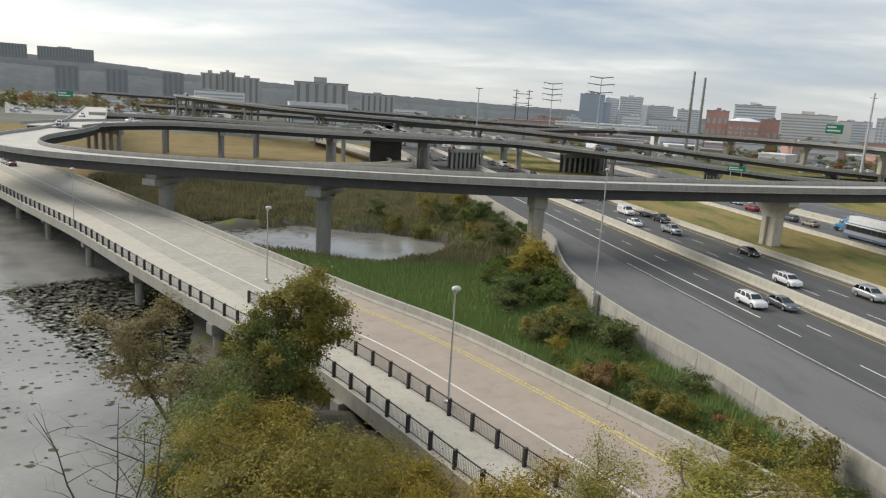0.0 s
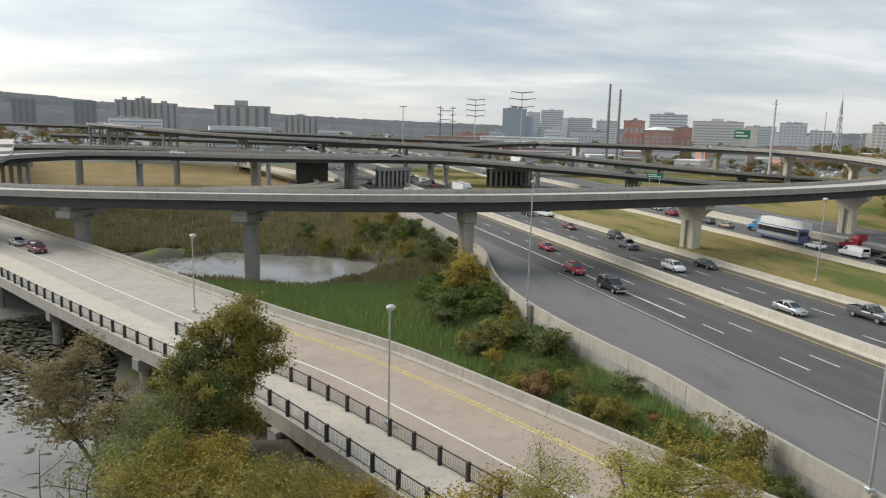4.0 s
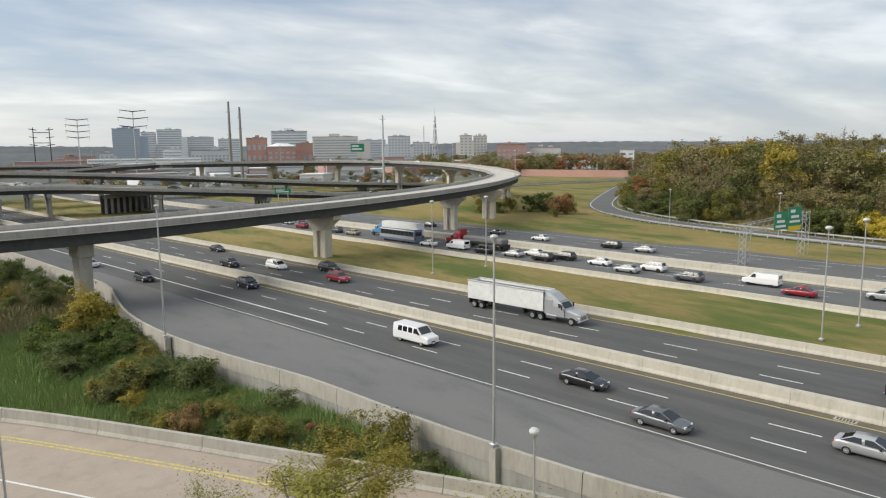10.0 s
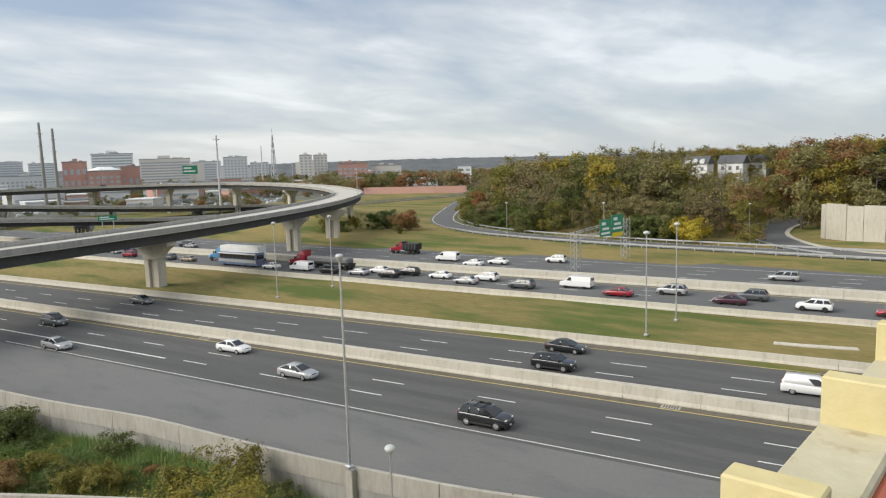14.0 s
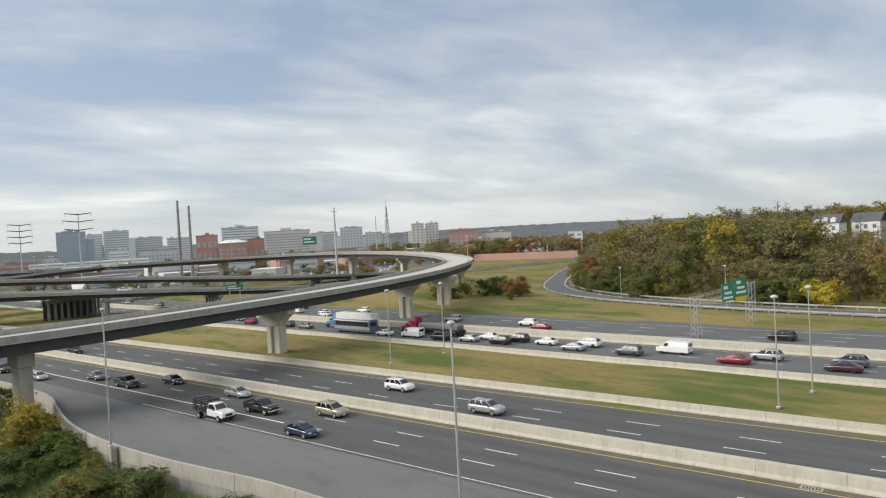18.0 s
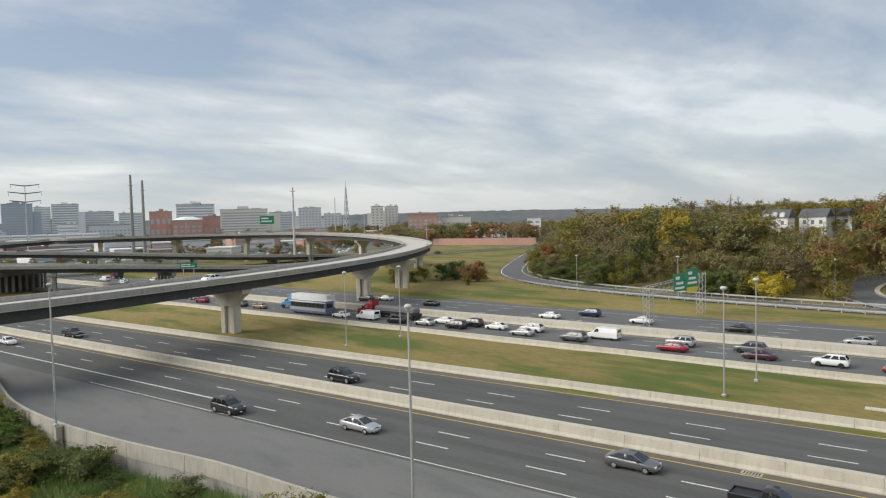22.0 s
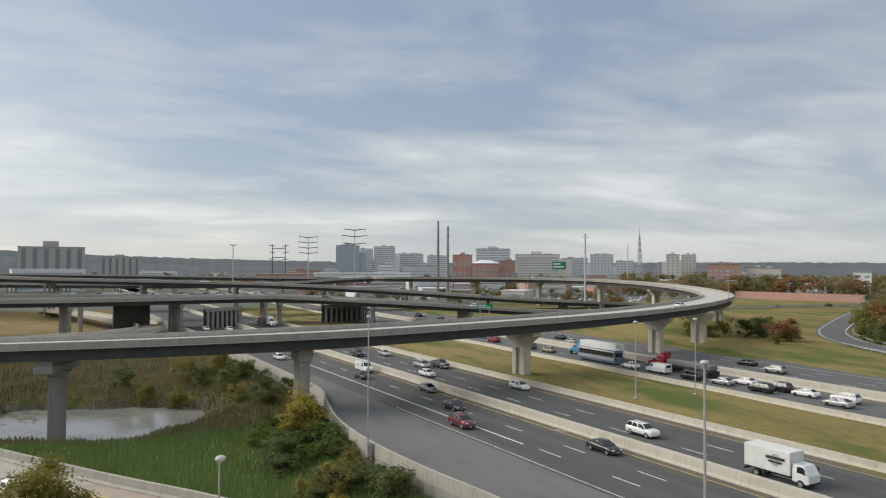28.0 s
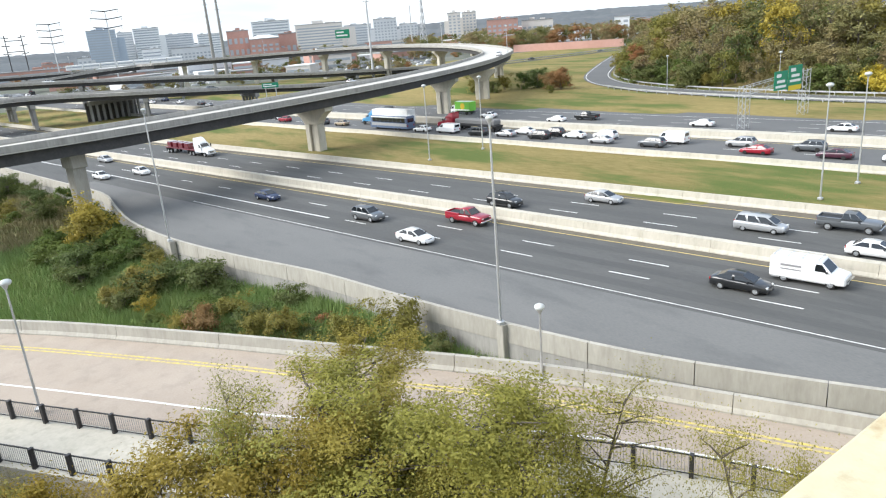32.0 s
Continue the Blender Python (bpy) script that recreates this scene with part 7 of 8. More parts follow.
def blades(name, count, area, height, width, material, label, seed):
    """Upright grass or reed blades as slim leaning triangles; area gives a place for two random numbers or None."""
    gen = np.random.default_rng(seed)
    pts, faces = [], []
    while len(faces) < count:
        q = area(gen)
        if q is None:
            continue
        x, y, z = q
        h = height * gen.uniform(0.5, 1.2)
        a = gen.uniform(0, math.pi)
        dx, dy = width * math.cos(a), width * math.sin(a)
        lx, ly = gen.normal(0, h * 0.22, 2)
        i = len(pts)
        pts += [(x - dx, y - dy, z), (x + dx, y + dy, z), (x + lx, y + ly, z + h)]
        faces.append((i, i + 1, i + 2))
    return tagged(pydata(name, pts, faces, material), label, "grass", kind="stuff")


def marsh(g):
    y = g.uniform(24, 98)
    a, b = line_x(y) + 0.5, wall_x(y) - 0.4
    if g.uniform(0, 14) > b - a:
        return None
    x = g.uniform(a, b)
    z = land(x, y)
    return (x, y, z - 0.05) if z > WATER_Z + 0.05 else None


def marsh_far(g):
    y = g.uniform(98, 190)
    x = wall_x(y) - g.uniform(0.5, 48)
    z = land(x, y)
    if z < WATER_Z - 0.35:
        return None
    return (x, y, z - 0.05)


def inner_field(g):
    a, r = g.uniform(0, math.tau), math.sqrt(g.uniform(0, 1))
    x, y = -46 + 40 * r * math.cos(a), 172 + 38 * r * math.sin(a)
    return (x, y, max(land(x, y), WATER_Z) - 0.05)


blades("marsh_grass", 95000, marsh, 0.95, 0.045, REED, "tall bright green marsh grass below the ramp", 1)
blades("reed_bed", 60000, marsh_far, 0.85, 0.08, DRY_REED, "brown-green reed bed round the pond", 2)
blades("dry_meadow", 60000, inner_field, 1.3, 0.2, DRY_REED, "dry straw-coloured meadow inside the ramp loop", 3)


def verge(g):
    y = g.uniform(8, 150)
    a, b = 72.2 - LEAN_A * y, 89.0 - LEAN_B * y
    x = g.uniform(a, b)
    return (x, y, land(x, y) - 0.02)


VERGE_BLADE = surf("verge_blades", (0.185, 0.155, 0.058), (0.26, 0.21, 0.088), 0.9, 2.0, 0.03, 0.0, island=0.4, stain=(0.09, 0.125, 0.033), spots=0.85)
blades("verge_grass", 30000, verge, 0.09, 0.03, VERGE_BLADE, "short dry autumn grass on the verge", 5)
# driftwood and lily mats on the water
MAT = surf("floating_weed", (0.045, 0.05, 0.03), (0.09, 0.085, 0.05), 0.95, 3.0, 0.5, 0.4)
gen = np.random.default_rng(21)
pts, faces = [], []
for k in range(17000):
    if k < 7000:
        x, y = -50 + gen.normal(0, 13), 131 + gen.normal(0, 8)
    elif k < 16400:
        d, w = gen.uniform(-0.4, 1.1), 14 * gen.uniform() ** 0.8
        x, y = -42 + 18 * d + 0.72 * w + gen.normal(0, 0.5), 69 - 17 * d + 0.70 * w + gen.normal(0, 0.5)
    else:
        x, y = -32 + gen.normal(0, 12), 56 + gen.normal(0, 12)
    x, y = 1.05 * x, 1.05 * y
    n, r = 5, gen.uniform(0.08, 0.34) * (1.5 if k < 7000 else 1.0)
    i = len(pts)
    for q in range(n):
        b = q * math.tau / n + gen.uniform(0, 0.9)
        pts.append((x + r * math.cos(b) * gen.uniform(0.5, 1.6), y + r * math.sin(b) * 0.8, WATER_Z + 0.015))
    faces.append(tuple(range(i, i + n)))
tagged(pydata("floating_weed", pts, faces, MAT), "patches of floating weed and leaves on the river", "weed", kind="stuff")

# the wooded hill
WOOD = [tree_meshes(40 + k, 12.5, 4.0, 2300, 0.5, m, 40, low=0.03, sides=5) for k, m in enumerate((WOOD_OLIVE, OLIVE, WOOD_GREEN, BROWN, RUST, YELLOW))]
WOOD_PINE = tree_meshes(50, 15, 2.6, 2600, 0.45, PINE, 60, low=0.08, sides=5)
WOOD_BARE = tree_meshes(51, 13.5, 3.2, 160, 0.4, BROWN, 40, bare=1.0, low=0.3, sides=5)
HILL = "trees of the wooded hill"
WORDS_W = ("olive-green", "olive-green", "dark green", "brown-leaved", "rust-red", "golden yellow")
gen = np.random.default_rng(9)
SLIP_WAY = rights(SLIP)


def beyond_slip(x, y):
    """How far east of the slip road a place lies."""
    d = np.hypot(SLIP[:, 0] - x, SLIP[:, 1] - y)
    k = int(np.argmin(d))
    return float(d[k]) if (x - SLIP[k, 0]) * SLIP_WAY[k, 0] + (y - SLIP[k, 1]) * SLIP_WAY[k, 1] > 0 else -float(d[k])


def clear_of_roads(x, y, gap):
    if np.min(np.hypot(LOOP_ROAD[:, 0] - x, LOOP_ROAD[:, 1] - y)) < gap:
        return False
    if math.hypot(x - 150, y - 60) < 5:
        return False
    return not (x < 183 and y < 48)


stand, tries, DEEP_WOOD = [], 0, [[] for _ in WOOD]
while len(stand) < 345 and tries < 20000:
    tries += 1
    az, r = gen.uniform(46, 89), gen.uniform(150, 345)
    x, y = r * math.sin(radians(az)), r * math.cos(radians(az))
    deep = beyond_slip(x, y)
    if deep < 8 or not clear_of_roads(x, y, 5.6) or gen.uniform() > (1.0 if deep < 45 or az > 67 else 0.28):
        continue
    if min((math.hypot(x - a, y - b) for a, b in stand), default=99) < (5.0 if deep < 40 else 6.5):
        continue
    stand.append((x, y))
    p = (0.22, 0.13, 0.05, 0.22, 0.22, 0.16) if deep > 55 else (0.40, 0.12, 0.24, 0.19, 0.03, 0.02)
    if az > 73:
        p = (0.22, 0.12, 0.10, 0.20, 0.16, 0.20)
    k = int(gen.choice(6, p=p))
    s = gen.uniform(0.75, 1.12) * (0.8 if deep < 14 else 1.0) * (1.2 if az > 77 and deep > 50 else 1.0)
    if deep > 22:  # the crowns close to one ragged line
        s = min(1.75, max(s, (19.5 + r * math.tan(radians(gen.normal(0.1 + 0.3 * (az > 64) + 0.25 * (az > 75), 0.42))) - land(x, y)) / 13.0))
    if 67.2 < az < 73.8 and r < 268:
        s = min(s, max(0.35, (19.5 - 0.0195 * r - land(x, y)) / 13.5))  # lower growth before the houses
    if deep > 42:
        DEEP_WOOD[k].append((x, y, land(x, y) - 0.2, gen.uniform(0, 6), s, s * gen.uniform(0.88, 1.1)))
        continue
    plant("tree", WOOD[k], x, y, land(x, y) - 0.2, gen.uniform(0, 6), (s, s, s * gen.uniform(0.88, 1.1)), WORDS_W[k] + " autumn tree on the wooded hill", group=HILL)
for k, places in enumerate(DEEP_WOOD):
    if places:
        grove("hill_woods", WOOD[k], places, WORDS_W[k] + " autumn woods on the hill")
# undergrowth along the foot of the hill
for k in range(58):
    i = int(gen.integers(34, 78))
    q = offset(SLIP[i - 1 : i + 2], gen.uniform(6.8, 10.5))[1]
    if not clear_of_roads(q[0], q[1], 6.0):
        continue
    pick, s = int(gen.choice(3, p=(0.4, 0.3, 0.3))), gen.uniform(1.1, 2.0)
    plant("shrub", SHRUB[pick], q[0], q[1], land(q[0], q[1]) - 0.2, gen.uniform(0, 6), (s, s, s * gen.uniform(0.8, 1.1)), ("dense green", "dense green", "olive")[pick] + " shrub at the foot of the wooded hill", "shrub", "shrubs at the foot of the hill")
for k in range(64):
    i = int(gen.integers(38, 72))
    q = offset(SLIP[i - 1 : i + 2], gen.uniform(10, 60))[1]
    if not clear_of_roads(q[0], q[1], 8):
        continue
    plant("tree", WOOD_BARE, q[0], q[1], land(q[0], q[1]) - 0.2, gen.uniform(0, 6), (1, 1, gen.uniform(0.9, 1.35)), "nearly bare grey-brown tree on the wooded hill", group=HILL)
for x, y, s in ((190, 30, 1.25), (196, 22, 1.1)):
    plant("tree", WOOD_PINE, x, y, land(x, y) - 0.2, x, (s, s, s), "dark green conifer above the retaining wall", group=HILL)
plant("shrub", tree_meshes(29, 3.4, 2.0, 3600, 0.24, GOLD, 40, low=0.03, stems=3), 150.0, 59.8, land(150.0, 59.8) - 0.2, 0, (1.8, 1.8, 1.6), "bright yellow shrub beside the slip road", "shrub")
for x, y, k, s in ((145.3, 141.3, 4, 1.75), (143.4, 143.4, 4, 1.45), (147.6, 143.0, 3, 0.9), (146.4, 151.0, 0, 1.8), (143.2, 154.6, 1, 1.4), (139.0, 158.0, 2, 1.2), (133.5, 156.0, 0, 1.1), (129.5, 160.5, 2, 1.3), (152.0, 156.0, 2, 0.8), (137.0, 137.0, 2, 0.6), (154.5, 148.0, 0, 0.7)):
    plant("shrub", SHRUB[k], x, y, land(x, y) - 0.2, x, (s, s, s * 1.1), ("dense green", "dense green", "olive", "yellow", "russet")[k] + " shrub on the slope under the loop", "shrub", "shrubs under the loop")

# ---- the city and the far land ----
def polar(az, r, z=0.0):
    return (r * math.sin(radians(az)), r * math.cos(radians(az)), z)


# facades and window glass are paled in colour to carry the distance haze
TOWER_BLUE = surf("blue_grey_curtain_wall", (0.30, 0.36, 0.44), (0.37, 0.43, 0.50), 0.35, 0.4, 0.03, 0.0)
STONE_PALE = surf("pale_facade", (0.66, 0.68, 0.69), (0.76, 0.77, 0.78), 0.8, 0.5, 0.04, 0.0)
STONE_GREY = surf("grey_facade", (0.52, 0.54, 0.56), (0.62, 0.63, 0.65), 0.8, 0.5, 0.04, 0.0)
STONE_TAN = surf("tan_facade", (0.58, 0.55, 0.51), (0.68, 0.64, 0.60), 0.8, 0.5, 0.04, 0.0)
BRICK_FAR = surf("far_brick", (0.40, 0.235, 0.195), (0.49, 0.30, 0.25), 0.9, 0.6, 0.05, 0.0)
APT_WALL = surf("apartment_concrete", (0.36, 0.36, 0.355), (0.43, 0.425, 0.415), 0.85, 0.5, 0.04, 0.0)
# apartment concrete for the hill, with haze mixed into its grey
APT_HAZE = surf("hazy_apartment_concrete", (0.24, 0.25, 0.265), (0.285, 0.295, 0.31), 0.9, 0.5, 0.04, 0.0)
HAZE_GLASS = plain("hazed_window_glass", (0.36, 0.395, 0.43), 0.2, 0.0, 0.6)
STRIP_GLASS = plain("apartment_glass", (0.19, 0.20, 0.215), 0.25, 0.0, 0.6)
ROOF_GREY = surf("flat_roof", (0.25, 0.25, 0.25), (0.34, 0.34, 0.335), 0.9, 0.5, 0.05, 0.0)
ROOF_SLATE = surf("slate_roof", (0.07, 0.075, 0.085), (0.12, 0.125, 0.135), 0.8, 2.0, 0.2, 0.1)
ROOF_WHITE = surf("white_roof", (0.62, 0.63, 0.62), (0.74, 0.74, 0.73), 0.7, 0.5, 0.05, 0.0)
# distance haze is put into this colour: woods paled and turned blue-grey
HILL_HAZED = surf("far_woods_hazed", (0.105, 0.118, 0.128), (0.15, 0.162, 0.17), 1.0, 0.05, 0.006, 0.0, stain=(0.18, 0.18, 0.18), spots=0.6, spec=0.05)


def building(az0, az1, r, top, wall, label, style="bands", depth=None, storey=3.6, base=0.0, penthouse=0.0, name="office_building", glass=None, group="city buildings"):
    """A block facing the camera between two bearings: walls, roof, and windows in bands, in upright strips or singly."""
    top -= 2.2 if 600 < r < 2000 and base < 5 else 0
    mid, w = (az0 + az1) / 2, 2 * r * math.tan(radians(abs(az1 - az0) / 2))
    d = depth or w * 0.6
    ob = tagged(empty(name, Matrix.Translation(polar(mid, r + d / 2)) @ Matrix.Rotation(-radians(mid), 4, "Z")), label, "building", group)
    part("wall", boxed(-w / 2, w / 2, -d / 2, d / 2, base - 1, top), wall, ob)
    part("roof", boxed(-w / 2 - 0.3, w / 2 + 0.3, -d / 2 - 0.3, d / 2 + 0.3, top, top + 0.7), ROOF_GREY, ob)
    if penthouse:
        part("penthouse", boxed(-w * 0.14, w * 0.1, -d * 0.2, d * 0.2, top + 0.7, top + 0.7 + penthouse), wall, ob)
    if r > 600 and style != "strips":
        # plant rooms and a lower wing give the roofline its steps
        pick = random.Random(label + str(az0))
        for _ in range(3):
            x, half, up = pick.uniform(-0.4, 0.4) * w, pick.uniform(0.04, 0.12) * w, pick.uniform(0.6, 2.4)
            part("plant_room", boxed(x - half, x + half, -d * 0.3, d * 0.3, top + 0.7, top + 0.7 + up), wall, ob)
        side = pick.choice((-1, 1))
        x0, x1 = sorted((side * w * 0.5, side * w * pick.uniform(0.62, 0.85)))
        part("wing", boxed(x0, x1, -d * 0.42, d * 0.4, base - 1, base + (top - base) * pick.uniform(0.55, 0.85)), wall, ob)
    glass = glass or HAZE_GLASS
    f = -d / 2
    if style == "bands":
        z = base + 2.4
        while z + storey * 0.5 < top - 0.5:
            part("window_band", boxed(-w / 2 + w * 0.03, w / 2 - w * 0.03, f - 0.15, f + 0.1, z, z + storey * 0.45), glass, ob)
            part("side_band", boxed(w / 2 - 0.1, w / 2 + 0.15, f + d * 0.05, d / 2 - d * 0.05, z, z + storey * 0.45), glass, ob)
            z += storey
    elif style == "strips":
        n = max(3, int(w / 7.5))
        for k in range(n):
            x = -w / 2 + w * (k + 0.5) / n
            part("window_strip", boxed(x - w * 0.19 / n, x + w * 0.19 / n, f - 0.2, f + 0.1, base + 3, top - 1.2), STRIP_GLASS, ob)
    else:
        nx, nz = min(10, max(2, int(w / 4.2))), max(1, int((top - base - 2) / storey))
        pane_me = bpy.data.meshes.new("window")
        bm = boxed(-w * 0.28 / nx, w * 0.28 / nx, -0.12, 0.1, 0, storey * 0.5)
        bm.to_mesh(pane_me)
        bm.free()
        pane_me.materials.append(glass)
        for j in range(nz):
            for k in range(nx):
                o = new("window", pane_me)
                o.parent, o.location = ob, (-w / 2 + w * (k + 0.5) / nx, f, base + 1.6 + storey * j)
    return ob


# apartment slabs on the left
building(-11.8, -7.6, 700, 37, APT_WALL, "grey concrete apartment slab with dark window strips", "strips", 26, penthouse=5, name="apartment_building")
building(-6.6, -3.9, 1000, 32, APT_WALL, "low grey apartment block before the ridge", "strips", 30, penthouse=3, name="apartment_building")
building(-18.7, -17.3, 1050, 47.5, APT_WALL, "grey apartment tower with dark strips", "strips", 30, penthouse=4, name="apartment_building")
building(-17.3, -16.2, 1040, 50, APT_WALL, "grey apartment tower with dark strips", "strips", 30, penthouse=3, name="apartment_building")
building(-16.2, -14.4, 1020, 44, APT_WALL, "grey apartment tower with dark strips", "strips", 30, penthouse=3, name="apartment_building")
building(-19.2, -15.5, 820, 23.5, STONE_PALE, "low white office block with ribbon windows", "bands", 30)
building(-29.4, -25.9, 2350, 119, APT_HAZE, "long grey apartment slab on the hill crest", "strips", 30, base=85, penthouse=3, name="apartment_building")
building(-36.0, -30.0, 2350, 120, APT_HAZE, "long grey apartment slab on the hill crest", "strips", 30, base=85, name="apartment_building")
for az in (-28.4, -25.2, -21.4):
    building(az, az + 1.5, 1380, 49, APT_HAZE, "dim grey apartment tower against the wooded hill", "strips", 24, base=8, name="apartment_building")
# the centre
building(10.8, 12.7, 1150, 55, TOWER_BLUE, "blue-grey glass office tower", "bands", 34, penthouse=4)
building(12.75, 13.8, 1230, 52, STONE_GREY, "grey office tower with ribbon windows", "bands", 30)
building(13.85, 15.6, 1200, 55, STONE_PALE, "pale office tower with ribbon windows", "bands", 32, penthouse=3)
building(14.2, 15.5, 950, 24, STONE_PALE, "low white office block with dark bands", "bands", 26)
building(15.7, 17.9, 1250, 44, STONE_GREY, "wide grey office block with ribbon windows", "bands", 34)
building(16.2, 19.0, 900, 22, STONE_GREY, "long grey four-storey block with many windows", "grid", 24)
building(18.2, 20.0, 1200, 40, STONE_PALE, "pale office block with ribbon windows", "bands", 30)
building(9.9, 10.8, 900, 20, STONE_GREY, "small dark grey office block", "grid", 22)
building(7.6, 9.6, 1000, 16, BRICK_FAR, "low red brick works", "grid", 30)
building(20.3, 21.9, 640, 32.0, BRICK_FAR, "red brick tower block beside the cream hall", "grid", 22, storey=9, name="brick_building")
building(21.9, 24.1, 610, 24.0, BRICK_FAR, "low round-cornered brick hall with a cream roof", "grid", 26, name="hall")
hall_roof = tagged(empty("hall_roof", Matrix.Translation(polar(23.0, 622, 22.6)) @ Matrix.Rotation(-radians(23), 4, "Z")), "shallow cream roof cone on the brick hall", "roof", "city buildings")
bm = bmesh.new()
tube(bm, (0, 0, 0), (0, 0, 2.6), 12.5, 5.0, 20)
part("roof_cone", bm, STONE_PALE, hall_roof)
building(24.1, 25.4, 640, 27.0, BRICK_FAR, "red brick block with plain walls", "grid", 22, storey=9, name="brick_building")
building(22.2, 25.0, 1000, 47, STONE_PALE, "white office building with stepped roofs", "bands", 34, penthouse=4)
building(25.4, 29.0, 1000, 39, STONE_TAN, "wide tan office block with ribbon windows", "bands", 34, penthouse=4)
building(29.1, 31.2, 1100, 35, STONE_GREY, "grey office block with ribbon windows", "bands", 30)
building(31.4, 33.2, 950, 38, STONE_GREY, "grey concrete block with many windows", "grid", 30)
building(33.4, 34.8, 1000, 30, STONE_GREY, "low grey office block", "grid", 24)
building(37.2, 38.2, 900, 37, STONE_TAN, "tan residential tower with small windows", "grid", 22, penthouse=3)
building(38.3, 39.4, 930, 37, STONE_TAN, "tan residential tower with small windows", "grid", 22, penthouse=3)
building(45.5, 48.2, 520, 10.2, STONE_PALE, "long low white warehouse", "bands", 30, name="warehouse")
building(40.2, 42.6, 640, 24.5, BRICK_FAR, "red brick apartment row before the ridge", "grid", 20, name="apartment_building")
building(42.9, 45.3, 660, 21.5, STONE_TAN, "tan and brick apartment row before the ridge", "grid", 20, name="apartment_building")
building(49.9, 51.0, 600, 16.6, STONE_PALE, "white house front above the trees", "grid", 12, name="house")
building(13.0, 19.5, 560, 6.5, BRICK_FAR, "long low red brick row with dark windows", "grid", 20, name="warehouse")
building(22.6, 24.6, 520, 7, STONE_GREY, "low grey shed with a pale roof", "grid", 22, name="warehouse")
building(25.5, 28.0, 540, 7, STONE_PALE, "low white flat-roofed shed", "bands", 22, name="warehouse")
gen = np.random.default_rng(71)
LOW = (("pale", STONE_PALE), ("grey", STONE_GREY), ("tan", STONE_TAN), ("red brick", BRICK_FAR))
for k in range(72):
    az = gen.uniform(-32, 34) if k < 42 else (gen.uniform(38, 52) if k < 54 else gen.uniform(9, 36))
    r, wide, high = gen.uniform(540, 1150) if k < 54 else gen.uniform(430, 560), gen.uniform(18, 60) * (1 if k < 54 else 0.5), gen.uniform(4, 11) * (1 if k < 54 else 0.6) + (5 if k % 5 == 0 else 0)
    if az < -12:
        r, high = max(r, 850), min(high, 8)
    tint, wall = LOW[int(gen.choice(4, p=(0.15, 0.32, 0.25, 0.28)))]
    half = math.degrees(wide / 2 / r)
    ob = tagged(empty("low_building", Matrix.Translation(polar(az, r)) @ Matrix.Rotation(-radians(az + gen.uniform(-25, 25)), 4, "Z")), tint + " low flat-roofed building before the skyline", "building", "low buildings before the skyline")
    part("wall", boxed(-wide / 2, wide / 2, -9, 9, -1, high), wall, ob)
    part("roof", boxed(-wide / 2 - 0.3, wide / 2 + 0.3, -9.3, 9.3, high, high + 0.6), ROOF_WHITE if k % 3 == 0 else ROOF_GREY, ob)
    z = 1.4
    while z + 2 < high:
        part("window_band", boxed(-wide * 0.46, wide * 0.46, -9.12, -8.9, z, z + 1.5), HAZE_GLASS, ob)
        z += 3.6
structure(sweep("brick_boundary_wall", np.array([polar(42.2, 478), polar(46, 462), polar(50.6, 448)]), [(-0.4, -1), (-0.4, 4.9), (0.4, 4.9), (0.4, -1)], BRICK_FAR), "long red brick wall below the trees", "wall")
# a train on the viaduct
for k in range(7):
    car = tagged(empty("train_carriage", Matrix.Translation(polar(9.6 + 1.12 * k, 520, 11.6)) @ Matrix.Rotation(-radians(13), 4, "Z")), "white passenger train carriage on the far viaduct", "train", "train carriages")
    part("body", boxed(-4.9, 4.9, -1.5, 1.5, 0, 3.2, 0.3), ROOF_WHITE, car)
    part("window_band", boxed(-4.5, 4.5, -1.53, -1.4, 1.5, 2.3), HAZE_GLASS, car)
# houses above the hill
for az, r in ((68.6, 262), (71.1, 268), (72.7, 275)):
    x, y, _ = polar(az, r)
    h = tagged(empty("house", Matrix.Translation((x, y, 12.6)) @ Matrix.Rotation(-radians(az + 20), 4, "Z") @ Matrix.Diagonal((0.85, 0.8, 0.76, 1))), "white gabled house above the wooded hill", "house", "houses on the hill")
    part("wall", boxed(-5, 5, -4, 4, -11, 5), ROOF_WHITE, h)
    bm = loft([(-5.4, [(-4.4, 4.9), (4.4, 4.9), (0.1, 8.6), (-0.1, 8.6)]), (5.4, [(-4.4, 4.9), (4.4, 4.9), (0.1, 8.6), (-0.1, 8.6)])])
    part("roof", bm, ROOF_SLATE, h)
    for x in (-3, 0, 3):
        part("window", boxed(x - 0.6, x + 0.6, -4.06, -3.95, 1.8, 3.6), STRIP_GLASS, h)
        if az < 70:
            dormer = part("dormer", loft([(-4.3, [(x - 0.9, 5.2), (x + 0.9, 5.2), (x + 0.9, 6.6), (x, 7.4), (x - 0.9, 6.6)]), (-1.4, [(x - 0.9, 5.2), (x + 0.9, 5.2), (x + 0.9, 6.6), (x, 7.4), (x - 0.9, 6.6)])]), ROOF_WHITE, h, "white gabled dormer")
            dormer.matrix_basis = Matrix(((0, 1, 0, 0), (1, 0, 0, 0), (0, 0, 1, 0), (0, 0, 0, 1)))

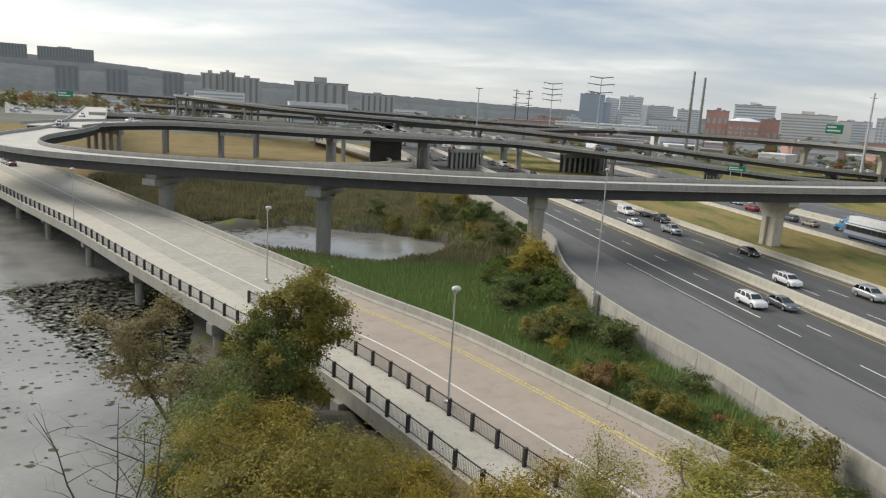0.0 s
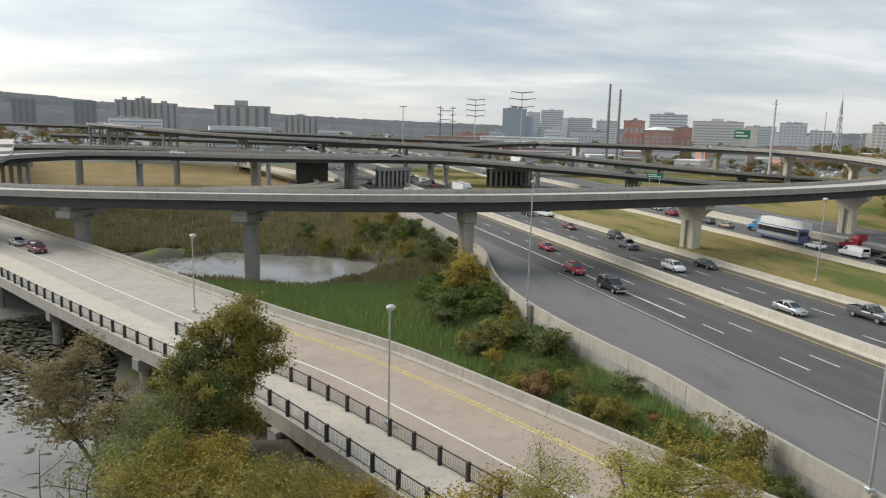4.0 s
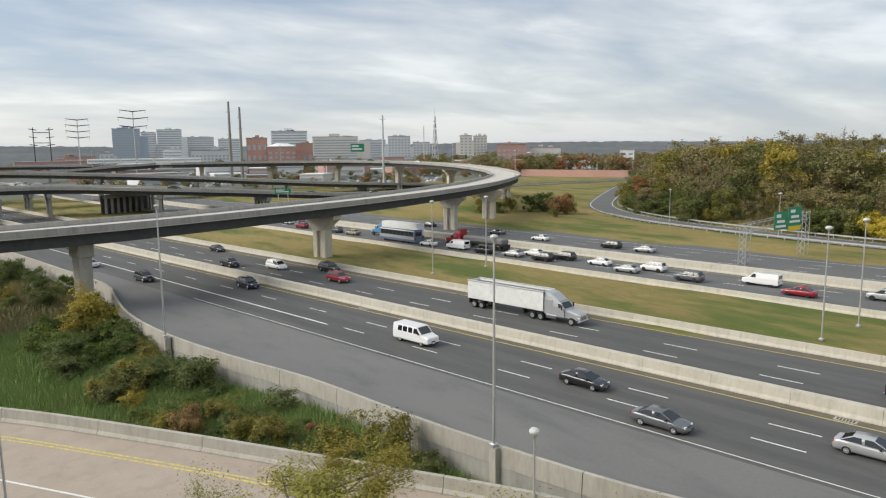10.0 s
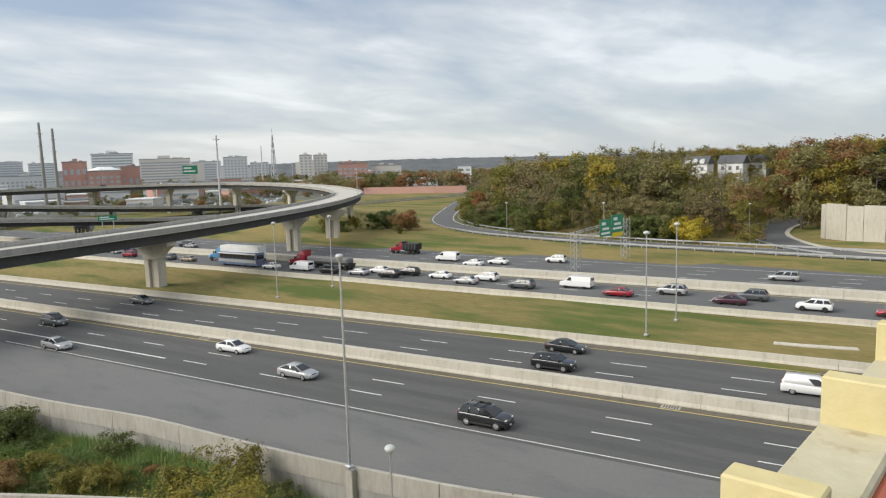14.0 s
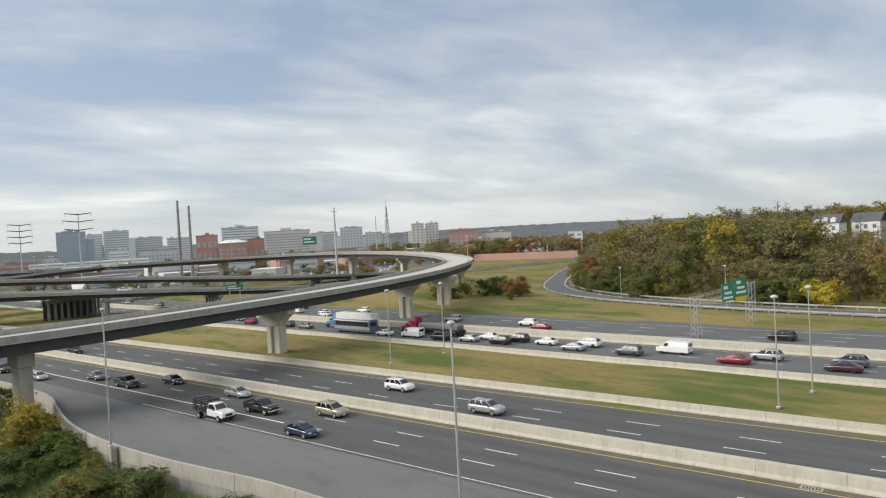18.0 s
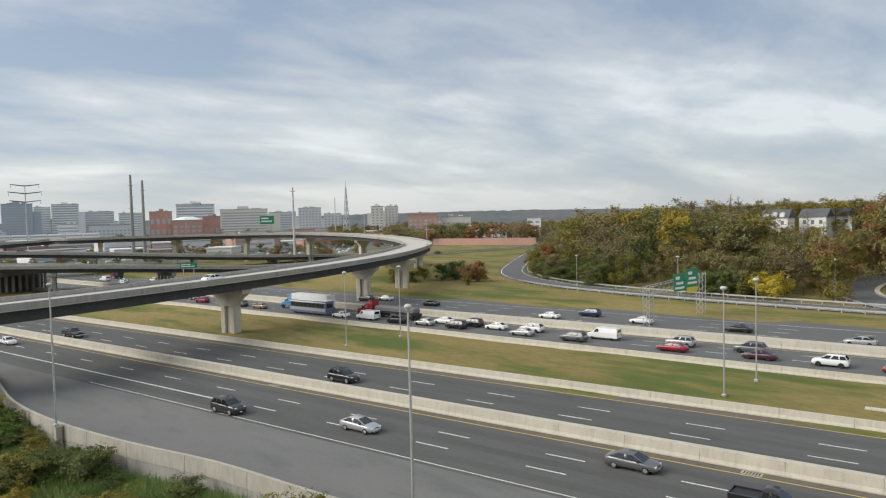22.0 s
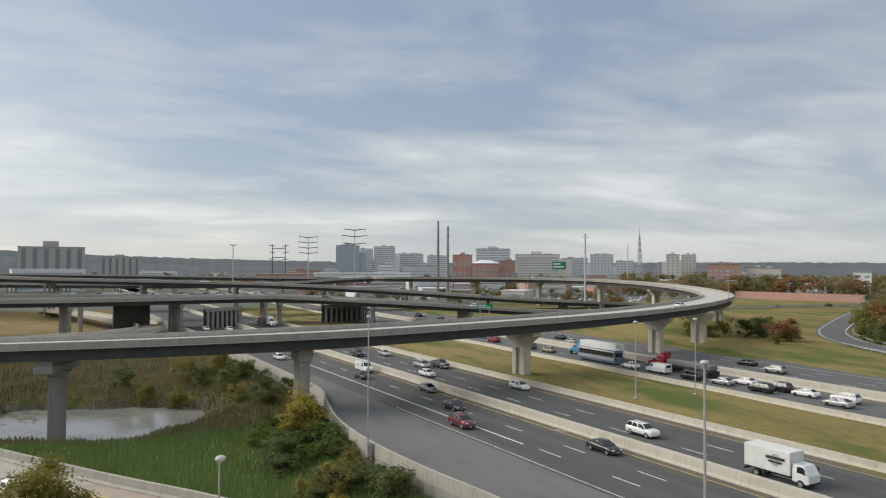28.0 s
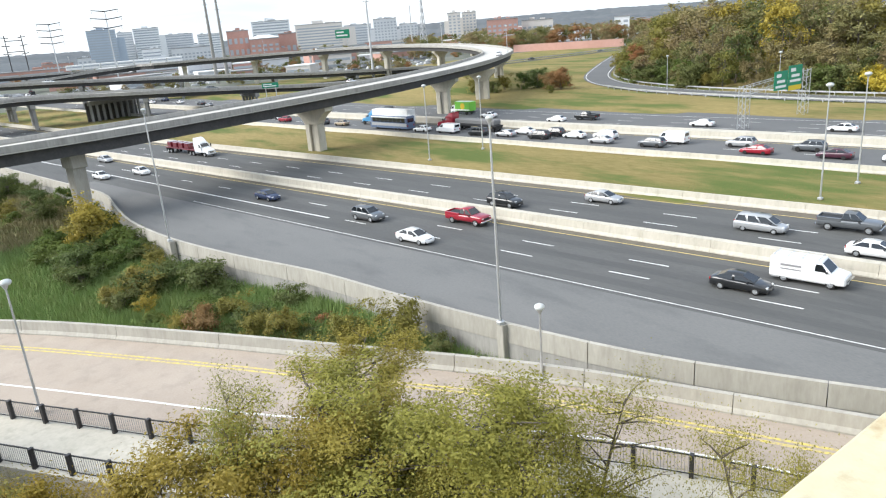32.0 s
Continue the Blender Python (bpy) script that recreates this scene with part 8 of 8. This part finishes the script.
# wooded ridges all round
RIDGE = ((-180, 0.6), (-90, 1.0), (-50, 2.2), (-36, 2.3), (-31.5, 2.2), (-30, 2.08), (-25.8, 1.92), (-22.8, 1.72), (-19.7, 1.42), (-12.7, 1.15), (-6.5, 0.83), (-1.6, 0.68), (5, 0.5), (10, 0.42), (20, 0.35), (30, 0.38), (38, 0.45), (47, 0.48), (52, 0.42), (60, 0.3), (80, 0.35), (120, 0.5), (180, 0.6))
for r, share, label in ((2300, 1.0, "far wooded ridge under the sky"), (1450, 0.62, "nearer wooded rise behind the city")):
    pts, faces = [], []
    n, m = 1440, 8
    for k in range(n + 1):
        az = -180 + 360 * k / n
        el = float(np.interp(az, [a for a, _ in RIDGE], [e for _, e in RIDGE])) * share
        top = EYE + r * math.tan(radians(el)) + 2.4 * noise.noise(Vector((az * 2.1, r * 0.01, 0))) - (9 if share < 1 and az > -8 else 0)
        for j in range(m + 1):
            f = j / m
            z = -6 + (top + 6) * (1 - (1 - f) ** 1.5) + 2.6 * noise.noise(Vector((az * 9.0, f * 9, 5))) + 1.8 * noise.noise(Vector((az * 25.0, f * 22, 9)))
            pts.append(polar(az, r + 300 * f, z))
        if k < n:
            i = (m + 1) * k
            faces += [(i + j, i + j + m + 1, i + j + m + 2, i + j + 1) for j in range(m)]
    structure(pydata("backdrop_ridge", pts, faces, HILL_HAZED, None, "", True), label, "hill")

# far trees between the buildings
FAR_TREE = [tree_meshes(60 + k, 11, 4.6, 620, 0.95, m, 22, low=0.1, sides=4) for k, m in enumerate((WOOD_OLIVE, WOOD_GREEN, RUST, BROWN))]
gen = np.random.default_rng(33)
FAR_PLACES = [[], [], [], []]
for k in range(680):
    az = gen.uniform(34, 62) if k < 300 else (gen.uniform(-35, 34) if k < 490 else gen.uniform(-32, -8))
    r = gen.uniform(480, 900) if k < 300 else gen.uniform(560, 1000)
    kind = int(gen.choice(4, p=(0.4, 0.25, 0.12, 0.23)))
    x, y, _ = polar(az, r)
    if y < 260 and 100 < x < 300:
        continue
    if k >= 560:
        az, r = gen.uniform(8, 38), gen.uniform(370, 560)
        x, y, _ = polar(az, r)
    s = gen.uniform(0.7, 1.2) * (0.6 if k >= 560 else 1.0) * (1.15 if k < 300 else 0.9)
    FAR_PLACES[kind].append((x, y, -0.5, gen.uniform(0, 6), s * 1.15, s))


for kind in range(4):
    grove("far_trees", FAR_TREE[kind][1:], FAR_PLACES[kind], ("olive", "green", "russet", "brown")[kind] + " autumn trees before the city")
# car parks between the far roads
pts, faces = [], []
gen = np.random.default_rng(5)
PARKED = surf("parked_car_paint", (0.05, 0.05, 0.06), (0.62, 0.63, 0.64), 0.4, 0.5, 0.05, 0.0, island=0.95)
for k in range(760):
    az = gen.uniform(-31, -17) if k < 210 else (gen.uniform(-9, 6) if k < 420 else gen.uniform(9, 36))
    r = gen.uniform(520, 760) if k < 210 else (gen.uniform(380, 520) if k < 420 else gen.uniform(390, 560))
    x, y, _ = polar(az, r)
    a = gen.uniform(-0.2, 0.2)
    c, s = math.cos(a), math.sin(a)
    i = len(pts)
    for lx, ly, z in ((-2.2, -0.9, 0.3), (2.2, -0.9, 0.3), (2.2, 0.9, 0.3), (-2.2, 0.9, 0.3), (-2.2, -0.9, 0.95), (2.2, -0.9, 0.85), (2.2, 0.9, 0.85), (-2.2, 0.9, 0.95), (-1.5, -0.75, 1.5), (0.6, -0.75, 1.5), (0.6, 0.75, 1.5), (-1.5, 0.75, 1.5)):
        pts.append((x + lx * c - ly * s, y + lx * s + ly * c, z))
    faces += [tuple(i + q for q in f) for f in ((0, 1, 5, 4), (1, 2, 6, 5), (2, 3, 7, 6), (3, 0, 4, 7), (4, 5, 9, 8), (5, 6, 10, 9), (6, 7, 11, 10), (7, 4, 8, 11), (8, 9, 10, 11))]
tagged(pydata("parked_cars", pts, faces, PARKED), "rows of parked cars in far car parks", "cars", kind="stuff")
LOT = surf("car_park_asphalt", (0.24, 0.24, 0.235), (0.34, 0.335, 0.325), 0.9, 0.3, 0.02, 0.0)
for az0, az1, r0, r1 in ((-31.5, -16.5, 510, 770), (-9.5, 6.5, 372, 528)):
    left = [polar(az0 + (az1 - az0) * k / 12, r0, -0.2) for k in range(13)]
    right_ = [polar(az0 + (az1 - az0) * k / 12, r1, -0.2) for k in range(13)]
    structure(ribbon("car_park", left, right_, LOT), "pale asphalt car park before the city", "car park")
# pale service ramp under the overpasses
CURL = spline([(-60, 340, 0.4), (-42, 304, 0.5), (-26, 268, 0.6), (-16, 244, 0.8), (-12, 226, 1.0), (-15, 212, 1.1), (-26, 203, 1.0), (-46, 200, 0.4)], 4.0)
sweep("service_ramp", CURL, [(-3.6, -0.5), (-3.6, 0), (3.6, 0), (3.6, -0.5)], CONCRETE_PALE)
structure(bpy.data.objects["service_ramp"], "pale concrete service ramp curling under the overpasses", "road")
for s in (-1, 1):
    structure(sweep("service_ramp_parapet", offset(CURL, 3.6 * s), [(-0.15, -0.5), (-0.15, 0.9), (0.15, 0.9), (0.15, 0)], CONCRETE_PALE), "pale concrete parapet of the service ramp", "parapet")


# poles, pylons and a lattice spire
def tall_pole(az, r, top, r0, label, arms=()):
    ob = tagged(empty("utility_pole", Matrix.Translation(polar(az, r)) @ Matrix.Rotation(-radians(az), 4, "Z")), label, "pole")
    bm = bmesh.new()
    tube(bm, (0, 0, -1), (0, 0, top), r0, r0 * 0.55, 10)
    part("shaft", bm, GALV if r0 < 0.9 else CONCRETE_GREY, ob)
    for z, half, thick in arms:
        bm = bmesh.new()
        tube(bm, (-half, 0, z + half * 0.12), (0, 0, z), thick * 0.7, thick, 6)
        tube(bm, (0, 0, z), (half, 0, z + half * 0.12), thick, thick * 0.7, 6)
        part("crossarm", bm, DARK_STEEL, ob)
        for s in (-0.95, 0.95) if half > 2 else ():
            bm = bmesh.new()
            tube(bm, (half * s, 0, z + 0.1), (half * s, 0, z - 0.9), 0.12, sides=5)
            part("insulator", bm, DARK_STEEL, ob)
    return ob


tall_pole(19.1, 400, 45.6, 1.0, "tall grey steel transmission pole", [(z, 1.3, 0.1) for z in (40, 34, 28)])
tall_pole(19.9, 395, 42.4, 1.0, "tall grey steel transmission pole", [(z, 1.3, 0.1) for z in (37, 31)])
tall_pole(31.0, 330, 35.0, 0.6, "slim grey transmission pole", [(33, 1.5, 0.12)])
tall_pole(34.3, 520, 36.0, 0.5, "slim grey pole before the city")
tall_pole(12.3, 480, 44.5, 0.42, "transmission pylon with three wide crossarms", [(44, 7.5, 0.35), (39.5, 8.8, 0.35), (34.5, 8.0, 0.35)])
tall_pole(8.6, 540, 41.8, 0.42, "transmission pylon with four crossarms", [(41, 7.0, 0.35), (37, 7.4, 0.35), (33, 7.4, 0.35), (29, 7.0, 0.35)])
tall_pole(2.8, 360, 29.8, 0.35, "slim grey high-mast light pole", [(29.6, 1.8, 0.25)])
frame_pylon = tagged(empty("h_frame_pylon", Matrix.Translation(polar(6.3, 640)) @ Matrix.Rotation(-radians(6.3), 4, "Z")), "H-frame transmission pylon with crossbeams", "pylon")
for s in (-1, 1):
    bm = bmesh.new()
    tube(bm, (s * 5.6, 0, 0), (s * 5.6, 0, 39), 0.45, 0.3, 6)
    part("leg", bm, DARK_STEEL, frame_pylon)
    for z in (37, 31, 25):
        bm = bmesh.new()
        tube(bm, (s * 3.2, 0, z), (s * 8.6, 0, z + 0.8), 0.3, sides=5)
        part("arm", bm, DARK_STEEL, frame_pylon)
for z in (35, 27):
    bm = bmesh.new()
    tube(bm, (-5.6, 0, z), (5.6, 0, z), 0.3, sides=5)
    part("crossbeam", bm, DARK_STEEL, frame_pylon)
tower = tagged(empty("lattice_tower", Matrix.Translation(polar(35.2, 560))), "grey steel lattice radio tower", "tower")
bm = bmesh.new()
for k in range(9):
    w0, w1, z0, z1 = 3.4 - 0.34 * k, 3.4 - 0.34 * (k + 1), 5 * k, 5 * (k + 1)
    for a in range(4):
        p = [Vector((math.cos(q * math.pi / 2 + 0.78), math.sin(q * math.pi / 2 + 0.78), 0)) for q in (a, a + 1)]
        tube(bm, p[0] * w0 + Vector((0, 0, z0)), p[0] * w1 + Vector((0, 0, z1)), 0.22, sides=4)
        tube(bm, p[0] * w0 + Vector((0, 0, z0)), p[1] * w1 + Vector((0, 0, z1)), 0.14, sides=3)
        tube(bm, p[1] * w0 + Vector((0, 0, z0)), p[0] * w1 + Vector((0, 0, z1)), 0.14, sides=3)
part("lattice", bm, GALV, tower)
bm = bmesh.new()
tube(bm, (0, 0, 44), (0, 0, 51), 0.2, 0.1, 5)
part("mast", bm, GALV, tower)
# cars on the overpasses
OVER = "cars on the overpasses"
def on_overpass(path, side, kind, colour, t_ref, s_share, speed):
    lane = offset(path, side)
    dist = np.concatenate([[0], np.cumsum(np.linalg.norm(np.diff(lane[:, :2], axis=0), axis=1))])
    keyed = []
    for k in range(0, 33):
        t = float(k)
        s = min(max(dist[-1] * s_share + speed * (t - t_ref), 1.0), dist[-1] - 3.0) + 0.001 * t
        p = [float(np.interp(s, dist, lane[:, q])) for q in range(3)]
        q_ = [float(np.interp(s + 1.5, dist, lane[:, q])) for q in range(3)]
        flip = 0 if speed >= 0 else 180
        keyed.append((t, pose(*p, 0, 0, math.degrees(math.atan2(q_[1] - p[1], q_[0] - p[0])) + flip)))
    FLEET.append((vehicle(kind, colour, keyed[0][1], "on the overpass", OVER), keyed))


for path, side, kind, colour, t_ref, share, speed in ((B3, -2, "sedan", "black", 1, 0.24, 9), (B3, 2, "sedan", "grey", 1, 0.33, 9), (B3, -2, "sedan", "white", 12, 0.3, 9), (B3, 2, "suv", "white", 20, 0.3, 10), (B3, 2, "sedan", "grey", 28, 0.36, 9), (B3, -2, "suv", "black", 8, 0.55, 9), (FLY, 2, "sedan", "black", 7, 0.56, 12), (FLY, -1.8, "sedan", "silver", 9, 0.55, 11), (FLY, 2, "sedan", "white", 1, 0.13, 11), (B2, 2, "suv", "grey", 9, 0.5, 10), (B2, -2, "sedan", "white", 16, 0.4, 10)):
    on_overpass(path, side, kind, colour, t_ref, share, speed)

# ---- the building under the camera ----
TOP = EYE - 1.22
block = structure(empty("roof_building"), "cream painted building with a notched roof parapet", "building")
part("front_wall", boxed(-16, 26, 0.44, 0.72, -4, TOP - 0.35), CREAM_WALL, block)
part("roof_deck", boxed(-16, 26, -14, 0.43, TOP - 0.75, TOP - 0.55), ROOF_FELT, block)
part("side_wall", boxed(-16.3, -16.02, -14, 0.7, -4, TOP - 0.4), CREAM_WALL, block)
part("side_wall", boxed(26.02, 26.3, -14, 0.7, -4, TOP - 0.4), CREAM_WALL, block)
part("back_wall", boxed(-16, 26, -14.3, -14.02, -4, TOP - 0.4), CREAM_WALL, block)
part("ledge", boxed(-16, 26, 0.455, 0.765, TOP - 0.35, TOP, 0.015), LEDGE, block, "weathered cream ledge")
bm = bmesh.new()
tube(bm, (-16, 0.435, TOP - 0.10), (26, 0.435, TOP - 0.10), 0.06, sides=8)
part("red_sealant", bm, RED_EDGE, block)
part("inner_upstand", boxed(-16, 26, 0.34, 0.45, TOP - 0.56, TOP - 0.10), ROOF_FELT, block)
for k in range(-14, 19):
    x = 2.14 + 1.245 * k
    part("merlon", boxed(x, x + 0.12, 0.465, 0.757, TOP - 0.01, TOP + 0.22, 0.008), CREAM_WALL, block)


def true_scale():
    """Bring everything but the vehicles, the camera and the sun from plan units to metres."""
    keep = {cam, sun}
    for ob in [o for o, _ in FLEET] + list(CACHE.values()):
        keep |= {ob, *ob.children_recursive}
    grow, done = Matrix.Scale(UNIT, 4), set()
    for ob in scene.objects:
        if ob in keep:
            continue
        ob.location *= UNIT
        if ob.data is not None and ob.data.name not in done:
            done.add(ob.data.name)
            ob.data.transform(grow)


true_scale()


def motions():
    for ob, keyed in FLEET:
        rows = []
        for t, m in keyed:
            m = m.copy()
            m.translation *= UNIT
            rows.append((t, m))
        walk(ob, rows)


motions()
